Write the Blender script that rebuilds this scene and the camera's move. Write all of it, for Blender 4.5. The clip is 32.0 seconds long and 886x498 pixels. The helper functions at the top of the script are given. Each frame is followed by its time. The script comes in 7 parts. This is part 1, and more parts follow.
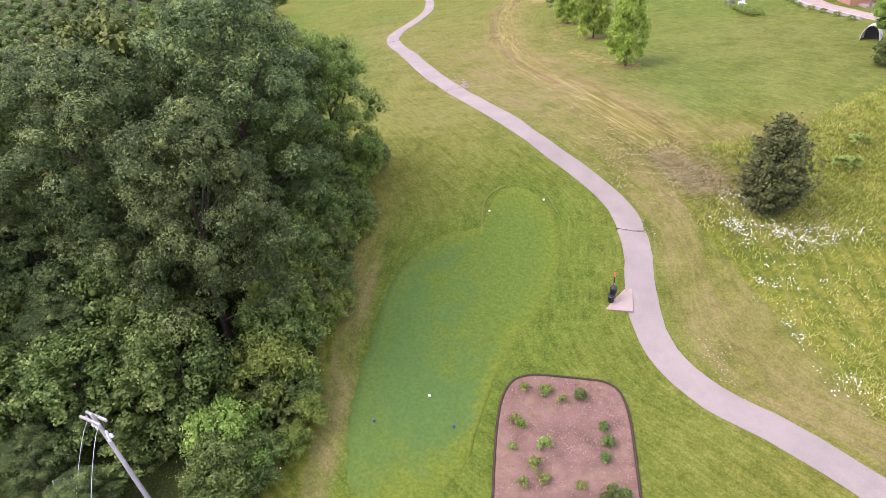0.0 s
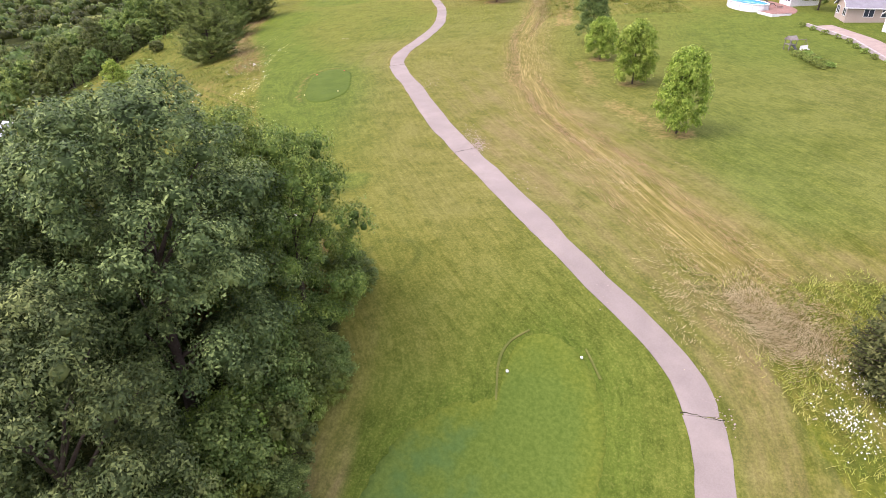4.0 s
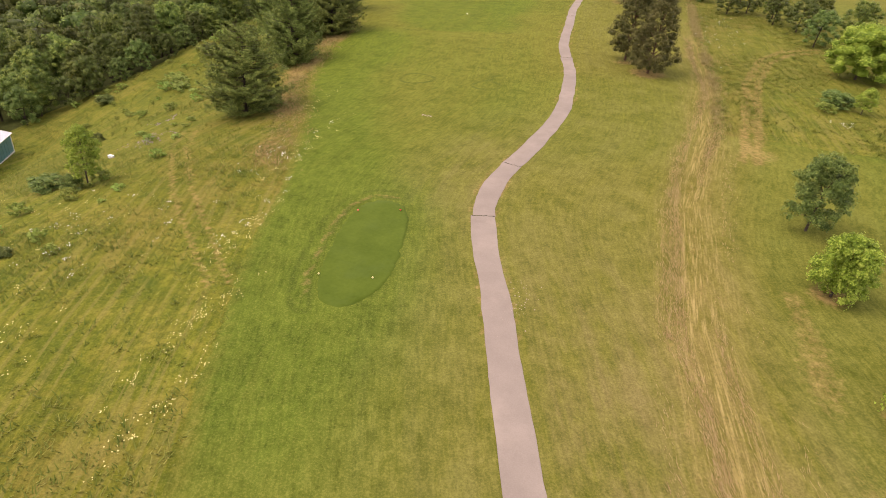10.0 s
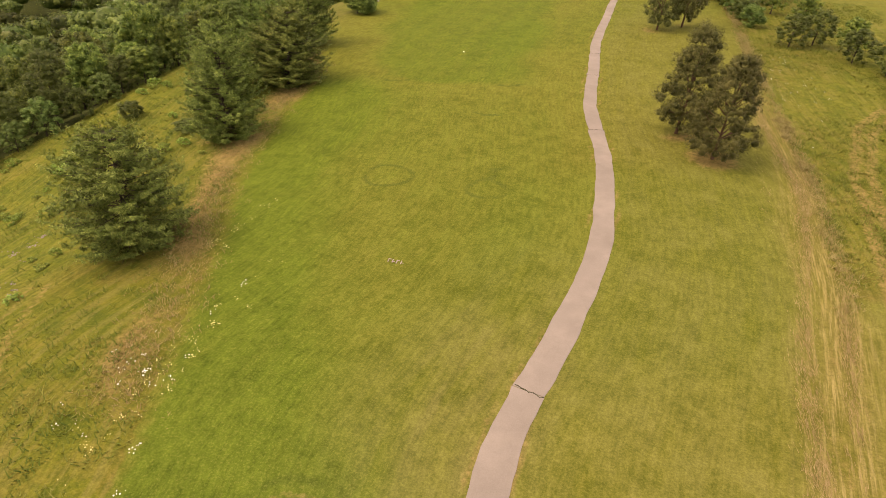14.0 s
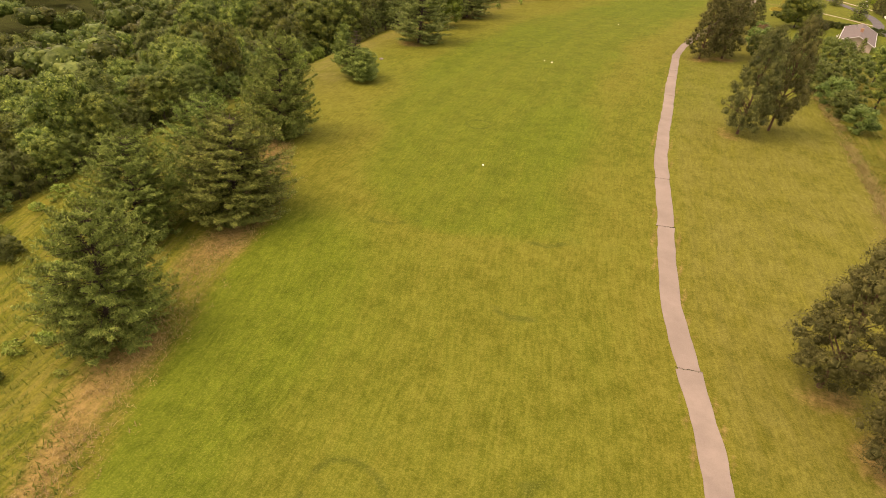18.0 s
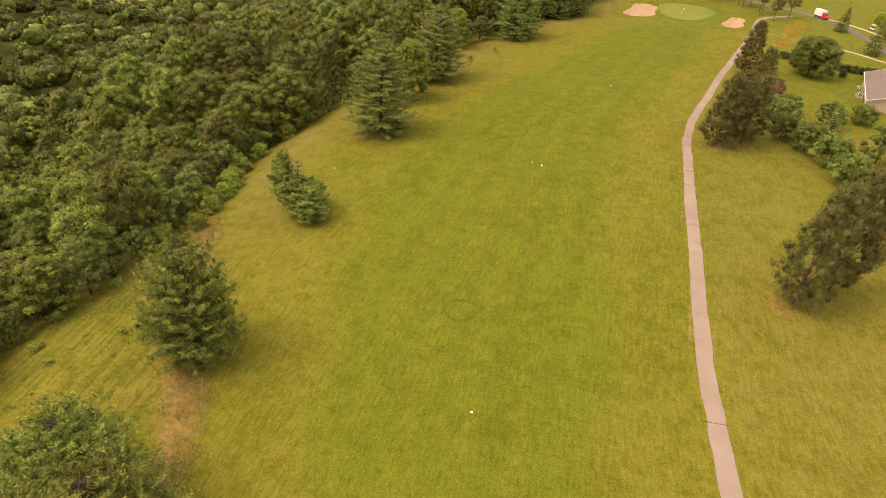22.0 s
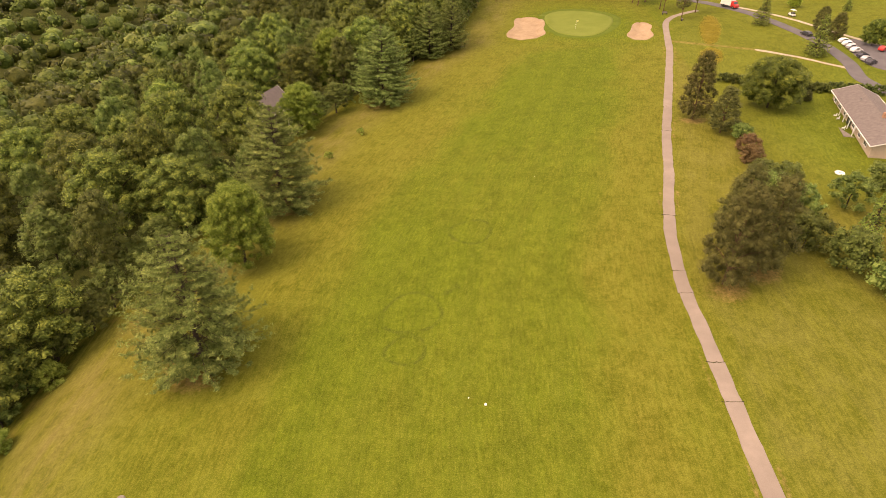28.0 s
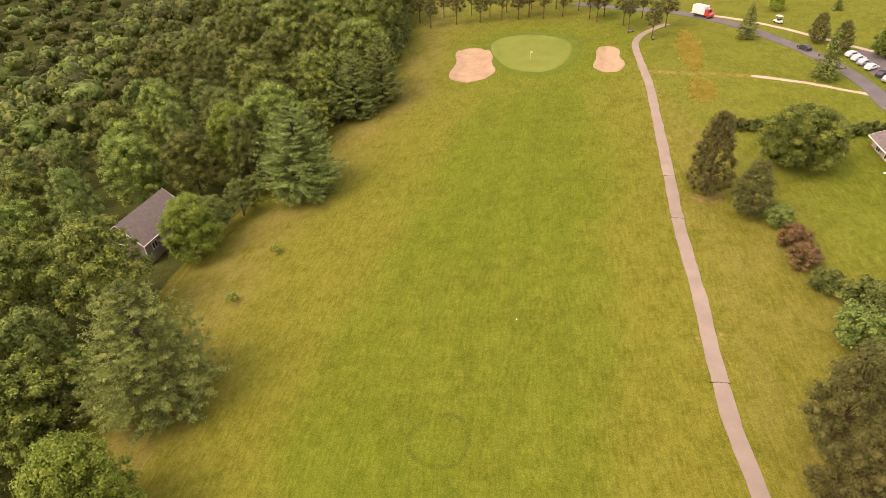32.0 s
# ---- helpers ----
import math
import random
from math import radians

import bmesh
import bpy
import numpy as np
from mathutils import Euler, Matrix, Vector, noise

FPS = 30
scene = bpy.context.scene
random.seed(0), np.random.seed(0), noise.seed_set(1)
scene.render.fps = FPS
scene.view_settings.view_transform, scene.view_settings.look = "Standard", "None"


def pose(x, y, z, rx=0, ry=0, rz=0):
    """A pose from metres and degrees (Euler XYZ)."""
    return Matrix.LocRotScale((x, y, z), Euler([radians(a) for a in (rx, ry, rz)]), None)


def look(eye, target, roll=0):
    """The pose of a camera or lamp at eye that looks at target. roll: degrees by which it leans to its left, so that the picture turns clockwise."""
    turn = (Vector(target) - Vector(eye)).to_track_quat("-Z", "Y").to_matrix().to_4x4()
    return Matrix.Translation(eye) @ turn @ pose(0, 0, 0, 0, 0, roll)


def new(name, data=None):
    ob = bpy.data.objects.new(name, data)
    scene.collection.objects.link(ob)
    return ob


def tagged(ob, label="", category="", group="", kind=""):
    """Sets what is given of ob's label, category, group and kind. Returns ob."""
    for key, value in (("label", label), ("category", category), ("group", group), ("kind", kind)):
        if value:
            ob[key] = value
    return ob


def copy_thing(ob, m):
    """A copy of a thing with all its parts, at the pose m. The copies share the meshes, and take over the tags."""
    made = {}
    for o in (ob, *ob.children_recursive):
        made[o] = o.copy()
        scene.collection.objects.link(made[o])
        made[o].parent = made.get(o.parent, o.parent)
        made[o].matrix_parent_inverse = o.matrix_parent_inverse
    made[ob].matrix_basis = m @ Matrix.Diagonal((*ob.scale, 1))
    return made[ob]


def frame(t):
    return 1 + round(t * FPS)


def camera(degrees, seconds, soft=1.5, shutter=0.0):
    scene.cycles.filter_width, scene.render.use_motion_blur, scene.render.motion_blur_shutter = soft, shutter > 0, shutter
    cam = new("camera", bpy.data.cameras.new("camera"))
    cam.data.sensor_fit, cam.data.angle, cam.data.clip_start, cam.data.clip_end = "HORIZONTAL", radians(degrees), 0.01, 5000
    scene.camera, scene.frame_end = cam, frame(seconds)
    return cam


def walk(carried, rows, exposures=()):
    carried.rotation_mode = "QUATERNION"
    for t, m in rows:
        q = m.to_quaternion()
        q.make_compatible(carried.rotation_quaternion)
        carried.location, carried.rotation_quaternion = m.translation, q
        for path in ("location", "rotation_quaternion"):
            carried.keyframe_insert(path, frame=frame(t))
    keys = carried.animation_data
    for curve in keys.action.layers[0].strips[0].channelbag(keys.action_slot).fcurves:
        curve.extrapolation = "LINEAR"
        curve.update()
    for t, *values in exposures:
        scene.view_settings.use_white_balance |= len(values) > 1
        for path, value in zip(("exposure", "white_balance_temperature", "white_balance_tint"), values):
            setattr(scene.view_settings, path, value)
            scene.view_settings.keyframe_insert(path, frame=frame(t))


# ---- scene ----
cam = camera(72.0, 32.0, 0.75)
# seconds, place and turn of the flying camera
ROWS = [
    (0, 7.97, -7.61, 20.74, 62.20, 3.02, 6.98),
    (0.5, 7.94, -6.02, 21.07, 62.03, 2.77, 7.19),
    (1, 7.72, -4.13, 21.27, 61.99, 2.61, 7.09),
    (1.5, 7.50, -2.02, 21.47, 62.01, 2.31, 7.34),
    (2, 7.40, 0.26, 21.41, 62.23, 1.96, 7.52),
    (2.5, 6.99, 2.51, 21.62, 62.26, 1.51, 7.44),
    (4.5, 4.93, 13.05, 25.55, 60.70, -0.81, 9.08),
    (5, 4.64, 15.83, 26.55, 60.55, -1.62, 9.68),
    (5.5, 3.82, 20.80, 26.73, 60.53, -1.25, 9.46),
    (6, 2.55, 25.11, 27.24, 60.34, -3.01, 11.40),
    (6.5, 1.42, 28.31, 28.16, 60.06, -3.75, 13.31),
    (7, 0.65, 31.94, 29.16, 59.65, -4.59, 15.07),
    (7.5, -0.09, 35.76, 30.09, 59.17, -5.36, 16.72),
    (8, -1.40, 39.58, 30.88, 58.70, -5.91, 18.35),
    (8.5, -2.36, 43.65, 31.53, 58.29, -6.25, 19.41),
    (9, -2.97, 48.05, 32.12, 57.96, -6.39, 19.85),
    (9.5, -4.01, 52.55, 32.65, 57.73, -6.32, 20.06),
    (10, -5.25, 57.04, 33.08, 57.55, -6.14, 20.08),
    (10.5, -6.49, 61.55, 33.62, 57.31, -5.84, 19.55),
    (11, -7.77, 65.93, 34.03, 57.15, -5.76, 19.28),
    (11.5, -9.25, 70.89, 33.53, 57.20, -5.32, 19.33),
    (12, -10.68, 75.37, 33.62, 57.13, -5.22, 19.11),
    (12.5, -12.08, 80.53, 33.31, 57.19, -5.48, 19.50),
    (13, -13.22, 84.96, 33.35, 57.23, -5.47, 19.86),
    (13.5, -14.56, 89.33, 34.02, 57.01, -5.44, 19.92),
    (14, -15.88, 93.65, 34.95, 56.77, -5.48, 20.24),
    (14.5, -17.42, 97.77, 35.38, 57.03, -5.85, 20.35),
    (16.5, -24.96, 117.34, 37.37, 56.97, -7.33, 21.53),
    (17, -26.74, 123.26, 36.73, 57.30, -7.50, 21.91),
    (17.5, -28.77, 128.14, 37.62, 57.24, -7.61, 22.23),
    (18, -30.64, 132.71, 39.12, 57.09, -7.66, 22.55),
    (18.5, -32.18, 137.20, 41.08, 56.99, -7.21, 22.00),
    (19, -33.86, 141.53, 43.24, 56.77, -6.89, 21.37),
    (19.5, -36.53, 145.88, 45.10, 56.45, -7.12, 21.17),
    (20, -38.61, 149.94, 47.27, 56.03, -7.34, 21.38),
    (20.5, -40.27, 154.06, 49.44, 55.81, -7.04, 20.92),
    (21, -41.96, 158.71, 50.90, 55.73, -6.69, 20.32),
    (21.5, -44.16, 164.47, 51.68, 55.75, -6.41, 19.57),
    (22, -45.91, 169.01, 52.90, 55.70, -6.11, 19.14),
    (22.5, -47.32, 173.51, 54.06, 55.74, -5.44, 17.98),
    (23, -48.94, 179.26, 54.80, 55.76, -4.45, 15.32),
    (23.5, -50.67, 183.83, 55.60, 55.58, -4.33, 14.88),
    (24, -52.37, 187.95, 56.52, 55.30, -4.37, 14.66),
    (24.5, -53.77, 192.35, 57.49, 55.06, -4.16, 14.04),
    (25, -54.86, 196.99, 58.32, 54.91, -3.61, 12.69),
    (25.5, -55.76, 201.71, 59.30, 54.72, -3.12, 11.44),
    (27.5, -59.11, 225.94, 55.72, 55.49, -1.66, 6.19),
    (28, -59.65, 230.98, 56.08, 55.40, -1.23, 4.95),
    (28.5, -60.24, 235.71, 56.54, 55.31, -1.19, 5.08),
    (29, -60.89, 240.77, 56.72, 55.33, -1.09, 4.92),
    (29.5, -60.46, 246.69, 56.92, 55.24, -0.24, 3.17),
    (30, -60.10, 252.28, 57.07, 55.14, 0.59, 1.55),
    (30.5, -59.93, 257.46, 57.33, 54.94, 1.26, 0.08),
    (31, -59.83, 262.48, 57.71, 54.78, 1.77, -1.08),
    (31.5, -59.73, 267.25, 58.14, 54.65, 2.04, -1.54),
    (32, -60.08, 272.26, 58.28, 54.64, 2.10, -1.84),
]
# the picture's brightness and white balance drift along the flight
EXPOSURES = [(0, 1.26, 5900, 30), (4.5, 1.19, 6200, 30), (7, 0.96, 6550, 29), (10, 0.77, 7500, 25.5), (13, 0.74, 8600, 22.5), (16.5, 0.76, 9500, 25.5),
             (20, 0.81, 10100, 28.5), (25, 0.84, 10300, 28.5), (28, 0.9, 10200, 29.5), (32, 0.97, 8800, 29.5)]
walk(cam, [(t, pose(x, y, z, rx, ry, rz)) for t, x, y, z, rx, ry, rz in ROWS], EXPOSURES)

# ---- light: a bright overcast afternoon ----
SUN_ELEVATION, SUN_AZIMUTH = 52.0, 250.0
world = bpy.data.worlds.new("overcast_sky")
scene.world = world
world.use_nodes = True
wn = world.node_tree.nodes
wl = world.node_tree.links
sky = wn.new("ShaderNodeTexSky")
sky.sky_type = "NISHITA"
sky.sun_disc = False
sky.sun_elevation = radians(SUN_ELEVATION)
sky.sun_rotation = radians(SUN_AZIMUTH)
sky.air_density, sky.dust_density = 1.0, 4.0
grey = wn.new("ShaderNodeMix")
grey.data_type = "RGBA"
grey.inputs["Factor"].default_value = 0.6
grey.inputs["B"].default_value = (9.0, 9.2, 9.6, 1)
wl.new(sky.outputs[0], grey.inputs["A"])
wl.new(grey.outputs["Result"], wn["Background"].inputs["Color"])
wn["Background"].inputs["Strength"].default_value = 0.15
sun_data = bpy.data.lights.new("sun", "SUN")
sun_data.energy, sun_data.angle, sun_data.color = 1.5, radians(32), (1.0, 0.94, 0.84)
sun = new("sun", sun_data)
az = radians(SUN_AZIMUTH)
sun.matrix_world = look((0, 0, 200), (-200 * math.sin(az) * math.cos(radians(SUN_ELEVATION)),
                                      -200 * math.cos(az) * math.cos(radians(SUN_ELEVATION)),
                                      200 - 200 * math.sin(radians(SUN_ELEVATION))))


# ---- materials ----
def material(name):
    m = bpy.data.materials.new(name)
    m.use_nodes = True
    return m, m.node_tree.nodes, m.node_tree.links, m.node_tree.nodes["Principled BSDF"]


def ramp(nodes, links, source, stops):
    r = nodes.new("ShaderNodeValToRGB")
    while len(r.color_ramp.elements) < len(stops):
        r.color_ramp.elements.new(0.5)
    for e, (p, c) in zip(r.color_ramp.elements, stops):
        e.position, e.color = p, (*c, 1)
    links.new(source, r.inputs[0])
    return r.outputs[0]


def noise_tex(nodes, links, coord, scale, detail=4, rough=0.55):
    n = nodes.new("ShaderNodeTexNoise")
    n.inputs["Scale"].default_value, n.inputs["Detail"].default_value = scale, detail
    n.inputs["Roughness"].default_value = rough
    links.new(coord, n.inputs["Vector"])
    return n.outputs["Fac"]


def mix(nodes, links, fac, a, b, mode="MIX"):
    n = nodes.new("ShaderNodeMix")
    n.data_type, n.blend_type = "RGBA", mode
    for key, v in (("Factor", fac), ("A", a), ("B", b)):
        s = [i for i in n.inputs if i.name == key and (key == "Factor" or i.type == "RGBA")][0]
        if isinstance(v, (int, float)):
            s.default_value = v
        elif isinstance(v, tuple):
            s.default_value = (*v, 1)
        else:
            links.new(v, s)
    return [o for o in n.outputs if o.type == "RGBA"][0]


def calc(nodes, links, op, a, b=0.0, clamp=False):
    n = nodes.new("ShaderNodeMath")
    n.operation, n.use_clamp = op, clamp
    for i, v in enumerate((a, b)):
        if isinstance(v, (int, float)):
            n.inputs[i].default_value = v
        else:
            links.new(v, n.inputs[i])
    return n.outputs[0]


def bump(nodes, links, bsdf, height, strength, distance):
    b = nodes.new("ShaderNodeBump")
    b.inputs["Strength"].default_value, b.inputs["Distance"].default_value = strength, distance
    links.new(height, b.inputs["Height"])
    links.new(b.outputs[0], bsdf.inputs["Normal"])


def surface(name, c1, c2, scale=1.0, rough=0.8, metal=0.0, fine=12.0, bump_d=0.01, bump_s=0.4, stain=None):
    """A two-scale mottled surface between two colours."""
    m, n, l, p = material(name)
    co = n.new("ShaderNodeTexCoord").outputs["Object"]
    big, small = noise_tex(n, l, co, scale, 5), noise_tex(n, l, co, scale * fine, 4)
    f = calc(n, l, "ADD", calc(n, l, "MULTIPLY", big, 0.6), calc(n, l, "MULTIPLY", small, 0.4))
    col = ramp(n, l, f, [(0.32, c1), (0.68, c2)])
    if stain:
        s = ramp(n, l, noise_tex(n, l, co, scale * 0.45, 6, 0.7), [(0.5, (0, 0, 0)), (0.72, (1, 1, 1))])
        col = mix(n, l, calc(n, l, "MULTIPLY", s, 0.6), col, stain)
    l.new(col, p.inputs["Base Color"])
    p.inputs["Roughness"].default_value, p.inputs["Metallic"].default_value = rough, metal
    p.inputs["Specular IOR Level"].default_value = 0.1 if rough > 0.75 and not metal else 0.4
    bump(n, l, p, small, bump_s, bump_d)
    return m


def foliage(name, dark, mid, tip, rough=0.55, through_light=0.18, glossy=0.12, grain=0.7, leafy=0.4, cast=0.65, tone="", hues=0.04):
    """Leaves: each one has its own tone, each tree its own cast."""
    m, n, l, p = material(name)
    geo = n.new("ShaderNodeNewGeometry").outputs["Random Per Island"]
    obj = n.new("ShaderNodeObjectInfo").outputs["Random"]
    if tone:
        at = n.new("ShaderNodeAttribute")
        at.attribute_name = tone
        obj = at.outputs["Fac"]
    co = n.new("ShaderNodeTexCoord").outputs["Object"]
    clump = noise_tex(n, l, co, grain, 3)
    f = calc(n, l, "ADD", calc(n, l, "MULTIPLY", geo, leafy), calc(n, l, "MULTIPLY", clump, 1.12 - leafy))
    col = ramp(n, l, f, [(0.22, dark), (0.55, mid), (0.86, tip)])
    hue = n.new("ShaderNodeHueSaturation")
    l.new(col, hue.inputs["Color"])
    l.new(calc(n, l, "ADD", calc(n, l, "MULTIPLY", obj, hues), 0.5 - hues * 0.5), hue.inputs["Hue"])
    l.new(calc(n, l, "ADD", calc(n, l, "MULTIPLY", obj, cast), 1.0 - cast * 0.5), hue.inputs["Value"])
    l.new(hue.outputs[0], p.inputs["Base Color"])
    p.inputs["Roughness"].default_value = rough
    p.inputs["Specular IOR Level"].default_value = glossy
    t = n.new("ShaderNodeBsdfTranslucent")
    l.new(hue.outputs[0], t.inputs["Color"])
    s = n.new("ShaderNodeMixShader")
    s.inputs[0].default_value = through_light
    l.new(p.outputs[0], s.inputs[1])
    l.new(t.outputs[0], s.inputs[2])
    l.new(s.outputs[0], n["Material Output"].inputs["Surface"])
    return m


def plain(name, colour, rough=0.5, metal=0.0):
    m, n, l, p = material(name)
    co = n.new("ShaderNodeTexCoord").outputs["Object"]
    v = noise_tex(n, l, co, 3.0, 5)
    c = tuple(x * 0.82 for x in colour)
    l.new(ramp(n, l, v, [(0.3, c), (0.65, colour)]), p.inputs["Base Color"])
    p.inputs["Roughness"].default_value, p.inputs["Metallic"].default_value = rough, metal
    return m


def glass_mat(name, colour=(0.03, 0.04, 0.05)):
    m, n, l, p = material(name)
    p.inputs["Base Color"].default_value = (*colour, 1)
    p.inputs["Roughness"].default_value = 0.06
    p.inputs["IOR"].default_value = 1.5
    return m


def grass_ground():
    """Turf, meadow, straw and woodland floor blended by the cover of the ground."""
    m, n, l, p = material("grass_ground")
    co = n.new("ShaderNodeTexCoord").outputs["Object"]

    def painted(name):
        at = n.new("ShaderNodeAttribute")
        at.attribute_name = name
        sp = n.new("ShaderNodeSeparateColor")
        l.new(at.outputs["Color"], sp.inputs[0])
        return [*sp.outputs, at.outputs["Alpha"]]

    def flow(u, v, across, along_, detail=4, rough=0.6):
        """Streaks that follow the hole."""
        c = n.new("ShaderNodeCombineXYZ")
        l.new(calc(n, l, "MULTIPLY", u, across), c.inputs[0])
        l.new(calc(n, l, "MULTIPLY", v, along_), c.inputs[1])
        return noise_tex(n, l, c.outputs[0], 1.0, detail, rough)

    def band(v, lo, hi):
        return ramp(n, l, v, [(lo, (0, 0, 0)), (hi, (1, 1, 1))])

    def fade(v, lo, hi):
        return ramp(n, l, v, [(lo, (1, 1, 1)), (hi, (0, 0, 0))])

    def crisp(v, by, amount, lo=0.38, hi=0.62):
        return band(calc(n, l, "ADD", v, calc(n, l, "MULTIPLY", calc(n, l, "SUBTRACT", by, 0.5), amount)), lo, hi)

    def times(v, k):
        return calc(n, l, "MULTIPLY", v, k)

    meadow, dry, lush, gold = painted("cover")
    wood, bare, swathe, fair = painted("wear")
    strip, path, down, ring_gap = painted("edge")
    lane = painted("lane")[0]
    big = noise_tex(n, l, co, 0.055, 5, 0.6)
    patch = noise_tex(n, l, co, 0.17, 5, 0.62)
    mid = noise_tex(n, l, co, 0.5, 5, 0.65)
    tuft = noise_tex(n, l, co, 1.7, 4, 0.65)
    fine = noise_tex(n, l, co, 6.0, 3, 0.7)
    combed = flow(path, down, 0.75, 0.07)
    combed_fine = flow(path, down, 2.6, 0.35, 4, 0.7)
    meadow = crisp(meadow, mid, 0.7)
    # mown turf
    f = calc(n, l, "ADD", times(patch, 0.3), calc(n, l, "ADD", times(mid, 0.35), times(tuft, 0.35)))
    g = calc(n, l, "ADD", times(f, 0.68), times(combed_fine, 0.32))
    turf = mix(n, l, gold, ramp(n, l, g, [(0.41, TURF[0]), (0.5, TURF[1]), (0.59, TURF[2])]), ramp(n, l, g, [(0.42, GOLD[0]), (0.58, GOLD[1])]))
    green = mix(n, l, gold, ramp(n, l, g, [(0.42, LUSH[0]), (0.58, LUSH[1])]), ramp(n, l, g, [(0.42, GOLD[2]), (0.58, GOLD[3])]))
    lf = calc(n, l, "ADD", lush, times(calc(n, l, "SUBTRACT", combed, 0.5), 0.6))
    lf = calc(n, l, "ADD", lf, times(calc(n, l, "SUBTRACT", patch, 0.5), 0.5), True)
    col = mix(n, l, lf, turf, green)
    # close, dark grass of the lane to the shed
    col = mix(n, l, times(lane, 0.88), col, ramp(n, l, g, [(0.42, (0.034, 0.056, 0.009)), (0.58, (0.06, 0.082, 0.014))]))
    # darker clover in the turf
    col = mix(n, l, times(band(calc(n, l, "ADD", times(patch, 0.5), times(mid, 0.5)), 0.55, 0.64), 0.25), col, (0.048, 0.072, 0.01))
    # mowing lines along the hole
    wv = n.new("ShaderNodeMath")
    wv.operation = "SINE"
    l.new(calc(n, l, "ADD", times(path, 1.05), times(combed, 3.0)), wv.inputs[0])
    col = mix(n, l, calc(n, l, "MULTIPLY", times(calc(n, l, "ADD", wv.outputs[0], 1.0), 0.07), fair), col, (0.03, 0.056, 0.006))
    straw = ramp(n, l, g, [(0.4, STRAW[0]), (0.6, STRAW[1])])
    df = calc(n, l, "MULTIPLY", dry, band(calc(n, l, "ADD", times(patch, 0.5), times(combed, 0.5)), 0.36, 0.6))
    col = mix(n, l, df, col, straw)
    # combed straw lying in the swathe
    streak = flow(strip, down, 1.9, 0.09, 5, 0.65)
    thin = flow(strip, down, 5.0, 0.3, 3, 0.6)
    sf = calc(n, l, "MULTIPLY", swathe, band(calc(n, l, "ADD", times(streak, 0.6), times(thin, 0.4)), 0.47, 0.6))
    col = mix(n, l, times(swathe, 0.55), col, ramp(n, l, g, [(0.42, (0.088, 0.078, 0.012)), (0.58, (0.15, 0.12, 0.028))]))
    col = mix(n, l, times(sf, 0.75), col, ramp(n, l, thin, [(0.35, (0.175, 0.13, 0.042)), (0.65, (0.31, 0.24, 0.1))]))
    # unmown meadow
    wild = ramp(n, l, calc(n, l, "ADD", times(big, 0.35), calc(n, l, "ADD", times(patch, 0.4), times(mid, 0.25))),
                [(0.38, (0.043, 0.062, 0.008)), (0.45, (0.075, 0.08, 0.009)), (0.5, (0.104, 0.092, 0.013)), (0.55, (0.115, 0.078, 0.021)), (0.62, (0.13, 0.078, 0.032))])
    rank = ramp(n, l, f, [(0.4, (0.046, 0.074, 0.008)), (0.5, (0.102, 0.124, 0.013)), (0.6, (0.172, 0.17, 0.024))])
    wild = mix(n, l, times(lf, 0.75), wild, rank)
    wild = mix(n, l, times(fade(tuft, 0.42, 0.52), 0.25), wild, (0.04, 0.054, 0.009))
    lines = flow(path, down, 1.5, 0.06)
    wild = mix(n, l, times(band(lines, 0.5, 0.6), 0.5), wild, (0.155, 0.133, 0.038))
    wild = mix(n, l, times(fade(lines, 0.38, 0.48), 0.55), wild, (0.06, 0.07, 0.01))
    col = mix(n, l, meadow, col, wild)
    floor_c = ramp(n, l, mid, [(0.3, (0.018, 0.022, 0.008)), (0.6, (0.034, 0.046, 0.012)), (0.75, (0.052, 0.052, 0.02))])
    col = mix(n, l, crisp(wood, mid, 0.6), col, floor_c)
    earth = ramp(n, l, f, [(0.42, (0.14, 0.09, 0.034)), (0.58, (0.265, 0.178, 0.073))])
    col = mix(n, l, calc(n, l, "MULTIPLY", crisp(bare, tuft, 0.9, 0.3, 0.75), 0.85), col, earth)
    # fairy rings of darker grass
    near_ring = fade(calc(n, l, "ABSOLUTE", ring_gap), 0.12, 0.5)
    col = mix(n, l, calc(n, l, "MULTIPLY", near_ring, times(band(mid, 0.4, 0.54), 0.5)), col, (0.026, 0.044, 0.007))
    col = mix(n, l, times(fade(fine, 0.38, 0.5), 0.28), col, (0.034, 0.046, 0.007))
    grit = noise_tex(n, l, co, 11.0, 2, 0.7)
    col = mix(n, l, calc(n, l, "MULTIPLY", fade(grit, 0.36, 0.5), calc(n, l, "ADD", times(gold, 0.15), 0.08)), col, (0.03, 0.042, 0.007))
    col = mix(n, l, calc(n, l, "MULTIPLY", band(grit, 0.54, 0.66), calc(n, l, "ADD", times(gold, 0.13), 0.06)), col, (0.27, 0.25, 0.07))
    col = mix(n, l, times(band(fine, 0.52, 0.66), 0.22), col, (0.24, 0.22, 0.055))
    l.new(col, p.inputs["Base Color"])
    p.inputs["Roughness"].default_value = 0.95
    p.inputs["Specular IOR Level"].default_value = 0.05
    h = calc(n, l, "ADD", times(tuft, 0.6), times(fine, 0.4))
    bump(n, l, p, h, 0.45, 0.1)
    return m


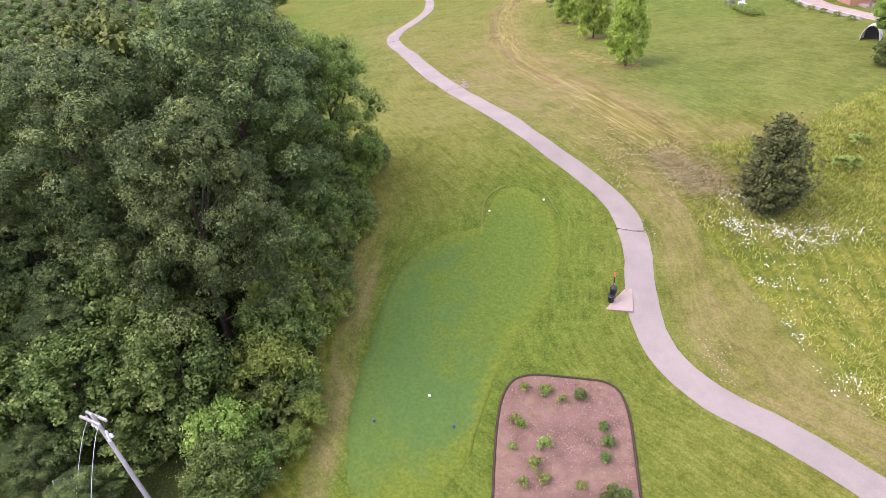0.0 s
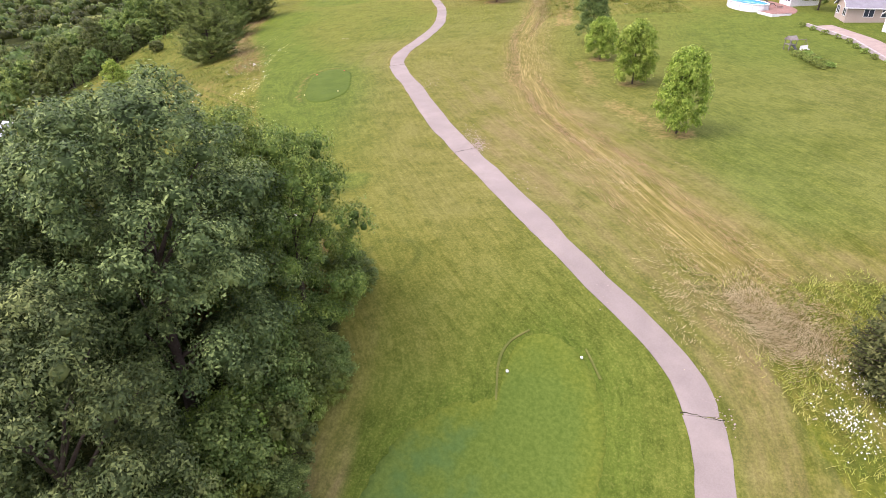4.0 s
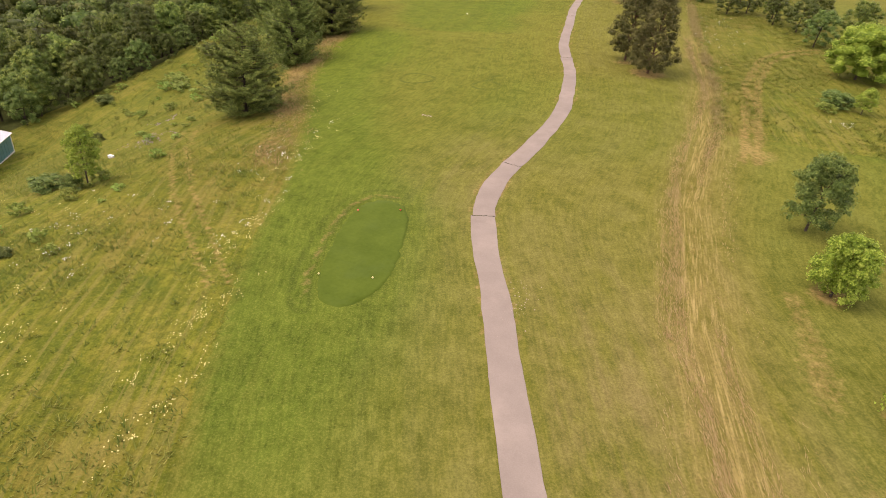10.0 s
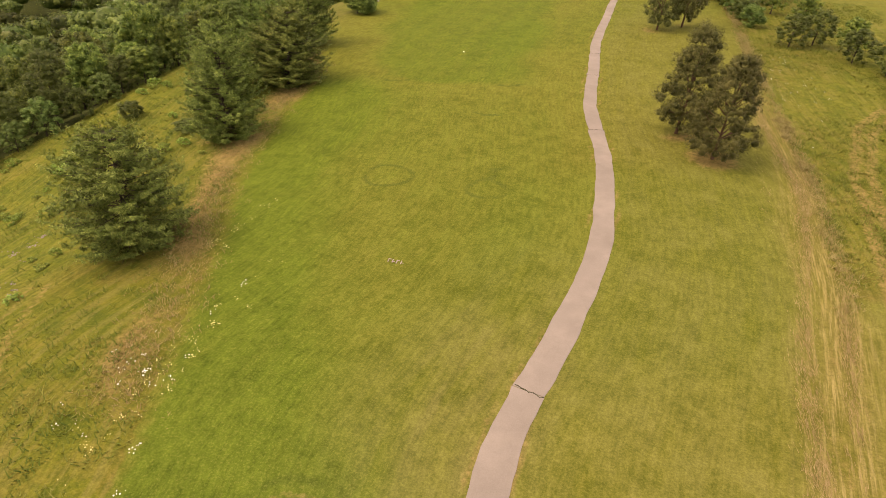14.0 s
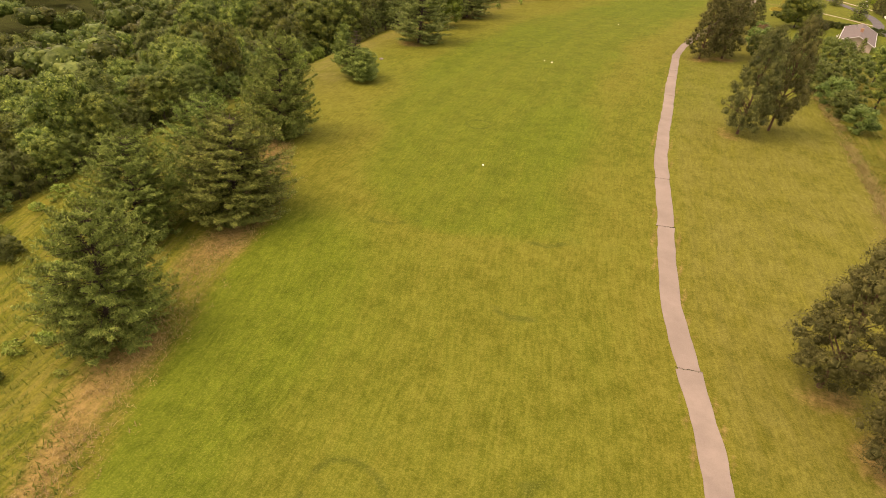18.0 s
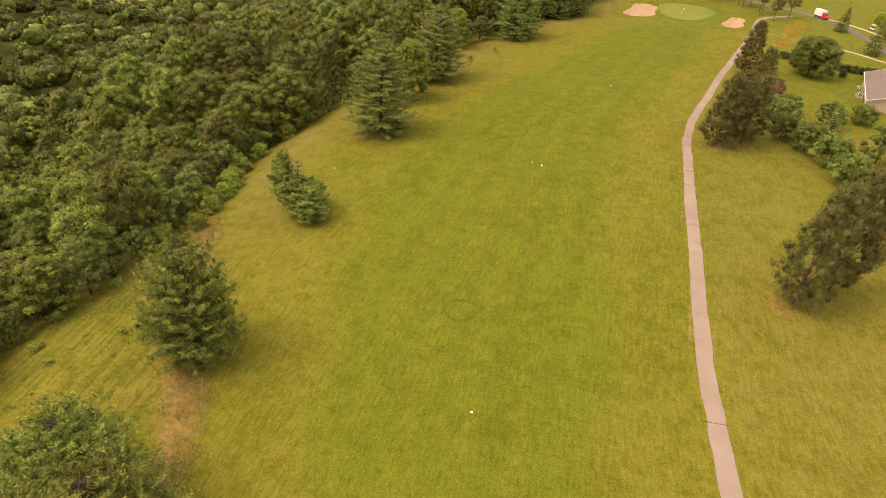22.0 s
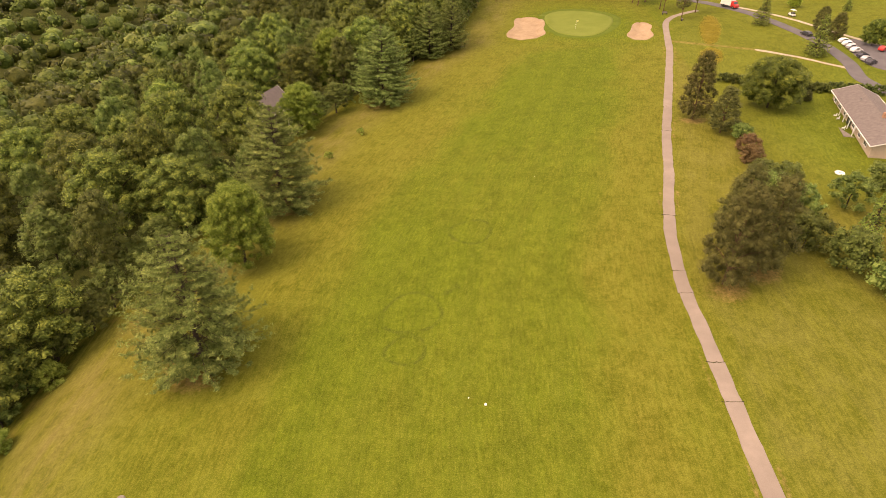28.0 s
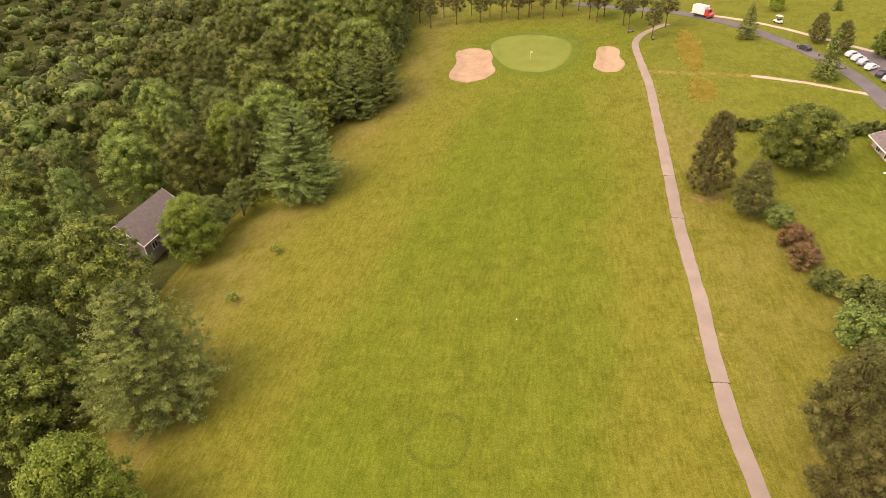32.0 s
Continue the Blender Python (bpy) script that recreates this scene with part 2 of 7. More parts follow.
TURF = ((0.066, 0.073, 0.0105), (0.108, 0.107, 0.0185), (0.158, 0.14, 0.034))
LUSH = ((0.041, 0.066, 0.008), (0.092, 0.126, 0.017))
GOLD = ((0.078, 0.08, 0.0085), (0.158, 0.148, 0.0255), (0.05, 0.078, 0.005), (0.102, 0.137, 0.0125))
STRAW = ((0.122, 0.092, 0.036), (0.188, 0.144, 0.064))
GRASS = grass_ground()
PAD_TURF = surface("fine_turf", (0.044, 0.07, 0.007), (0.068, 0.098, 0.012), 0.5, 0.95, 0, 6, 0.03, 0.4, (0.06, 0.09, 0.018))
def tee_turf():
    """Bluish fine turf with coarser yellow-green grass creeping in from the path side."""
    m, n, l, p = material("tee_turf")
    co = n.new("ShaderNodeTexCoord").outputs["Object"]
    xyz = n.new("ShaderNodeSeparateXYZ")
    l.new(co, xyz.inputs[0])
    rim = n.new("ShaderNodeAttribute")
    rim.attribute_name = "rim"
    big, mid, small = noise_tex(n, l, co, 0.22, 5, 0.6), noise_tex(n, l, co, 0.8, 6, 0.62), noise_tex(n, l, co, 4.0, 4, 0.7)
    creep = calc(n, l, "ADD", calc(n, l, "MULTIPLY", big, 0.6), calc(n, l, "MULTIPLY", mid, 0.4))
    creep = calc(n, l, "ADD", creep, calc(n, l, "MULTIPLY", calc(n, l, "SUBTRACT", xyz.outputs[0], 1.0), 0.02))
    creep = calc(n, l, "ADD", creep, calc(n, l, "MULTIPLY", calc(n, l, "SUBTRACT", xyz.outputs[1], 32.0), 0.007))
    fine_c = ramp(n, l, small, [(0.3, (0.05, 0.09, 0.02)), (0.7, (0.07, 0.116, 0.028))])
    wild_c = ramp(n, l, small, [(0.35, (0.056, 0.088, 0.013)), (0.65, (0.09, 0.124, 0.021))])
    col = mix(n, l, ramp(n, l, creep, [(0.46, (0, 0, 0)), (0.6, (1, 1, 1))]), fine_c, wild_c)
    coarse = ramp(n, l, small, [(0.35, (0.066, 0.092, 0.011)), (0.65, (0.112, 0.134, 0.02))])
    soft = calc(n, l, "ADD", rim.outputs["Fac"], calc(n, l, "MULTIPLY", calc(n, l, "SUBTRACT", mid, 0.5), 0.5))
    soft = ramp(n, l, soft, [(0.72, (0, 0, 0)), (0.98, (1, 1, 1))])
    east = ramp(n, l, calc(n, l, "MULTIPLY", calc(n, l, "ADD", xyz.outputs[0], 5.0), 0.1), [(0.15, (0, 0, 0)), (0.5, (1, 1, 1))])
    l.new(mix(n, l, calc(n, l, "MULTIPLY", soft, east), col, coarse), p.inputs["Base Color"])
    p.inputs["Roughness"].default_value, p.inputs["Specular IOR Level"].default_value = 0.95, 0.05
    bump(n, l, p, small, 0.3, 0.03)
    return m


TEE_TURF = tee_turf()
GREEN_TURF = surface("putting_turf", (0.1, 0.13, 0.024), (0.135, 0.165, 0.036), 0.2, 0.95, 0, 20, 0.01, 0.2, (0.085, 0.125, 0.02))
COLLAR_TURF = surface("collar_turf", (0.055, 0.085, 0.009), (0.085, 0.118, 0.016), 0.4, 0.95, 0, 10, 0.02, 0.3)
TEE_FRINGE = surface("tee_fringe", (0.09, 0.1, 0.022), (0.14, 0.138, 0.04), 0.6, 0.95, 0, 8, 0.03, 0.4, (0.062, 0.0868, 0.0155))
ASPHALT_PINK = surface("worn_path", (0.172, 0.145, 0.124), (0.232, 0.196, 0.17), 0.35, 0.9, 0, 30, 0.006, 0.35, (0.275, 0.232, 0.196))
ROAD_MAT = surface("grey_asphalt", (0.0806, 0.0744, 0.0806), (0.124, 0.1178, 0.124), 0.3, 0.9, 0, 30, 0.006, 0.3)
GRAVEL = surface("pale_gravel", (0.27, 0.235, 0.175), (0.37, 0.33, 0.255), 0.6, 0.95, 0, 25, 0.02, 0.6)
SAND = surface("bunker_sand", (0.245, 0.175, 0.112), (0.325, 0.243, 0.165), 0.5, 0.95, 0, 7, 0.06, 0.7, (0.18, 0.118, 0.073))
MULCH = surface("bark_mulch", (0.093, 0.0527, 0.0372), (0.2046, 0.124, 0.093), 0.9, 0.95, 0, 22, 0.03, 0.8, (0.2232, 0.155, 0.093))
CHIP = surface("mulch_chip", (0.0992, 0.0527, 0.0403), (0.31, 0.2232, 0.186), 2.0, 0.95, 0, 6)
EDGING = surface("dark_edging", (0.031, 0.0217, 0.0155), (0.062, 0.0434, 0.031), 2.0, 0.85)
CONCRETE = surface("concrete", (0.22, 0.17, 0.14), (0.3, 0.24, 0.2), 0.8, 0.9, 0, 18, 0.008, 0.4)
CRACK_WEED = surface("dark_crack", (0.0186, 0.0174, 0.0124), (0.0434, 0.0434, 0.0186), 3.0, 0.95)
BARK = surface("bark", (0.031, 0.0236, 0.0174), (0.0868, 0.0682, 0.0527), 1.2, 0.95, 0, 9, 0.05, 0.9)
PINE_BARK = surface("reddish_pine_bark", (0.062, 0.0372, 0.0248), (0.1364, 0.0806, 0.0527), 1.2, 0.95, 0, 9, 0.05, 0.9)
OAK_LEAF = foliage("oak_leaves", (0.011, 0.022, 0.007), (0.063, 0.094, 0.028), (0.26, 0.315, 0.1), through_light=0.14, grain=0.6, leafy=0.3, cast=0.4, hues=0.02)
FAR_LEAF = foliage("far_woodland_leaves", (0.015, 0.026, 0.006), (0.06, 0.084, 0.017), (0.18, 0.205, 0.05), grain=0.5, leafy=0.32, cast=0.9, tone="tone", hues=0.05)
WOOD_LEAF = foliage("woodland_leaves", (0.015, 0.028, 0.006), (0.084, 0.12, 0.023), (0.3, 0.335, 0.07), grain=0.45, leafy=0.3, cast=0.9, through_light=0.14, hues=0.045)
LIME_LEAF = foliage("bright_leaves", (0.055, 0.09, 0.014), (0.165, 0.23, 0.04), (0.32, 0.385, 0.095), 0.5, 0.3, cast=0.4)
YOUNG_LEAF = foliage("young_tree_leaves", (0.055, 0.105, 0.012), (0.195, 0.285, 0.034), (0.44, 0.52, 0.1), 0.5, 0.34, cast=0.2, hues=0.008)
WALNUT_LEAF = foliage("walnut_leaves", (0.022, 0.043, 0.009), (0.085, 0.135, 0.025), (0.3, 0.365, 0.07), 0.5, 0.24, cast=0.3, grain=0.5, leafy=0.3)
MAPLE_LEAF = foliage("maple_leaves", (0.042, 0.078, 0.012), (0.125, 0.185, 0.027), (0.27, 0.325, 0.065), 0.5, 0.26, cast=0.25, hues=0.02)
NEAR_LEAF = foliage("edge_tree_leaves", (0.024, 0.046, 0.011), (0.086, 0.132, 0.03), (0.25, 0.315, 0.085), 0.5, 0.24, cast=0.4, leafy=0.35, hues=0.02)
JUNIPER_NEEDLE = foliage("juniper_needles", (0.022, 0.032, 0.009), (0.068, 0.084, 0.024), (0.16, 0.172, 0.058), 0.6, 0.12, leafy=0.35, cast=0.2, grain=0.9)
POLE_GREY = surface("bleached_timber", (0.26, 0.24, 0.235), (0.4, 0.38, 0.37), 2.0, 0.85, 0, 10)
HEDGE_LEAF = foliage("hedge_leaves", (0.02, 0.032, 0.009), (0.062, 0.085, 0.02), (0.15, 0.175, 0.045), leafy=0.3, cast=0.3)
RUSSET_LEAF = foliage("russet_leaves", (0.05, 0.03, 0.016), (0.125, 0.075, 0.035), (0.21, 0.14, 0.065), leafy=0.3, cast=0.2)
SHRUB_LEAF = foliage("shrub_leaves", (0.022, 0.038, 0.01), (0.09, 0.13, 0.03), (0.22, 0.26, 0.072), leafy=0.3)
BLUE_NEEDLE = foliage("blue_green_needles", (0.024, 0.042, 0.008), (0.108, 0.152, 0.031), (0.29, 0.34, 0.085), 0.6, 0.16, leafy=0.3, cast=0.3)
GREEN_NEEDLE = foliage("green_needles", (0.03, 0.053, 0.013), (0.125, 0.18, 0.046), (0.3, 0.355, 0.11), 0.6, 0.2, leafy=0.3, cast=0.15)
BROWN_NEEDLE = foliage("olive_brown_needles", (0.024, 0.029, 0.009), (0.084, 0.09, 0.027), (0.19, 0.185, 0.062), 0.65, 0.14, leafy=0.35, cast=0.2)
WEED = foliage("weed_blades", (0.05, 0.082, 0.012), (0.125, 0.14, 0.022), (0.24, 0.21, 0.055), 0.7, 0.25, grain=0.16, leafy=0.35, cast=0.0)
RED_WEED = foliage("red_brown_weed_blades", (0.095, 0.09, 0.022), (0.185, 0.135, 0.05), (0.27, 0.19, 0.085), 0.8, 0.2, grain=0.3, leafy=0.45, cast=0.0)
PALE_STRAW = foliage("pale_dry_stalks", (0.26, 0.21, 0.1), (0.38, 0.31, 0.16), (0.5, 0.43, 0.26), 0.8, 0.25, cast=0.0)
YELLOW_WEED = foliage("yellow_weed_blades", (0.16, 0.155, 0.022), (0.29, 0.255, 0.038), (0.4, 0.35, 0.085), 0.7, 0.25, grain=0.3, cast=0.0)
PATH_WEED = foliage("verge_weed_blades", (0.12, 0.165, 0.024), (0.27, 0.3, 0.055), (0.44, 0.42, 0.14), 0.7, 0.25, grain=0.3, leafy=0.35, cast=0.0)
STRAW_BLADE = foliage("dry_blades", (0.16, 0.12, 0.045), (0.25, 0.19, 0.08), (0.34, 0.27, 0.13), 0.8, 0.2, cast=0.0)
WHITE_PETAL = plain("white_petals", (0.78, 0.77, 0.7), 0.7)
YELLOW_PETAL = plain("yellow_petals", (0.6, 0.54, 0.22), 0.7)
PURPLE_PETAL = plain("mauve_petals", (0.22, 0.16, 0.2), 0.7)
WHITE = plain("white_paint", (0.66, 0.66, 0.64), 0.45)
GREY_WOOD = surface("grey_timber", (0.124, 0.1054, 0.093), (0.2232, 0.1984, 0.1798), 1.5, 0.85, 0, 10)
DARK = plain("dark_metal", (0.035, 0.035, 0.04), 0.45, 0.6)
STEEL = plain("steel", (0.4, 0.4, 0.4), 0.35, 0.9)
PORCELAIN = plain("grey_porcelain", (0.6, 0.6, 0.62), 0.25)
GLASS = glass_mat("window_glass")
SHINGLE_TAN = surface("tan_shingles", (0.105, 0.09, 0.086), (0.165, 0.143, 0.137), 1.4, 0.95, 0, 9, 0.02, 0.7)
SHINGLE_GREY = surface("grey_shingles", (0.1488, 0.1426, 0.1488), (0.2232, 0.217, 0.2294), 1.4, 0.95, 0, 9, 0.02, 0.7)
SIDING_TAUPE = surface("taupe_siding", (0.124, 0.1085, 0.093), (0.1674, 0.1488, 0.1302), 0.5, 0.7)
SIDING_CREAM = surface("cream_siding", (0.31, 0.248, 0.186), (0.3844, 0.3224, 0.2604), 0.5, 0.7)
BRICK_TAN = surface("orange_tan_brick", (0.248, 0.1364, 0.0868), (0.341, 0.2046, 0.1364), 1.2, 0.9, 0, 12)
TEAL = plain("teal_steel_sheet", (0.09, 0.22, 0.235), 0.4, 0.2)
ROOF_WHITE = plain("pale_steel_roof", (0.42, 0.44, 0.47), 0.4, 0.2)
POOL_BLUE = plain("pool_liner", (0.07, 0.3, 0.5), 0.3)
BALL_WHITE = plain("white_marker", (0.8, 0.8, 0.72), 0.4)
BALL_RED = plain("red_marker", (0.6, 0.08, 0.05), 0.4)
SIGN_BLUE = plain("navy_panel", (0.035, 0.04, 0.16), 0.5)
CAR_RED = plain("red_car_paint", (0.5, 0.04, 0.04), 0.25)
CAR_BLACK = plain("dark_car_paint", (0.04, 0.04, 0.05), 0.25)
CAR_SILVER = plain("silver_car_paint", (0.5, 0.5, 0.52), 0.25, 0.5)
RUBBER = plain("tyre_rubber", (0.025, 0.025, 0.025), 0.9)
PLANK_RED = surface("reddish_deck_boards", (0.186, 0.0992, 0.0744), (0.279, 0.1674, 0.1364), 1.5, 0.8, 0, 10)
STONE_PALE = surface("pale_stone_blocks", (0.31, 0.2666, 0.248), (0.4092, 0.3596, 0.3348), 1.5, 0.9, 0, 10)
water_m, wnod, wlnk, water_p = material("pool_water")
water_p.inputs["Base Color"].default_value = (0.12, 0.4, 0.62, 1)
water_p.inputs["Roughness"].default_value = 0.05
POOL_WATER = water_m


# ---- the lie of the land ----
def sstep(v):
    v = np.clip(v, 0.0, 1.0)
    return v * v * (3 - 2 * v)


def ground_z(x, y):
    x, y = np.asarray(x, float), np.asarray(y, float)
    u = np.clip(x / 64.8, -4.2, 3.6)
    v = np.clip((y - 194.4) / 194.4, -1.3, 2.6)
    z = (5.350 + 4.719 * u + 4.677 * v - 1.360 * u * u + 0.355 * u * v - 1.476 * v * v
         - 0.077 * u * u * v + 0.088 * u * v * v + 0.130 * v ** 3 + 0.209 * u ** 3)
    z = z - 12.92 * sstep((-48.6 - x) / 70.2) * np.exp(-((y - 121.0) / 48.6) ** 2)
    deep = np.interp(y, [130, 190, 290, 335], [0, 10, 10, 3])
    z = z - deep * sstep((-104 - x) / 38)
    # level yard of the shed
    ux, uy = -0.47, 0.88
    f = np.clip(((x - (-103.5)) * ux + (y - (108.5)) * uy) / 24.7, 0, 1)
    off = np.hypot(x - (-103.5) - f * ux * 24.7, y - (108.5) - f * uy * 24.7)
    z = z + (np.minimum(z, -21.4) - z) * (1 - sstep((off - 4.5) / 7))
    far = np.hypot(x + 30, y - 240)
    z = z + sstep((far - 420) / 500) * (7 * np.sin(x / 130 + 1) * np.cos(y / 170) + 26 * sstep((far - 900) / 1500))
    return z + tee_end(x, y) @ TEE_FALL


# The plan is drawn along the hole; at the tee end it spreads a little and the ground falls away.
TEE_X, TEE_Y = [2.907, 2.577, -2.225, -3.345, -0.177], [0.314, 2.138, -3.305, 0.014, -3.681]
TEE_FALL = [-4.725, -2.032, 5.539, 0.431, -0.145]


def tee_end(x, y):
    x, y = np.asarray(x, float), np.asarray(y, float)
    xn, yn = np.clip((x - 6) / 20, -2.2, 2.2), (np.maximum(y, -4) - 36) / 20
    return np.stack([np.ones_like(xn), xn, yn, xn * yn, yn * yn], -1) * sstep((70 - y) / 24)[..., None]


def laid(x, y):
    """Where a place of the plan lies in the world."""
    b = tee_end(x, y)
    return x + b @ TEE_X, y + b @ TEE_Y


def spread(y):
    """How much larger things are at the tee end of the plan."""
    return 1 + 0.14 * float(sstep((64 - y) / 30))


def gz(x, y):
    return float(ground_z(x, y))


PATH_PTS = [(8, 36.2), (14, 26.7), (18, 20.8), (21, 18.2), (24, 14.2), (26, 12.8), (29, 12.1), (33, 12.7), (38, 13.7), (42, 14.0), (46, 13.1), (50, 11.2), (54, 9.1), (58, 7.0), (64, 3.4), (71, -0.6), (78, -3.7), (83, -6.0), (90, -8.7), (99, -12.1), (108, -15.9), (114, -17.9), (119, -18.6), (124, -18.4), (134, -17.0), (142, -16.1), (150, -15.9), (156, -16.5), (163, -17.3), (172, -18.8), (180, -20.9), (190, -23.4), (200, -24.7), (210, -25.7), (222, -27.3), (232, -28.4), (245, -29.0), (260, -29.6)]
PATH_END = [(275, -30.4), (288, -30.7), (300, -31.3), (312, -30.4), (322, -28.7), (332, -26.5), (347, -23.9), (362, -20.6), (381, -16.4), (403, -11.6), (421, -8.9), (430, -7.3), (435, -4.8), (439, -0.7), (443, 5.9)]
LEFT_MOWN = [(0, -6.0), (30, -6.7), (50, -8.6), (56, -9.5), (59, -14), (66, -21.5), (74, -25), (82, -29.5), (94, -34.6), (111, -41.2), (125, -46.4),
             (139, -53.8), (150, -59.5), (158, -63.3), (168, -66), (176, -69.3), (186, -71), (196, -74), (212, -83.5), (224, -91), (237, -101), (250, -110.5),
             (262, -114.5), (270, -117), (284, -118.6), (295, -117), (306, -111), (330, -105), (357, -103), (371, -96.5), (403, -83), (421, -72.5), (454, -67), (480, -64), (560, -60)]
WOODS = [(58, -140), (110, -129), (133, -121), (150, -122), (162, -115), (172, -109), (184, -112), (195, -110), (212, -114), (220, -112), (232, -111.5), (245, -113),
         (258, -117.5), (270, -121), (284, -122.5), (294, -121), (304, -115), (330, -106.6), (357, -104), (371, -97.5), (403, -84), (421, -73.5), (454, -68), (500, -66), (700, -60)]
STRIP = [(40, 30), (52, 22), (56, 19.6), (62, 16.6), (72, 12.6), (86, 7), (101, 4.2), (124, 3), (150, 5), (172, 5.3), (195, 3.2), (224, 0.9), (260, -0.7), (300, -4)]
FAIR_L = [(193, -52), (196, -61), (200, -65.5), (207, -70), (222, -74.5), (234, -79.5), (258, -84), (284, -83.7), (306, -81.5), (317, -81), (332, -77), (351, -69.5), (369, -60), (395, -56), (412, -48)]
FAIR_R = [(193, -47), (197, -38), (206, -35.6), (217, -38.3), (242, -41.5), (267, -43.3), (304, -43), (320, -40), (340, -36.2), (368, -30), (380, -30), (398, -25.5), (412, -27)]
MEADOW_R = [(14, 27), (22, 22.8), (26.6, 21.2), (31.6, 19.6), (39, 18.7), (47, 18.0), (54, 16.9), (56, 30)]


def along(pts, y):
    a = np.array(pts, float)
    return np.interp(y, a[:, 0], a[:, 1])


def path_x(y):
    return along(PATH_PTS + PATH_END, y)


TEE_FRONT = [(-4.1, 17.5), (-4.9, 20.5), (-5.1, 24), (-4.7, 28.5), (-4.2, 34), (-3.0, 37.3), (-0.6, 40.0), (2.4, 40.3), (2.9, 43.5), (4.0, 46.4), (6.0, 47.0), (7.9, 44.2), (8.4, 39.6), (7.4, 34.6), (5.3, 30.1), (3.4, 27.0), (1.9, 22.8), (1.2, 19), (-1.6, 16.8)]
TEE_BACK = [(-26.6, 94), (-28.2, 97), (-29.3, 101), (-30.4, 106), (-30.8, 109.6), (-29.6, 112.2), (-27.2, 112.6), (-25.0, 110.6), (-23, 104), (-21.9, 97.8), (-23.2, 94.2), (-25, 93.2)]
GREEN_PLAN = [(-43.5, 446), (-39, 451.5), (-30, 449.8), (-22, 441), (-22.1, 433), (-26.5, 422.5), (-32.2, 418.5), (-39.5, 423.5), (-42.8, 432)]
BUNKER_L = [(-53.4, 443.5), (-51.3, 447), (-44, 444), (-43, 436.5), (-44.3, 431), (-43.2, 425), (-46.6, 420.8), (-51.4, 420), (-55.6, 424.5), (-55.5, 429.8), (-52.8, 435.5)]
BUNKER_R = [(-17.3, 429.8), (-14.6, 431.8), (-11.7, 428.8), (-12.2, 424.6), (-13.4, 422.3), (-12.7, 417), (-15.9, 412.4), (-19.5, 413.6), (-21, 418.3), (-18.6, 422.8)]
BED_PLAN = [(2.3, 13.0), (2.6, 21.3), (3.2, 24.4), (4.4, 25.4), (7.1, 25.1), (9.4, 24.8), (9.8, 23.0), (9.5, 20.0), (8.8, 13.0)]
# rings in the turf: centre, radius
RINGS = [(-5.0, 54.6, 2.0), (-42.8, 156.5, 2.9), (-30.3, 157.0, 2.3), (-68.4, 295.4, 4.2), (-68.3, 288.0, 2.6), (-61.2, 315.4, 3.4), (-59, 231.2, 2.2)]
# broken pieces of larger rings
RING_ARCS = [[(-60.8, 193.6), (-59.3, 192.5), (-57.0, 192.9), (-54.2, 195.0)], [(-39.8, 195.6), (-38.0, 195.4), (-36.2, 197.0)], [(-31.0, 159.4), (-30.2, 161.0), (-31.2, 162.4), (-29.2, 163.6)],
             [(-39.8, 181.6), (-37.8, 180.6), (-35.6, 181.4)], [(-63.4, 302.6), (-62.4, 300.6), (-64.2, 299.4)], [(-63.0, 314.4), (-61.4, 313.4), (-59.6, 315.0)]]


def inside(poly, x, y):
    """Signed measure of how far the points lie inside a closed outline, in metres."""
    a = np.array(poly, float)
    b = np.roll(a, -1, 0)
    hit = np.zeros(np.shape(x), bool)
    near = np.full(np.shape(x), 1e9)
    for (ax, ay), (bx, by) in zip(a, b):
        cond = ((ay > y) != (by > y))
        with np.errstate(divide="ignore", invalid="ignore"):
            hit ^= cond & (x < (bx - ax) * (y - ay) / (by - ay + 1e-12) + ax)
        t = np.clip(((x - ax) * (bx - ax) + (y - ay) * (by - ay)) / ((bx - ax) ** 2 + (by - ay) ** 2), 0, 1)
        near = np.minimum(near, np.hypot(x - ax - t * (bx - ax), y - ay - t * (by - ay)))
    return np.where(hit, near, -near)


def relief(x, y):
    """The land with bunkers sunk into it."""
    z = ground_z(x, y)
    for poly, d in ((BUNKER_L, 0.9), (BUNKER_R, 0.7)):
        i = inside(poly, x, y)
        z = z - d * sstep((i + 0.3) / 3.0) + 0.35 * np.exp(-((i + 1.2) / 1.1) ** 2)
    return z


def grid_line(lo, hi, step, ends, growth=1.22):
    mid_part = list(np.arange(lo, hi + step / 2, step))
    out, d, v = [], step, lo
    while v > ends[0]:
        d *= growth
        v -= d
        out.append(v)
    right, d, v = [], step, mid_part[-1]
    while v < ends[1]:
        d *= growth
        v += d
        right.append(v)
    return np.array(out[::-1] + mid_part + right)


def raw_mesh(name, verts, faces, mats, smooth=False, mat_index=None):
    """A mesh from arrays: faces is (n, 3) or (n, 4)."""
    verts, faces = np.asarray(verts, np.float32), np.asarray(faces, np.int32)
    me = bpy.data.meshes.new(name)
    me.vertices.add(len(verts))
    me.vertices.foreach_set("co", verts.ravel())
    k = faces.shape[1]
    me.loops.add(faces.size)
    me.loops.foreach_set("vertex_index", faces.ravel())
    me.polygons.add(len(faces))
    me.polygons.foreach_set("loop_start", np.arange(0, faces.size, k, dtype=np.int32))
    if smooth:
        me.polygons.foreach_set("use_smooth", np.ones(len(faces), bool))
    if mat_index is not None:
        me.polygons.foreach_set("material_index", np.asarray(mat_index, np.int32))
    me.update(calc_edges=True)
    for m in (mats if isinstance(mats, (list, tuple)) else [mats]):
        me.materials.append(m)
    return me


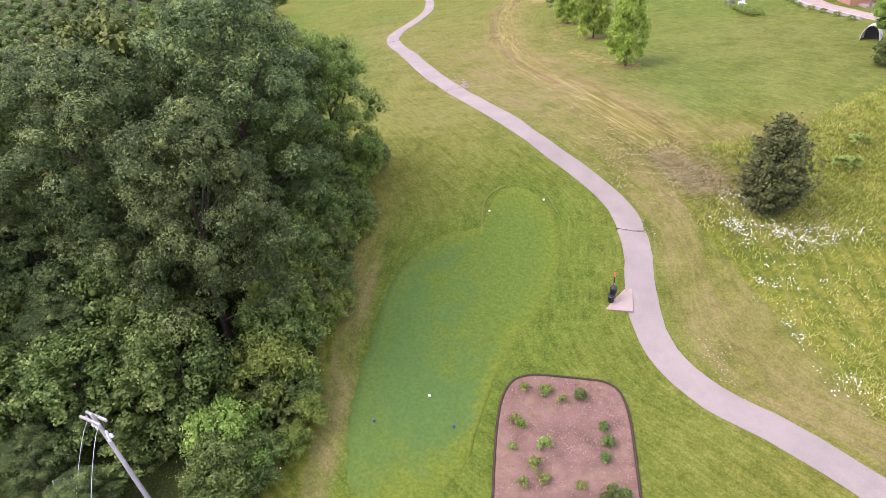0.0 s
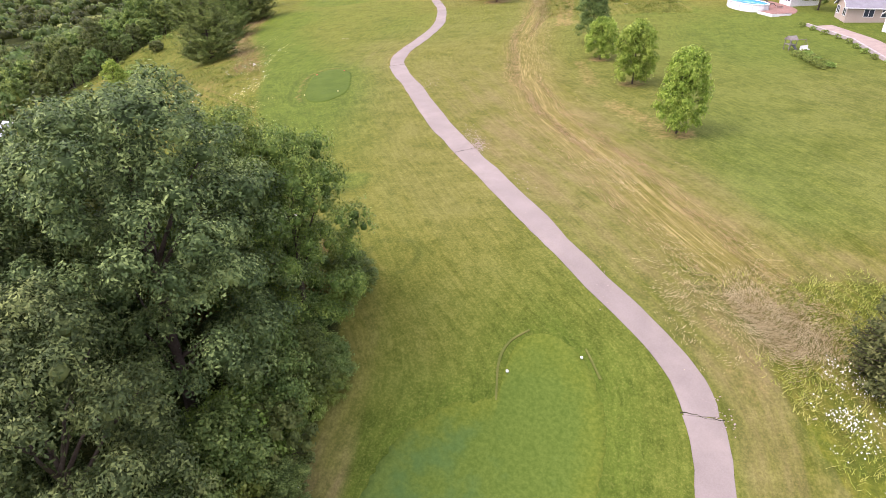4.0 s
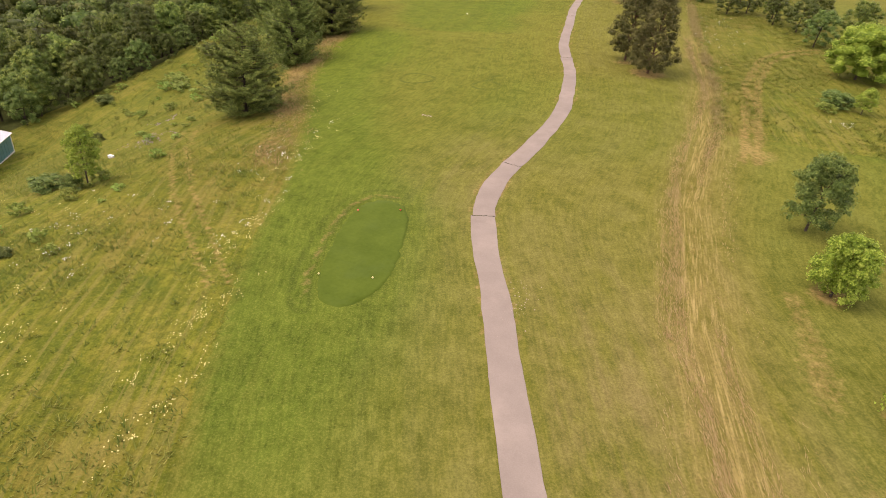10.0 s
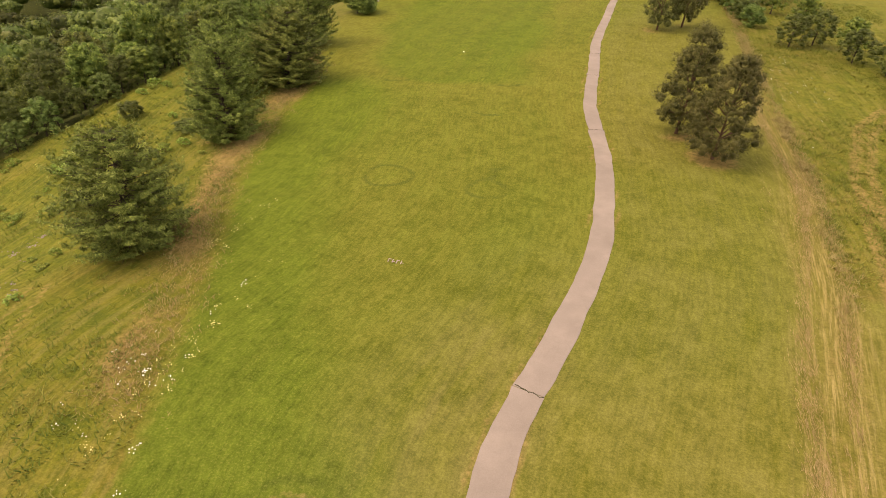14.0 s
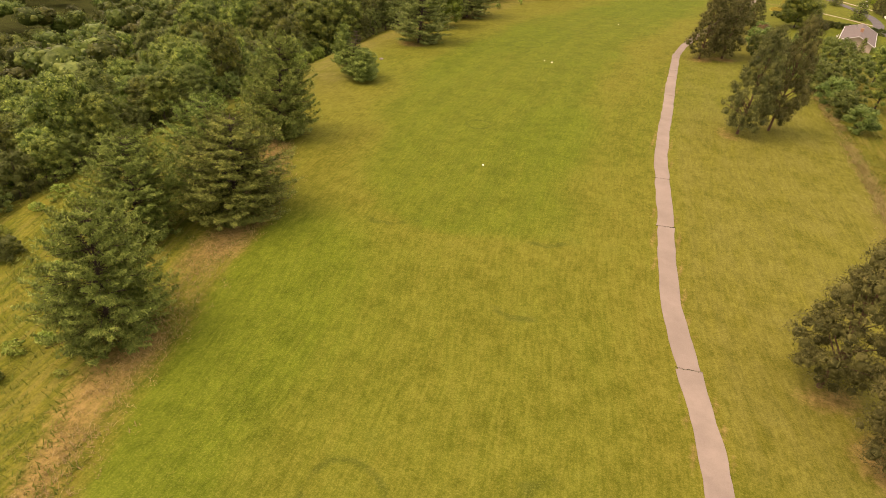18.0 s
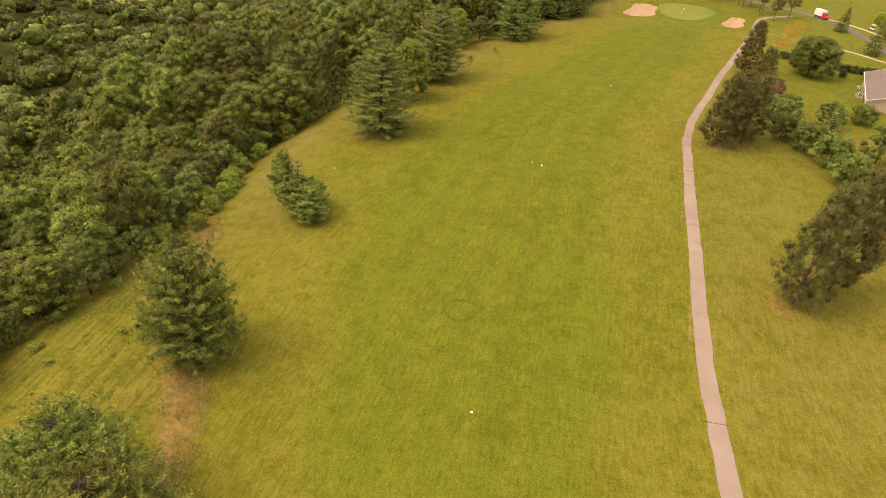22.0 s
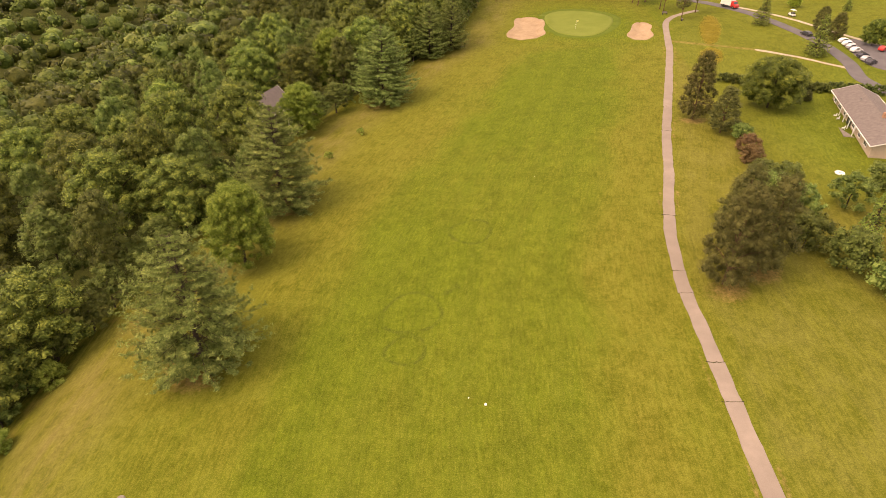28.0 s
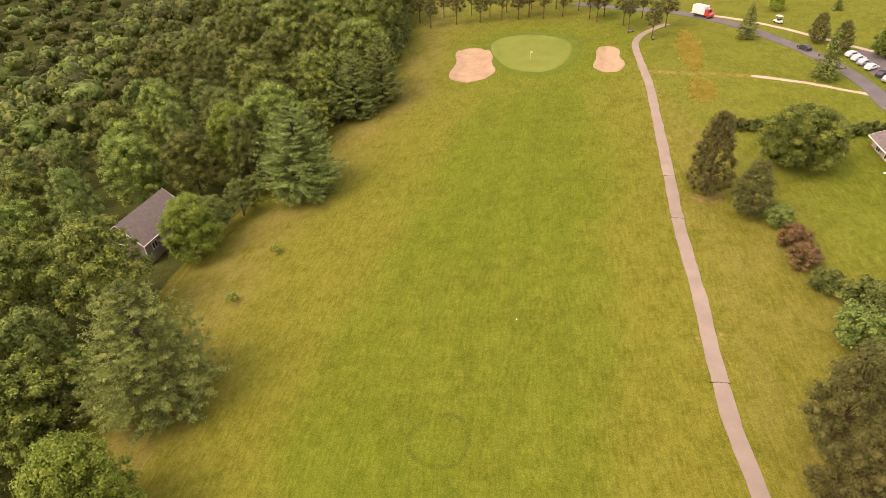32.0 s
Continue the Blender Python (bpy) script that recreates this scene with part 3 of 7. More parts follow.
def smooth_field(x, y, scale, seed):
    """Cheap wavy variation between 0 and 1."""
    r = np.random.RandomState(seed)
    s = 0
    for k in range(6):
        a, ph, f = r.uniform(0, 6.28), r.uniform(0, 6.28), r.uniform(0.6, 1.7) / scale
        s = s + np.sin((x * math.cos(a) + y * math.sin(a)) * f + ph)
    return 0.5 + s / 9.0


def line_gap(x, y, pts):
    """Distance from a line of points."""
    d = np.full(np.shape(x), 1e9)
    for (ax, ay), (bx, by) in zip(pts, pts[1:]):
        t = np.clip(((x - ax) * (bx - ax) + (y - ay) * (by - ay)) / ((bx - ax) ** 2 + (by - ay) ** 2), 0, 1)
        d = np.minimum(d, np.hypot(x - ax - t * (bx - ax), y - ay - t * (by - ay)))
    return d


def line_mask(x, y, pts, width):
    return 1 - sstep((line_gap(x, y, pts) - width * 0.35) / (width * 0.65))


WHEEL_TRACKS = [[(-35.0, 93.2), (-50.5, 107.2), (-62, 120), (-66, 127)], [(-36.6, 92.2), (-52.2, 106), (-63.8, 119), (-67.8, 126.3)]]
FARM_LOOP = [[(9.4, 140), (10.3, 152.7), (11.6, 178), (15, 196), (20, 206), (28, 212)], [(11.2, 140), (12.0, 152.5), (13.4, 177), (16.6, 194), (21.4, 204), (29, 210)]]
TRAIL = [(-9, 410.5), (-1.7, 406.6), (9.7, 400.8), (18.3, 393.8), (21.8, 389.6), (26.5, 384.6)]
GRASS_ROAD = [(-12, 66), (-19, 65.2), (-24, 65.0), (-30.5, 66.0), (-40, 68.4), (-46, 70.6), (-52, 73.8), (-62, 81), (-70, 88)]


# needle litter and worn earth under trees
LITTER = [(-5.3, 175.8, 3.6), (-10.1, 183.2, 3.4), (-16.4, 247.2, 4.0), (-10.8, 252.2, 3.8), (-26.6, 300.2, 4.0), (-20.6, 304, 3.6), (-23.2, 310, 3.2), (-16.8, 356.4, 3.0), (-62.5, 134, 4.6), (-72.5, 164, 4.6),
          (-76.8, 188, 5.5), (-85.6, 180.6, 4.5), (-87.8, 213.5, 4.6), (-94, 246.4, 3.0), (-95.6, 287, 5.5), (-97, 327.4, 5.0), (-86.2, 377.4, 4.5), (-78, 410.6, 3.5), (21, 77.4, 2.0), (18.6, 96.8, 2.0), (15.4, 111.2, 1.8), (-0.2, 361.4, 3.0)]


WEED_PATCH = [(3.6, 421, 2.6, 14.0), (-2.4, 396.5, 2.6, 6.5)]


def cover_of(x, y):
    """What grows where: meadow, dry, lush; woodland floor, bare, rings."""
    wob = (smooth_field(x, y, 3.0, 3) - 0.5) * 1.6
    inner = x - along(LEFT_MOWN, y) + wob
    mown_road = sstep((2.3 - line_gap(x, y, GRASS_ROAD)) / 0.6)
    meadow = sstep(-inner / 0.9) * (1 - mown_road)
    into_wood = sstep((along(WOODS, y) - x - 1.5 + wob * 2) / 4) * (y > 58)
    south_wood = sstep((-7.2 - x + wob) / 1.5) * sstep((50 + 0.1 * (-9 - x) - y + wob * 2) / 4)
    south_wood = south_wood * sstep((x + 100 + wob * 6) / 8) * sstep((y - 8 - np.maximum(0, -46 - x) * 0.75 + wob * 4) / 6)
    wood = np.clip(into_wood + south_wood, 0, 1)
    sx = along(STRIP, y)
    right = x - sx
    mr = sstep((x - along(MEADOW_R, y) + wob) / 1.2) * sstep((54.5 + np.maximum(0, x - 33) * 0.8 - y + wob) / 2.5)
    mr = mr * (1 - sstep((x - 43 + wob * 5) / 8)) * sstep((y - 8 + wob * 4) / 8)
    mr2 = sstep((right - 0.6 + wob * 0.4) / 0.8) * sstep((y - 146) / 6) * sstep((306 - y) / 8) * (1 - sstep((x - 34) / 6))
    meadow = np.clip(meadow + mr + mr2, 0, 1)
    # straw swathe and dry rough beside the path
    swathe = np.exp(-((right + wob) / 2.3) ** 2) * sstep((y - 44) / 8) * sstep((240 - y) / 40)
    tan_spot = 0.5 * np.exp(-((x - 44) / 5.0) ** 2 - ((y - 92) / 9.0) ** 2)
    east = sstep((x - path_x(y) - 0.5) / 3.0)
    dry = east * (0.6 * sstep((125 - y) / 50) + 0.25) * (1 - 0.5 * sstep((right - 3) / 6) * (y > 56))
    west_dry = (1 - east) * (0.28 + 0.25 * sstep((smooth_field(x, y, 16, 8) - 0.5) / 0.3)) * sstep((y - 40) / 25) * sstep((170 - y) / 60) * sstep((x - path_x(y) + 16) / 10)
    edge_dry = np.exp(-((inner - 7) / 7.0) ** 2) * sstep((y - 225) / 30) * 0.6
    mid_band = np.exp(-((x - 0.5 * (path_x(y) + along(MEADOW_R, y)) - 0.6 + wob * 0.5) / 1.9) ** 2) * sstep((50 - y) / 8)
    dry = dry * (1 - 0.5 * sstep((48 - y) / 8)) + 0.95 * mid_band
    tee_side = sum(np.exp(-((x - c - 0.1 * wob) / w) ** 2) for c, w in ((-6.9, 0.5), (-5.7, 0.4), (-8.3, 0.9))) * sstep((40 - y) / 6)
    # grass west of the tee is tan, and paled further to offset tree shade
    dry = np.clip(dry + tan_spot + west_dry + edge_dry + swathe * 0.4 + 0.6 * tee_side + 0.35 * sstep((-4.6 - x) / 1.5) * sstep((52 - y) / 4) * (1 - wood) + 1.2 * np.exp(-((x - 20 - (50 - y) * 0.35) / 3.6) ** 2 - ((y - 49) / 4.5) ** 2), 0, 1)
    fl, fr = along(FAIR_L, y), along(FAIR_R, y)
    fair = sstep((x - fl + 3 * wob + 3.5) / 9.0) * sstep((fr - x + 3 * wob + 3.5) / 9.0) * sstep((y - 192) / 2) * sstep((412 - y) / 8)
    near_tee = np.exp(-np.maximum(0, -inside(TEE_FRONT, x, y)) / 5.0) * (1 - 0.6 * sstep((-4.2 - x) / 2.0))
    near_tee2 = np.exp(-np.maximum(0, -inside(TEE_BACK, x, y)) / 6.0)
    left_lush = (0.3 + 0.7 * sstep((18 - inner) / 14)) * sstep(inner / 0.8) * sstep((y - 62) / 26) * sstep((205 - y) / 25) * sstep((path_x(y) - x - 2) / 8)
    rank = mr * 0.95 + sstep(-inner / 1.0) * (0.42 + 0.45 * sstep((-14 - inner) / 10)) + mr2 * (0.3 + 0.5 * sstep((x - 13 - 0.1 * np.maximum(0, y - 178)) / 2))
    rank = rank + 0.35 * sstep((-3 - inner) / 3) * sstep((y - 132) / 20)
    yard = sstep((right - 4 + wob) / 5) * sstep((y - 56) / 4) * sstep((160 - y) / 10) * (0.55 + 0.45 * sstep((x - 20) / 6)) + sstep((x + 11) / 2) * sstep((y - 318) / 8) * 0.8
    round_green = np.exp(-np.maximum(0, -inside(GREEN_PLAN, x, y)) / 9.0)
    lush = np.clip(0.16 + 0.1 * sstep((y - 190) / 20) + 0.58 * fair + 0.7 * near_tee + 0.75 * near_tee2 + 0.95 * left_lush + 0.48 * yard + rank + 0.85 * round_green + mown_road * 0.6
                   + 0.3 * sstep((smooth_field(x, y, 14, 5) - 0.5) / 0.25), 0, 1)
    dry = dry * (1 - 0.85 * fair) * (1 - 0.9 * near_tee * (x > -5.4)) * (1 - 0.8 * near_tee2) * (1 - 0.6 * np.clip(yard, 0, 1)) * (1 - 0.9 * round_green)
    meadow = meadow * (1 - 0.95 * np.exp(-((x - 20 - (50 - y) * 0.35) / 4.2) ** 2 - ((y - 49.5) / 5.0) ** 2))
    bare = np.zeros(np.shape(x))
    for tr in WHEEL_TRACKS:
        bare = np.maximum(bare, 0.55 * line_mask(x, y, tr, 0.75))
    for tr in FARM_LOOP:
        bare = np.maximum(bare, 0.6 * line_mask(x, y, tr, 1.2))
    bare = np.maximum(bare, 0.22 * line_mask(x, y, [(p[0] + 0.9, p[1]) for p in FARM_LOOP[0]], 3.0))
    for cx, cy, r in LITTER:
        bare = np.maximum(bare, 0.75 * np.exp(-(np.hypot(x - cx, y - cy) / (1.1 * r)) ** 4) * sstep((smooth_field(x, y, 2.5, 31) - 0.25) / 0.4))
    bare = np.maximum(bare, 0.55 * line_mask(x, y, TRAIL, 1.8))
    bare = np.maximum(bare, 0.5 * np.exp(-((x - 12.5) / 2.2) ** 2 - ((y - 143) / 3.5) ** 2))
    # worn verge of the meadow and round the conifers
    verge = np.exp(-((inner + 4.0 + 1.5 * wob) / 3.6) ** 2) * sstep((y - 112) / 8) * sstep((262 - y) / 12)
    bare = np.maximum(bare, 0.72 * verge * sstep((smooth_field(x, y, 5, 12) - 0.2) / 0.3))
    bare = np.maximum(bare, 0.75 * np.exp(-((inner + 2.2) / 2.2) ** 2) * sstep((y - 46) / 6) * sstep((60 - y) / 3))
    # reddish weeds between the wood and the grass road
    rp = np.array(GRASS_ROAD[::-1])
    south = sstep((np.interp(x, rp[:, 0], rp[:, 1]) - 3.0 - y) / 1.2) * sstep((y - 44) / 4) * sstep(-inner / 1.0) * (x > -70)
    lush = lush * (1 - 0.85 * south)
    bare = np.maximum(bare, 0.45 * south * sstep((smooth_field(x, y, 2.2, 71) - 0.4) / 0.35))
    # combed streaks of straw in the swathe
    for k, off in enumerate((-2.4, -1.3, -0.2, 0.9, 2.0, 3.0)):
        drift = (smooth_field(x * 0.2, y, 9, 40 + k) - 0.5) * 2.2
        bare = np.maximum(bare, 0.4 * np.exp(-((right - off + drift) / 0.34) ** 2) * sstep((y - 48) / 6) * sstep((215 - y) / 30) * sstep((smooth_field(x, y, 6, 60 + k) - 0.35) / 0.25))
    worn = np.exp(-((right - 8.5 + 2 * wob) / 2.2) ** 2) * sstep((y - 70) / 6) * sstep((132 - y) / 8)
    bare = np.maximum(bare, 0.5 * worn * sstep((smooth_field(x, y, 4.5, 93) - 0.45) / 0.2))
    bare = np.maximum(bare, 0.5 * mid_band * sstep((smooth_field(x, y, 3.0, 91) - 0.3) / 0.3))
    pp = np.abs(x - path_x(y))
    bare = np.maximum(bare, 0.6 * np.exp(-((pp - 1.45) / 0.35) ** 2) * sstep((smooth_field(x, y, 4, 21) - 0.42) / 0.3))
    for cx, cy, ax, ay in WEED_PATCH:
        w = sstep((1.15 - np.hypot((x - cx - 0.25 * (y - cy)) / ax, (y - cy) / ay) + 0.1 * wob) / 0.25)
        bare = np.maximum(bare, 0.08 * w * sstep((smooth_field(x, y, 2.0, 81) - 0.3) / 0.3))
        meadow = np.maximum(meadow, 0.75 * w)
    tb = inside(TEE_BACK, x, y)
    ring = np.clip(np.abs(tb + 1.5) - 0.8 + 1.6 * sstep((x + 27.5) / 2.5), -1, 1)
    bare = np.maximum(bare, 0.55 * np.exp(-((tb + 1.0) / 0.5) ** 2) * sstep((-26 - x) / 2))
    for k, (cx, cy, r) in enumerate(RINGS):
        ang = np.arctan2(y - cy, x - cx)
        away = np.hypot(x - cx, y - cy) - r * (1 + 0.06 * np.sin(3 * ang + k))
        ring = np.minimum(ring, np.clip(away, -1, 1))
    for pts in RING_ARCS:
        ring = np.minimum(ring, np.clip(line_gap(x, y, pts) - 0.15, -1, 1))
    golden = 0.85 * sstep((y - 70) / 130)
    sw = np.exp(-((right + 0.6 * wob) / (2.8 + 1.0 * sstep((70 - y) / 20))) ** 2) * sstep((y - 42) / 8) * sstep((230 - y) / 40)
    edges = np.stack([right, x - path_x(y), y, ring], -1)
    return np.stack([meadow, dry, lush, golden], -1), np.stack([wood, np.clip(bare, 0, 1), sw, fair], -1), edges


def build_ground():
    gx = grid_line(-128.0, 62.0, 0.72, (-3200, 3200))
    gy = grid_line(4.0, 478.0, 0.72, (-2600, 4200))
    X, Y = np.meshgrid(gx, gy)
    Z = relief(X, Y)
    nx, ny = len(gx), len(gy)
    idx = np.arange(nx * ny).reshape(ny, nx)
    faces = np.stack([idx[:-1, :-1], idx[:-1, 1:], idx[1:, 1:], idx[1:, :-1]], -1).reshape(-1, 4)
    WX, WY = laid(X, Y)
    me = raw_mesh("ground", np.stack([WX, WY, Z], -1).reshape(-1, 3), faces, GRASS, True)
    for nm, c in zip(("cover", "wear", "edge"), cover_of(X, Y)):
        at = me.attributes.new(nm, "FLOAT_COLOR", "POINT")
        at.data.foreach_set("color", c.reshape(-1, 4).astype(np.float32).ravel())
    lane = sstep((1.9 - line_gap(X, Y, GRASS_ROAD)) / 0.7) * sstep((-14 - X) / 8)
    at = me.attributes.new("lane", "FLOAT_COLOR", "POINT")
    at.data.foreach_set("color", np.repeat(lane.reshape(-1, 1), 4, 1).astype(np.float32).ravel())
    return tagged(new("ground", me), "rolling golf course turf, meadow and woodland floor", "ground", kind="structure")


build_ground()


# ---- builders ----
class Solid:
    """Collects simple pieces into one mesh."""

    def __init__(self):
        self.v, self.f = [], []

    def add(self, verts, faces):
        o = len(self.v)
        self.v += [tuple(p) for p in verts]
        self.f += [tuple(i + o for i in f) for f in faces]
        return self

    def box(self, x0, y0, z0, x1, y1, z1, m=None):
        p = [Vector(c) for c in ((x0, y0, z0), (x1, y0, z0), (x1, y1, z0), (x0, y1, z0), (x0, y0, z1), (x1, y0, z1), (x1, y1, z1), (x0, y1, z1))]
        if m is not None:
            p = [m @ c for c in p]
        return self.add(p, [(3, 2, 1, 0), (4, 5, 6, 7), (0, 1, 5, 4), (1, 2, 6, 5), (2, 3, 7, 6), (3, 0, 4, 7)])

    def tube(self, a, b, r0, r1, n=8, caps=True):
        a, b = Vector(a), Vector(b)
        q = (b - a).to_track_quat("Z", "Y")
        ring = [q @ Vector((math.cos(k * 2 * math.pi / n), math.sin(k * 2 * math.pi / n), 0)) for k in range(n)]
        fs = [(k, (k + 1) % n, n + (k + 1) % n, n + k) for k in range(n)]
        if caps:
            fs += [tuple(range(n - 1, -1, -1)), tuple(range(n, 2 * n))]
        return self.add([a + c * r0 for c in ring] + [b + c * r1 for c in ring], fs)

    def lathe(self, profile, n=10, at=(0, 0, 0)):
        vs, fs = [], []
        for r, z in profile:
            vs += [(at[0] + r * math.cos(k * 2 * math.pi / n), at[1] + r * math.sin(k * 2 * math.pi / n), at[2] + z) for k in range(n)]
        for j in range(len(profile) - 1):
            fs += [(j * n + k, j * n + (k + 1) % n, (j + 1) * n + (k + 1) % n, (j + 1) * n + k) for k in range(n)]
        fs += [tuple(range(n - 1, -1, -1)), tuple(range((len(profile) - 1) * n, len(profile) * n))]
        return self.add(vs, fs)

    def mesh(self, name, mat, smooth=False):
        me = bpy.data.meshes.new(name)
        me.from_pydata(self.v, [], self.f)
        me.materials.append(mat)
        if smooth:
            me.shade_smooth()
        else:
            me.shade_flat()
        me.update()
        return me


def part(name, solid, mat, parent, label="", smooth=False):
    me = solid if isinstance(solid, bpy.types.Mesh) else solid.mesh(name, mat, smooth)
    ob = new(name, me)
    ob.parent = parent
    if label:
        ob["label"] = label
    return ob


def thing(name, m, label, category, group=""):
    e = new(name)
    e.matrix_world = m
    e.empty_display_size = 0.3
    return tagged(e, label, category, group)


def spot(x, y, turn=0.0, dz=0.0):
    wx, wy = laid(x, y)
    return pose(float(wx), float(wy), gz(x, y) + dz, 0, 0, turn)


# ---- leaves ----
def cards(P, N, size, aspect, rng, spin=True):
    """Leaf-shaped quads at P facing N."""
    n = len(P)
    N = N / np.maximum(np.linalg.norm(N, axis=1, keepdims=True), 1e-6)
    ref = rng.normal(size=(n, 3)) if spin else np.tile([0.0, 0, 1], (n, 1))
    T = np.cross(N, ref)
    T /= np.maximum(np.linalg.norm(T, axis=1, keepdims=True), 1e-6)
    B = np.cross(N, T)
    s = (size * rng.uniform(0.7, 1.3, n))[:, None]
    fold = N * s * 0.18
    V = np.stack([P - B * s * 0.5, P + T * s * 0.5 * aspect - fold, P + B * s * 0.5, P - T * s * 0.5 * aspect - fold], 1)
    return V.reshape(-1, 3)


def quads(count):
    return np.arange(count * 4, dtype=np.int32).reshape(-1, 4)


def lobes_on(rng, n, h, r, low, top_pow=1.0, flat=0.5, small=1.0):
    """Centres and radii of the leaf masses that make up a crown."""
    out = []
    for k in range(n):
        f = (k + 0.5) / n
        a = k * 2.399963 + rng.uniform(-0.6, 0.6)
        t = f ** 0.75
        zz = low + (h - low) * (0.05 + 0.87 * t) + rng.uniform(-0.03, 0.03) * h
        prof = math.sin(math.pi * min(1, max(0.03, (0.2 + 0.78 * t) ** top_pow))) ** flat
        rr = r * prof * (rng.uniform(0.62, 0.98) if k % 4 else rng.uniform(0.2, 0.6))
        out.append((rr * math.cos(a), rr * math.sin(a), zz, small * r * rng.uniform(0.17, 0.33)))
    out.append((0.1, 0, h - r * 0.25, small * r * 0.25))
    return out


def leaf_core(rng, lobes, shrink=0.84, n=7):
    """The dense inner leaf mass of each lobe, lumpy, as quads."""
    V, F, o = [], [], 0
    ring = np.arange(n) * 2 * math.pi / n
    for cx, cy, cz, lr in lobes:
        rows = []
        for el in (-0.75, -0.2, 0.35, 0.85, 1.3):
            r = lr * shrink * rng.uniform(0.82, 1.12, n)
            rows.append(np.stack([cx + r * math.cos(el) * np.cos(ring + el), cy + r * math.cos(el) * np.sin(ring + el), cz + 0.85 * r * math.sin(el)], 1))
        V += rows
        for j in range(4):
            for k in range(n):
                q = (k + 1) % n
                F.append((o + j * n + k, o + j * n + q, o + (j + 1) * n + q, o + (j + 1) * n + k))
        t = o + 4 * n
        F += [(t, t + 1, t + 2, t + 3), (t, t + 3, t + 4, t + n - 1)]
        o += 5 * n
    return np.concatenate(V), np.array(F, np.int32)


def crown_mesh(name, rng, lobes, per_m2, size, mat, aspect=0.62, spread=0.5, sprig=0.1, sprigs=1, core=0.84):
    """Leaves on the outer skin of the leaf masses; those buried inside others are left out."""
    L = np.array(lobes)
    Ps, Ns = [], []
    for i, (cx, cy, cz, lr) in enumerate(lobes):
        k = max(6, int(per_m2 * 4 * math.pi * lr * lr))
        d = rng.normal(size=(k, 3))
        d /= np.linalg.norm(d, axis=1, keepdims=True)
        d[:, 2] = np.where(d[:, 2] < -0.35, -d[:, 2], d[:, 2])
        lump = 1 + 0.16 * np.sin(d[:, 0] * 6 + i) + 0.16 * np.sin(d[:, 1] * 6.5 + 2 * i) * np.cos(d[:, 2] * 5)
        rad = lr * rng.uniform(0.72, 1.08, k) * lump
        rad = np.where(rng.uniform(size=k) < sprig, rad * 1.28, rad)
        q = np.array([cx, cy, cz]) + d * rad[:, None] * np.array([1.0, 1.0, 0.85])
        gap = np.linalg.norm((q[:, None, :] - L[None, :, :3]) / np.array([1, 1, 0.85]), axis=2) / L[None, :, 3]
        gap[:, i] = 9
        keep = gap.min(1) > 0.8
        Ps.append(q[keep])
        Ns.append((d + rng.normal(size=(k, 3)) * spread + np.array([0, 0, 0.45]))[keep])
    P, N = np.concatenate(Ps), np.concatenate(Ns)
    if sprigs > 1:
        pick = rng.permutation(len(P))[:max(1, len(P) // sprigs)]
        P, N = np.repeat(P[pick], sprigs, 0), np.repeat(N[pick], sprigs, 0)
        off = rng.normal(size=P.shape)
        off -= 0.4 * N * (off * N).sum(1, keepdims=True) / np.maximum((N * N).sum(1, keepdims=True), 1e-6)
        P = P + off * size * 0.75
        N = N + off * 0.55 + rng.normal(size=P.shape) * 0.3
    V, F = cards(P, N, size, aspect, rng), quads(len(P))
    if core:
        cv, cf = leaf_core(rng, lobes, core)
        F = np.concatenate([F, cf + len(V)])
        V = np.concatenate([V, cv])
    return raw_mesh(name, V, F, mat)


def trunk_solid(rng, h, r, lobes, limbs=9, lean=0.0, sides=8):
    s = Solid()
    pts = [(0, 0, -0.6)]
    for k in range(1, 6):
        f = k / 5
        pts.append((rng.normal() * 0.12 * f + lean * f, rng.normal() * 0.12 * f, h * 0.82 * f))
    rad = [r * 1.25] + [r * (1 - 0.17 * k) for k in range(1, 6)]
    for a, b, ra, rb in zip(pts, pts[1:], rad, rad[1:]):
        s.tube(a, b, ra, rb, sides, False)
    pick = rng.permutation(len(lobes))[:limbs]
    for i in pick:
        cx, cy, cz, lr = lobes[i]
        z0 = max(h * 0.18, cz * rng.uniform(0.55, 0.75))
        f = min(z0 / (h * 0.82), 1)
        a = Vector((lean * f, 0, z0))
        b = Vector((cx, cy, cz))
        mid = a.lerp(b, 0.5) + Vector((rng.normal() * 0.2, rng.normal() * 0.2, 0.25))
        s.tube(a, mid, r * 0.4, r * 0.25, 5, False).tube(mid, b, r * 0.25, r * 0.08, 5, False)
    return s


def broadleaf(name, rng, h, r, low, nl, per_m2, size, mat, bark=BARK, top_pow=1.0, flat=0.5, trunk_r=None, aspect=0.62, limbs=9, small=1.0, sprigs=1, spread=0.5, core=0.8, dome=0.0):
    e = new(name)
    lobes = lobes_on(rng, nl, h, r, low, top_pow, flat, small)
    if dome:
        lobes += [(0, 0, low + (h - low) * f, r * dome * k) for f, k in ((0.3, 0.9), (0.55, 1.0), (0.74, 0.8))]
    part("trunk", trunk_solid(rng, h, trunk_r or h * 0.018, lobes, limbs), bark, e, "", True)
    part("crown", crown_mesh("crown", rng, lobes, per_m2, size, mat, aspect, spread, 0.1, sprigs, core), mat, e)
    return e


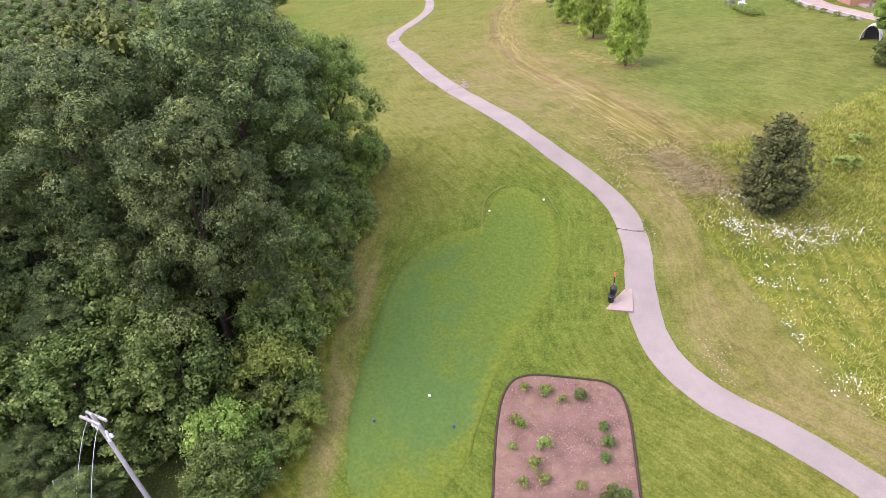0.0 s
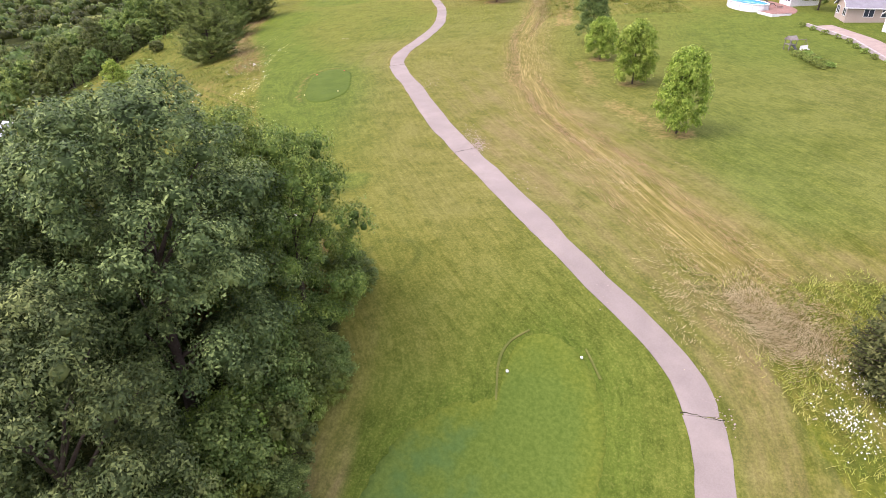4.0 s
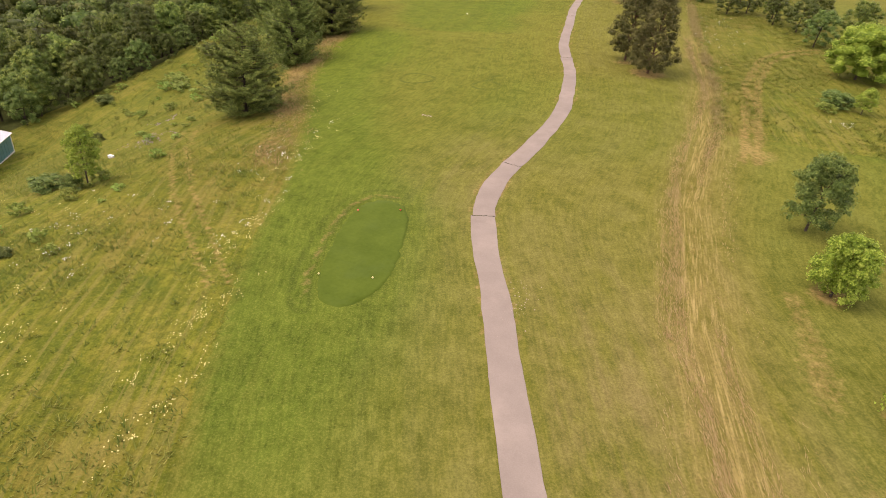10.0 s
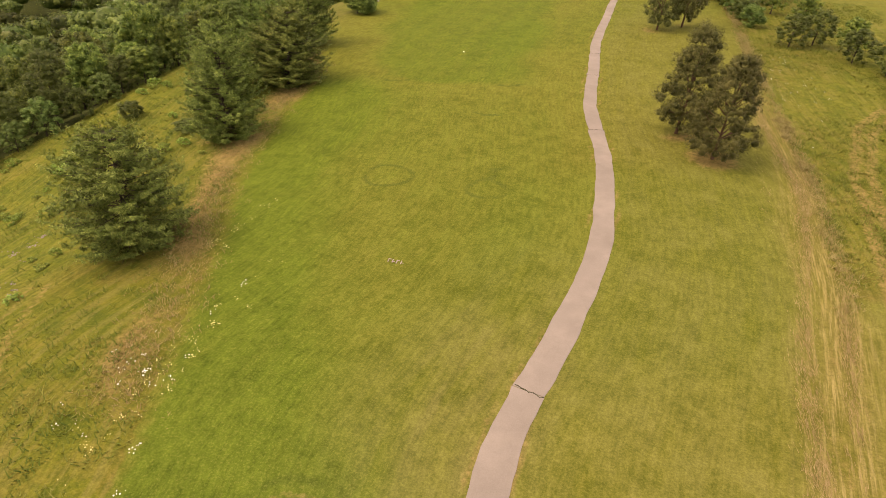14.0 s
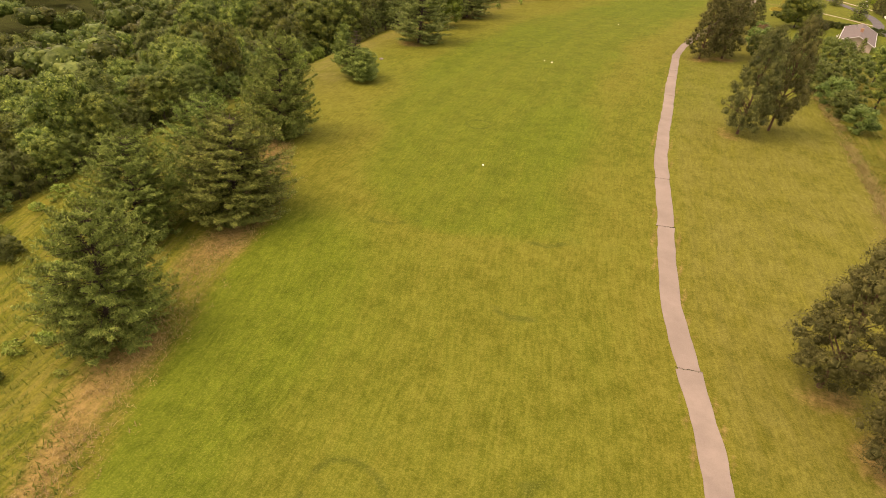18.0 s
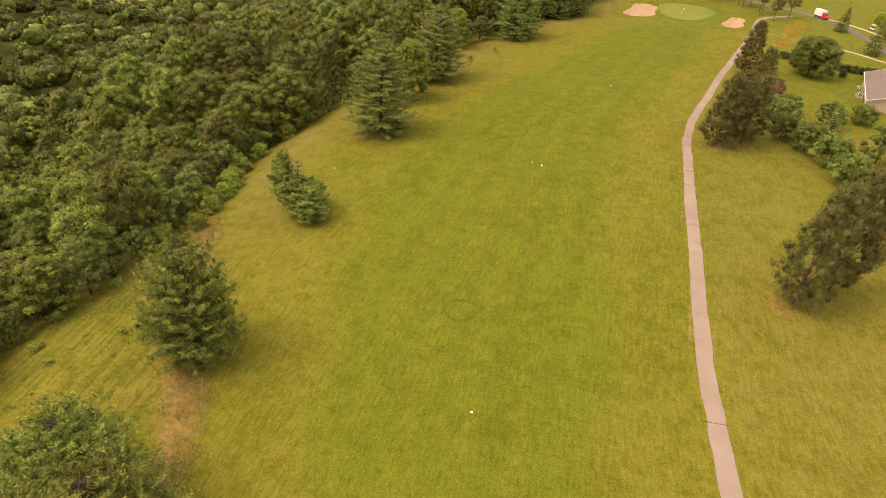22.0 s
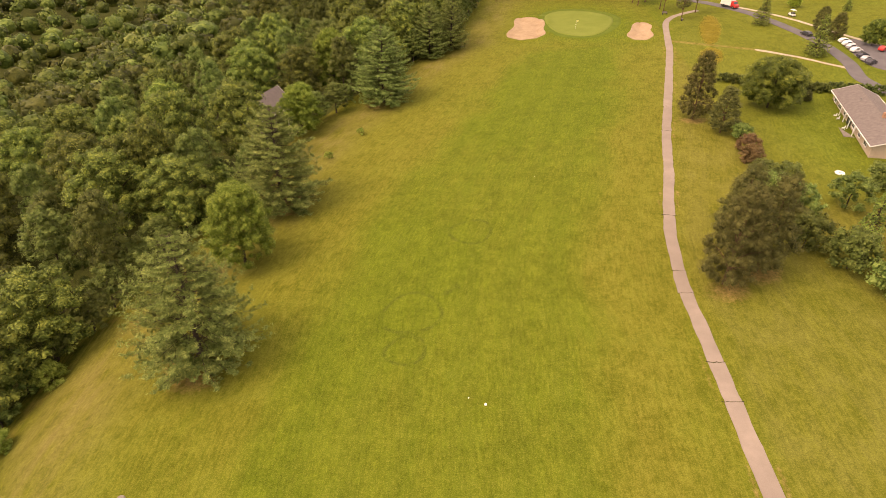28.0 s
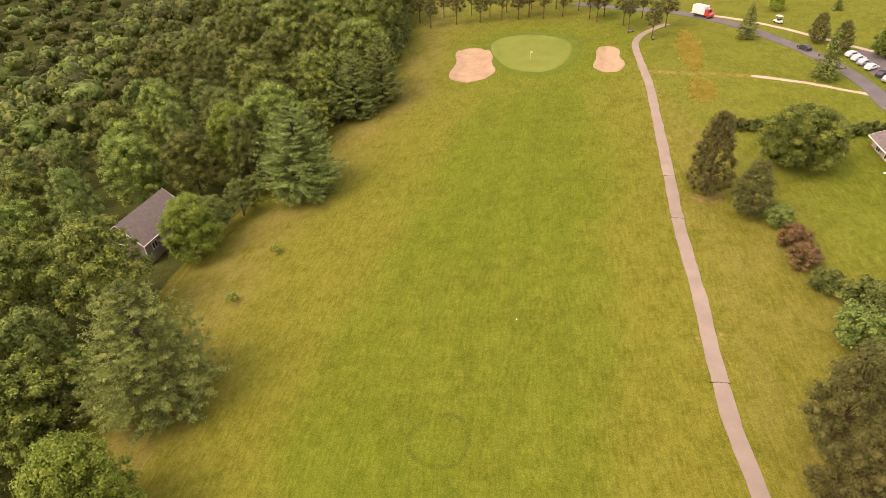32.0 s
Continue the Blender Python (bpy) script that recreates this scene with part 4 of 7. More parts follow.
def conifer(name, rng, h, r, low, mat, levels=20, per=7, sprays=22, size=0.5, aspect=0.38, bark=BARK, power=0.55, lift=0.22, ragged=0.25, leaders=()):
    """Whorls of boughs, each a fan of needle sprays with upturned tips; leaders are further stems (x, y, height, reach, lowest bough)."""
    e = new(name)
    s = Solid()
    P, N = [], []
    for ox, oy, h_, r_, low_ in ((0, 0, h, r, low), *leaders):
        if ox or oy:
            s.tube((0, 0, 0.8), (ox, oy, max(low_, 1.6)), h_ * 0.014, h_ * 0.01, 6, False)
        p_, n_ = whorls(rng, s, h_, r_, low_, levels, per, sprays, power, lift, ragged)
        P += [q + np.array([ox, oy, 0]) for q in p_]
        N += n_
    P, N = np.concatenate(P), np.concatenate(N)
    part("trunk", s, bark, e, "", True)
    part("crown", raw_mesh("crown", cards(P, N, size, aspect, rng), quads(len(P)), mat), mat, e)
    return e


def whorls(rng, s, h, r, low, levels, per, sprays, power, lift, ragged):
    s.tube((0, 0, -0.5), (0, 0, h * 0.55), h * 0.016, h * 0.009, 7, False).tube((0, 0, h * 0.55), (0.1, 0, h * 0.97), h * 0.009, 0.02, 6, False)
    P, N = [], []
    for k in range(levels):
        f = (k + 0.3) / levels
        z = low + (h * 0.97 - low) * f
        reach = r * max(0.03, (1 - f)) ** power * (0.72 + 0.28 * min(1, f * 5))
        nb = max(4, int(per * (1 - 0.4 * f)))
        for b in range(nb):
            a = b * 2 * math.pi / nb + k * 1.1 + rng.uniform(-0.35, 0.35)
            L = reach * rng.uniform(1 - ragged, 1 + ragged * 0.8)
            rise = L * (lift + 0.3 * f) + rng.normal() * 0.15
            dx, dy = math.cos(a), math.sin(a)
            s.tube((0, 0, z), (dx * L * 0.9, dy * L * 0.9, z + rise * 0.6 - 0.06 * L), 0.045, 0.012, 4, False)
            for finger in range(3):
                fa = (finger - 1) * rng.uniform(0.22, 0.4)
                fl = 1.0 if finger == 1 else rng.uniform(0.6, 0.9)
                m = max(3, int(sprays * (L / r) * fl / 3))
                puffs = max(1, m // 12)
                t = (rng.uniform(0.25, 1.0, puffs) ** 0.7 * fl)[rng.randint(0, puffs, m)] + rng.normal(size=m) * 0.025
                lean = fa * np.maximum(0, t - 0.2)
                side = np.sin(lean) * L * t + rng.normal(size=m) * 0.2
                up = rng.normal(size=m) * 0.11 + rise * t * t + (rng.uniform(-0.2, 0.2))
                q = np.stack([dx * L * t - dy * side, dy * L * t + dx * side, z + up - 0.05 * L * t], 1)
                P.append(q)
                N.append(np.stack([dx * 0.5 + rng.normal(size=m) * 0.5, dy * 0.5 + rng.normal(size=m) * 0.5, 0.75 + rng.normal(size=m) * 0.35], 1))
    return P, N


def scots_pine(name, rng, h, r, low, nl=80):
    """Open crown of rounded needle tufts on bare, reddish boughs."""
    e = new(name)
    lobes = []
    for k in range(nl):
        f = (k + 0.5) / nl
        a = k * 2.4 + rng.uniform(-0.5, 0.5)
        prof = min(1.0, 0.45 + 3.2 * f) * (1.02 - f) ** 0.5
        rr = r * prof * rng.uniform(0.3, 1.02) ** 0.6
        lobes.append((rr * math.cos(a), rr * math.sin(a), low + (h - low) * (0.02 + 0.95 * f) + rng.uniform(-0.4, 0.4), rng.uniform(0.55, 1.0)))
    part("trunk", trunk_solid(rng, h, h * 0.016, lobes, 24), PINE_BARK, e, "", True)
    part("crown", crown_mesh("crown", rng, lobes, 24, 0.28, BROWN_NEEDLE, 0.24, spread=0.7, sprig=0.3, core=0.5), BROWN_NEEDLE, e)
    return e


# protos are kept in a table and placed by copying; the first use takes the proto itself
PROTOS, USED = {}, set()


def plant(kind, x, y, scale=1.0, turn=0.0, wide=None, label="", category="tree", group="", dz=0.0):
    ob = PROTOS[kind]
    k = spread(y)
    w, h = k * (scale if wide is None else wide), k * scale
    m = spot(x, y, turn, dz)
    if kind in USED:
        c = copy_thing(ob, m @ Matrix.Diagonal((w / ob.scale[0], w / ob.scale[1], h / ob.scale[2], 1)))
    else:
        c = ob
        USED.add(kind)
        c.matrix_world = m @ Matrix.Diagonal((w, w, h, 1))
    return tagged(c, label or LABELS[kind][0], category or LABELS[kind][1], group)


LABELS = {"oak_a": ("mature oak tree with dark green leaves at the wood's edge", "tree"),
          "oak_b": ("broad oak tree with dull green crown in the wood", "tree"),
          "walnut": ("light green walnut tree with drooping leafy twigs", "tree"),
          "thicket": ("bright green leafy bush at the wood's edge", "bush"),
          "russet": ("rounded brown-red shrub in the row by the lawn", "shrub"),
          "lime": ("bright green young broadleaf tree at the wood's edge", "tree"),
          "wood_a": ("woodland tree with dense olive green crown", "tree"),
          "wood_b": ("woodland tree with uneven dark green crown", "tree"),
          "wood_c": ("tall woodland tree with yellowish green crown", "tree"),
          "wood_e": ("tall spreading oak of the wood with dense crown", "tree"),
          "shade": ("large round-headed dark green shade tree on the lawn", "tree"),
          "wood_d": ("small woodland edge tree with rounded crown", "tree"),
          "big_maple": ("full bright green maple tree", "tree"),
          "maple": ("young maple tree with bright green oval crown", "tree"),
          "blue_pine": ("blue-green pine tree with wide drooping boughs", "tree"),
          "green_pine": ("tall white pine with layered green boughs", "tree"),
          "brown_pine": ("scots pine with sparse olive brown needles", "tree"),
          "brown_pine_b": ("scots pine with open brownish crown and bare trunk", "tree"),
          "split_pine": ("small pine with three splayed leaders standing alone", "tree"),
          "spruce": ("blue spruce with dense conical crown", "tree"),
          "juniper": ("dense dark evergreen shrub with conical shape", "shrub"),
          "shrub_a": ("rounded leafy green shrub", "shrub"),
          "shrub_b": ("low spreading bush with light leaves", "shrub"),
          "hedge": ("clipped dark green hedge bush", "hedge"),
          "weeping": ("weeping willow with pale hanging twigs", "tree"),
          "slim": ("slender yellow-green sapling standing in the meadow", "tree"),
          "round_tree": ("large round-headed shade tree on the lawn", "tree"),
          "back_pine": ("pine with bare trunk behind the putting green", "tree")}

R = np.random.RandomState
PROTOS["oak_a"] = broadleaf("oak_tree", R(1), 19.0, 6.3, 2.5, 150, 50, 0.19, OAK_LEAF, flat=0.42, small=0.6, sprigs=6, aspect=0.45, core=0.36, spread=0.3)
PROTOS["oak_b"] = broadleaf("oak_tree", R(2), 14.5, 5.2, 1.5, 120, 64, 0.17, OAK_LEAF, flat=0.45, small=0.6, sprigs=6, aspect=0.45, core=0.36, spread=0.3)
PROTOS["walnut"] = broadleaf("walnut_tree", R(3), 11.5, 4.2, 0.8, 110, 56, 0.2, WALNUT_LEAF, flat=0.5, aspect=0.28, small=0.7, sprigs=7, core=0.36, spread=0.35)
PROTOS["lime"] = broadleaf("broadleaf_tree", R(4), 8.0, 3.0, 0.5, 60, 40, 0.2, NEAR_LEAF, flat=0.5, small=0.9, sprigs=5, core=0.4)
PROTOS["big_maple"] = broadleaf("maple_tree", R(24), 14.5, 5.6, 0.6, 230, 22, 0.28, MAPLE_LEAF, flat=0.5, small=0.56, sprigs=4, core=0.55, spread=0.35, dome=0.5)
PROTOS["wood_a"] = broadleaf("woodland_tree", R(5), 13.5, 5.1, 1.6, 84, 8.0, 0.34, WOOD_LEAF, flat=0.4, limbs=3, small=0.68, spread=0.3, dome=0.5, core=0.6)
PROTOS["wood_b"] = broadleaf("woodland_tree", R(6), 12.0, 4.7, 1.2, 76, 8.0, 0.33, WOOD_LEAF, flat=0.45, limbs=3, small=0.7, spread=0.3, dome=0.5, core=0.6)
PROTOS["wood_c"] = broadleaf("woodland_tree", R(7), 14.5, 4.5, 2.0, 78, 8.0, 0.33, SHRUB_LEAF, flat=0.45, limbs=3, small=0.7, spread=0.3, dome=0.5, core=0.6)
PROTOS["wood_e"] = broadleaf("woodland_tree", R(31), 20.0, 7.4, 2.5, 130, 6.5, 0.4, WOOD_LEAF, flat=0.42, limbs=4, small=0.62, spread=0.3, dome=0.48, core=0.6)
PROTOS["shade"] = broadleaf("shade_tree", R(32), 10.5, 6.4, 0.6, 130, 16, 0.28, WALNUT_LEAF, flat=0.4, core=0.6, small=0.72, spread=0.35)
PROTOS["wood_d"] = broadleaf("small_tree", R(8), 6.5, 3.0, 0.2, 56, 16, 0.28, SHRUB_LEAF, flat=0.45, limbs=4, small=0.75, core=0.6, spread=0.35)
PROTOS["maple"] = broadleaf("maple_tree", R(9), 6.5, 2.6, 0.1, 110, 44, 0.21, YOUNG_LEAF, top_pow=1.1, flat=0.5, small=0.72, sprigs=4, core=0.5, dome=0.5)
PROTOS["round_tree"] = broadleaf("shade_tree", R(10), 10.5, 6.2, 1.0, 110, 10, 0.36, YOUNG_LEAF, flat=0.4, small=0.72, spread=0.35)
PROTOS["shrub_a"] = broadleaf("shrub", R(11), 3.4, 2.2, 0.0, 34, 22, 0.24, SHRUB_LEAF, flat=0.4, trunk_r=0.06, limbs=6, core=0.6)
PROTOS["shrub_b"] = broadleaf("bush", R(12), 1.5, 1.3, 0.0, 16, 16, 0.27, LIME_LEAF, flat=0.4, trunk_r=0.03, limbs=6, core=0.5)
PROTOS["thicket"] = broadleaf("bush", R(41), 3.2, 2.2, 0.0, 60, 60, 0.17, LIME_LEAF, flat=0.4, trunk_r=0.06, limbs=6, small=0.75, sprigs=4, aspect=0.5, core=0.5)
PROTOS["russet"] = broadleaf("shrub", R(42), 3.4, 2.2, 0.0, 40, 24, 0.22, RUSSET_LEAF, flat=0.4, trunk_r=0.06, limbs=6, core=0.6)
PROTOS["hedge"] = broadleaf("hedge_bush", R(13), 2.0, 1.6, 0.0, 26, 34, 0.2, HEDGE_LEAF, flat=0.25, trunk_r=0.05, limbs=6)
PROTOS["slim"] = broadleaf("sapling", R(14), 8.0, 2.1, 1.0, 60, 34, 0.24, YOUNG_LEAF, top_pow=1.1, flat=0.7, trunk_r=0.09, core=0.3)
PROTOS["blue_pine"] = conifer("pine_tree", R(15), 13.6, 7.2, 0.1, BLUE_NEEDLE, 20, 14, 430, 0.38, 0.26, power=0.38, lift=0.3)
PROTOS["green_pine"] = conifer("white_pine", R(16), 19.5, 8.4, 0.6, GREEN_NEEDLE, 23, 12, 460, 0.42, 0.22, lift=0.2, power=0.54, ragged=0.22)
PROTOS["split_pine"] = conifer("split_pine", R(33), 6.4, 3.4, 0.9, BLUE_NEEDLE, 11, 11, 230, 0.34, 0.24, power=0.5, lift=0.35, ragged=0.25, leaders=((-3.2, 0.6, 9.4, 2.4, 1.6), (2.6, -0.6, 6.6, 2.7, 0.9), (0.6, 1.8, 5.6, 2.6, 0.9)))
PROTOS["spruce"] = conifer("spruce_tree", R(17), 7.5, 2.9, 0.2, BLUE_NEEDLE, 18, 9, 30, 0.36, 0.45, power=0.8, lift=-0.05, ragged=0.12)
PROTOS["juniper"] = conifer("evergreen_shrub", R(18), 6.6, 3.0, 0.0, JUNIPER_NEEDLE, 26, 15, 110, 0.2, 0.5, power=0.6, lift=0.6, ragged=0.1)
PROTOS["brown_pine"] = scots_pine("scots_pine", R(19), 13.5, 5.0, 0.8, 180)
PROTOS["brown_pine_b"] = scots_pine("scots_pine", R(20), 13.5, 4.6, 1.0, 160)
PROTOS["back_pine"] = scots_pine("scots_pine", R(21), 10.0, 2.9, 4.0, 34)
PROTOS["weeping"] = broadleaf("willow_tree", R(22), 9.0, 5.0, 0.8, 60, 12, 0.42, LIME_LEAF, flat=0.45, aspect=0.2)

# near wood beside the first tee
GROUP_NEAR = "trees beside the tee"
for k, x, y, s, w, t in [("oak_a", -13.6, 36.8, 1.0, 1.0, 20), ("oak_a", -20.5, 30.5, 0.95, 0.95, 140), ("oak_b", -12.8, 26.4, 1.12, 1.0, 60), ("wood_a", -23.5, 40.5, 1.25, 1.05, 200),
                         ("walnut", -12.8, 46.6, 1.2, 1.1, 90), ("oak_b", -22.8, 45.0, 0.84, 0.85, 90), ("wood_a", -30, 34, 1.2, 1.0, 250), ("oak_b", -26.5, 23, 1.05, 1.0, 10),
                         ("wood_b", -26, 13.0, 0.95, 0.9, 170), ("wood_b", -33, 45, 1.0, 0.9, 70), ("walnut", -9.4, 45.4, 1.15, 1.0, 30), ("walnut", -16.6, 48.6, 0.62, 0.8, 130),
                         ("lime", -12.8, 21.2, 1.0, 1.0, 0), ("lime", -9.9, 31.5, 0.85, 0.85, 80), ("lime", -9.6, 25.5, 0.7, 0.8, 210), ("lime", -9.8, 37.5, 0.8, 0.8, 160),
                         ("lime", -9.8, 17.2, 0.55, 0.7, 120), ("wood_d", -8.6, 28.5, 0.7, 0.6, 10), ("wood_d", -8.4, 34.6, 0.7, 0.6, 90),
                         ("lime", -8.6, 39.8, 0.6, 0.65, 170), ("blue_pine", -29.0, 55.0, 0.8, 0.75, 40), ("lime", -24.6, 51.8, 0.7, 0.8, 20), ("walnut", -18.6, 53.4, 0.72, 0.95, 220), ("walnut", -14.8, 51.6, 0.6, 0.75, 20), ("wood_d", -11.6, 50.4, 0.7, 0.85, 75), ("oak_b", -24.8, 53.6, 0.62, 0.75, 15), ("blue_pine", -31.5, 58.0, 0.72, 0.6, 140), ("walnut", -22.0, 56.2, 0.42, 0.6, 320), ("wood_d", -8.9, 21.5, 0.55, 0.6, 50), ("wood_d", -14.6, 18.4, 0.45, 0.55, 120), ("wood_d", -17.5, 50.5, 0.7, 0.8, 310),
                         ("wood_d", -21.5, 48.5, 0.85, 0.9, 200), ("shrub_a", -9.2, 18.6, 0.8, 0.8, 0), ("oak_b", -11.6, 13.0, 0.24, 0.36, 90), ("oak_b", -18.8, 17.8, 0.28, 0.42, 80), ("oak_b", -19.8, 22.8, 0.52, 0.6, 100), ("oak_b", -15.5, 16.0, 0.24, 0.36, 10),
                         ("lime", -17.8, 20.6, 0.9, 1.0, 15), ("oak_b", -23.5, 27.5, 0.7, 0.8, 65), ("lime", -18.4, 25.5, 1.0, 1.05, 115), ("oak_b", -18.0, 29.2, 0.78, 0.8, 165), ("lime", -20.6, 19.4, 0.9, 1.0, 215), ("wood_d", -14.6, 19.8, 0.8, 0.8, 265), ("lime", -14.8, 23.4, 0.95, 0.9, 315), ("wood_d", -24.3, 20.5, 1.2, 1.2, 5), ("lime", -22.8, 24.0, 0.95, 1.0, 55), ("oak_b", -28.5, 31.0, 0.8, 0.85, 105),
                         ("wood_b", -38, 36, 1.0, 1.0, 33), ("wood_a", -42, 47, 0.9, 0.9, 80), ("wood_a", -37, 26, 1, 1, 130), ("wood_b", -45, 30, 1, 1, 200), ("wood_a", -51, 40, 1, 1, 20), ("wood_b", -57, 48, 0.9, 1, 290),
                         ("wood_a", -34, 14, 1, 1, 240), ("wood_b", -44, 18, 1, 1, 100), ("wood_a", -62, 38, 1, 1, 60), ("wood_b", -70, 50, 1, 1, 150), ("wood_b", -80, 46, 1, 1, 0), ("wood_a", -92, 52, 1, 1, 270)]:
    plant(k, x, y, s, t, w, group=GROUP_NEAR)

# pines and trees along the hole
for k, x, y, s, w, t in [("blue_pine", -62.5, 134.5, 1.0, 1.06, 0), ("blue_pine", -72.5, 164.0, 1.1, 0.95, 70), ("blue_pine", -85.6, 180.6, 1.0, 0.95, 140), ("blue_pine", -76.8, 188.0, 1.02, 1.15, 200),
                         ("blue_pine", -83.4, 191.5, 1.05, 1.05, 20), ("blue_pine", -87.8, 213.5, 1.25, 0.98, 280), ("split_pine", -93.6, 248.4, 1.15, 1.35, -15),
                         ("green_pine", -95.6, 287.0, 1.1, 1.22, 0), ("green_pine", -97.0, 327.4, 1.05, 1.22, 80), ("green_pine", -86.2, 377.4, 1.0, 1.2, 160), ("green_pine", -78.0, 410.6, 0.85, 0.8, 240),
                         ("green_pine", -72.2, 417.0, 0.85, 0.8, 30)]:
    plant(k, x, y, s, t, w, group="pines along the hole")
plant("big_maple", -97.8, 309.4, 1.05, 50, 0.97, "full bright green maple beside the fairway", group="pines along the hole")
plant("big_maple", -102.5, 393.0, 1.1, 250, 1.0, "tall yellow-green maple at the wood's edge", group="trees of the wood")
plant("big_maple", -103.0, 362.0, 0.85, 150, 0.86, "leafy bright tree beside the taupe house")
for k, x, y, s, w, t in [("brown_pine", -5.3, 175.8, 1.0, 1.0, 0), ("brown_pine_b", -10.1, 183.2, 1.08, 1.06, 0), ("brown_pine", -17.0, 247.6, 1.35, 0.95, 100), ("brown_pine_b", -11.8, 252.4, 1.42, 0.95, 60),
                         ("brown_pine", -25.8, 300.6, 1.12, 0.95, 200), ("brown_pine_b", -20.6, 303.6, 1.08, 0.98, 160), ("brown_pine_b", -22.6, 309.0, 1.0, 0.9, 270), ("brown_pine", -16.8, 356.4, 1.05, 0.8, 300),
                         ("brown_pine_b", -13.2, 349.2, 0.68, 0.75, 20)]:
    plant(k, x, y, s, t, w, group="scots pines by the path")
for x, y, s, w, t in [(21.0, 77.4, 1.4, 1.02, 0), (18.6, 96.8, 1.28, 1.05, 90), (15.4, 111.2, 0.98, 0.98, 200)]:
    plant("maple", x, y, s, t, w, group="young maples in a row")
plant("lime", 14.8, 123.4, 1.05, 300, 1.0, "dense dark green oval tree in the row", group="young maples in a row")
plant("juniper", 25.4, 42.8, 1.14, 0, 1.12, category="shrub")
plant("slim", -66.0, 107.0, 1.0, 0)
plant("slim", 28.0, 168.0, 0.55, 40, 0.7, "small leafy sapling beside the farm track")
plant("shade", -0.2, 361.4, 1.0, 0)
plant("round_tree", 31.0, 190.0, 0.9, 60, 1.0, "large yellow-green tree beside the meadow")
plant("round_tree", 40.0, 198.0, 0.9, 160, 0.9, "large yellow-green tree beside the meadow")

# pines behind the green
for k, (x, y) in enumerate([(-59.5, 473), (-51.3, 472), (-44, 469.6), (-40.5, 474), (-37.4, 467.6), (-32.5, 466), (-29, 467.5), (-25.2, 463.1), (-19.6, 462.3), (-13, 456), (-11.7, 452.4), (-8.6, 456.6), (-5.8, 446.2), (-5.6, 441.7), (-2.1, 432.4), (3.9, 440),
                           (-63, 481), (-55, 482), (-46, 479), (-35, 476), (-27, 475), (-20, 471), (-14, 466), (0.5, 450)]):
    plant("back_pine", x, y, 1.0 + 0.1 * math.sin(k * 2.1), k * 47, 1.0 + 0.12 * math.sin(k * 1.3), group="pines behind the green")
for k, x, y, s, w, t in [("spruce", 18.6, 424.2, 1.15, 1.3, 0), ("spruce", 22.2, 394.8, 1.4, 1.45, 50), ("brown_pine", 31.8, 416.2, 0.5, 0.55, 20), ("brown_pine_b", 32.5, 408.0, 0.52, 0.6, 80),
                         ("shade", 39.5, 402.5, 0.62, 0.5, 10), ("maple", 34.6, 443.0, 0.7, 0.8, 0), ("maple", 46, 455, 0.8, 0.9, 90), ("round_tree", 62, 470, 0.8, 0.9, 40), ("round_tree", 74, 462, 0.8, 0.9, 80),
                         ("round_tree", 84, 478, 0.9, 0.9, 100), ("spruce", 48.5, 438, 0.6, 0.7, 100), ("round_tree", 70, 486, 0.9, 1.0, 200)]:
    plant(k, x, y, s, t, w, group="trees by the road")

# thicket beside the ranch house
for k, x, y, s, w, t in [("shrub_a", -12.5, 309, 1.7, 1.5, 0), ("shrub_a", -8.5, 304, 1.8, 1.6, 50), ("shrub_a", -5.0, 298, 1.9, 1.7, 90), ("shrub_a", -3.0, 291, 1.7, 1.6, 130), ("shrub_a", -1.5, 284, 1.9, 1.7, 170),
                         ("shrub_a", 0.5, 276, 1.6, 1.6, 210), ("shrub_a", 1.5, 268, 1.5, 1.5, 250), ("shrub_a", 3.0, 260, 1.4, 1.4, 290), ("wood_d", 5.5, 290, 1.2, 1.2, 0), ("wood_d", 4, 302, 1.3, 1.3, 70),
                         ("spruce", -4.0, 309.5, 1.25, 1.1, 0), ("wood_d", -11.0, 316, 1.0, 1.1, 140), ("shrub_a", -12.8, 322, 1.5, 1.4, 0), ("shrub_a", -9.0, 327, 1.3, 1.3, 66), ("wood_d", -2, 320, 0.95, 1.1, 200),
                         ("shrub_a", 6, 326, 1.3, 1.4, 10), ("wood_b", 12, 300, 0.75, 0.8, 20), ("wood_b", 9, 278, 0.7, 0.75, 220), ("wood_a", 17, 288, 0.7, 0.8, 90), ("wood_b", 14, 262, 0.7, 0.8, 120),
                         ("spruce", 10, 315, 1.0, 0.9, 80), ("wood_d", 15, 247, 1.1, 1.2, 10), ("wood_d", 10, 243, 1.0, 1.1, 60), ("wood_b", 21, 243, 0.6, 0.7, 40), ("wood_d", 25, 228, 1.2, 1.3, 330),
                         ("wood_b", 30, 236, 0.65, 0.75, 30), ("wood_d", 27, 214, 1.2, 1.3, 300), ("wood_d", 20.5, 235, 1.0, 1.1, 200), ("wood_a", 36, 222, 0.7, 0.8, 10), ("shrub_a", 24.5, 170, 0.75, 1.2, 0), ("shrub_b", 22.6, 166.5, 1.0, 1.4, 30),
                         ("shrub_b", 26.4, 173.0, 1.1, 1.3, 0), ("shrub_a", -10.3, 346.2, 0.9, 1.0, 10), ("russet", -10.7, 341.0, 0.9, 1.05, 50), ("russet", -11.5, 336.4, 0.9, 1.05, 100), ("shrub_a", -11.2, 331.6, 0.8, 1.0, 200)]:
    plant(k, x, y, s, t, w, category="shrub" if k in ("shrub_a", "shrub_b", "russet") else "tree", group="thicket by the lawn")
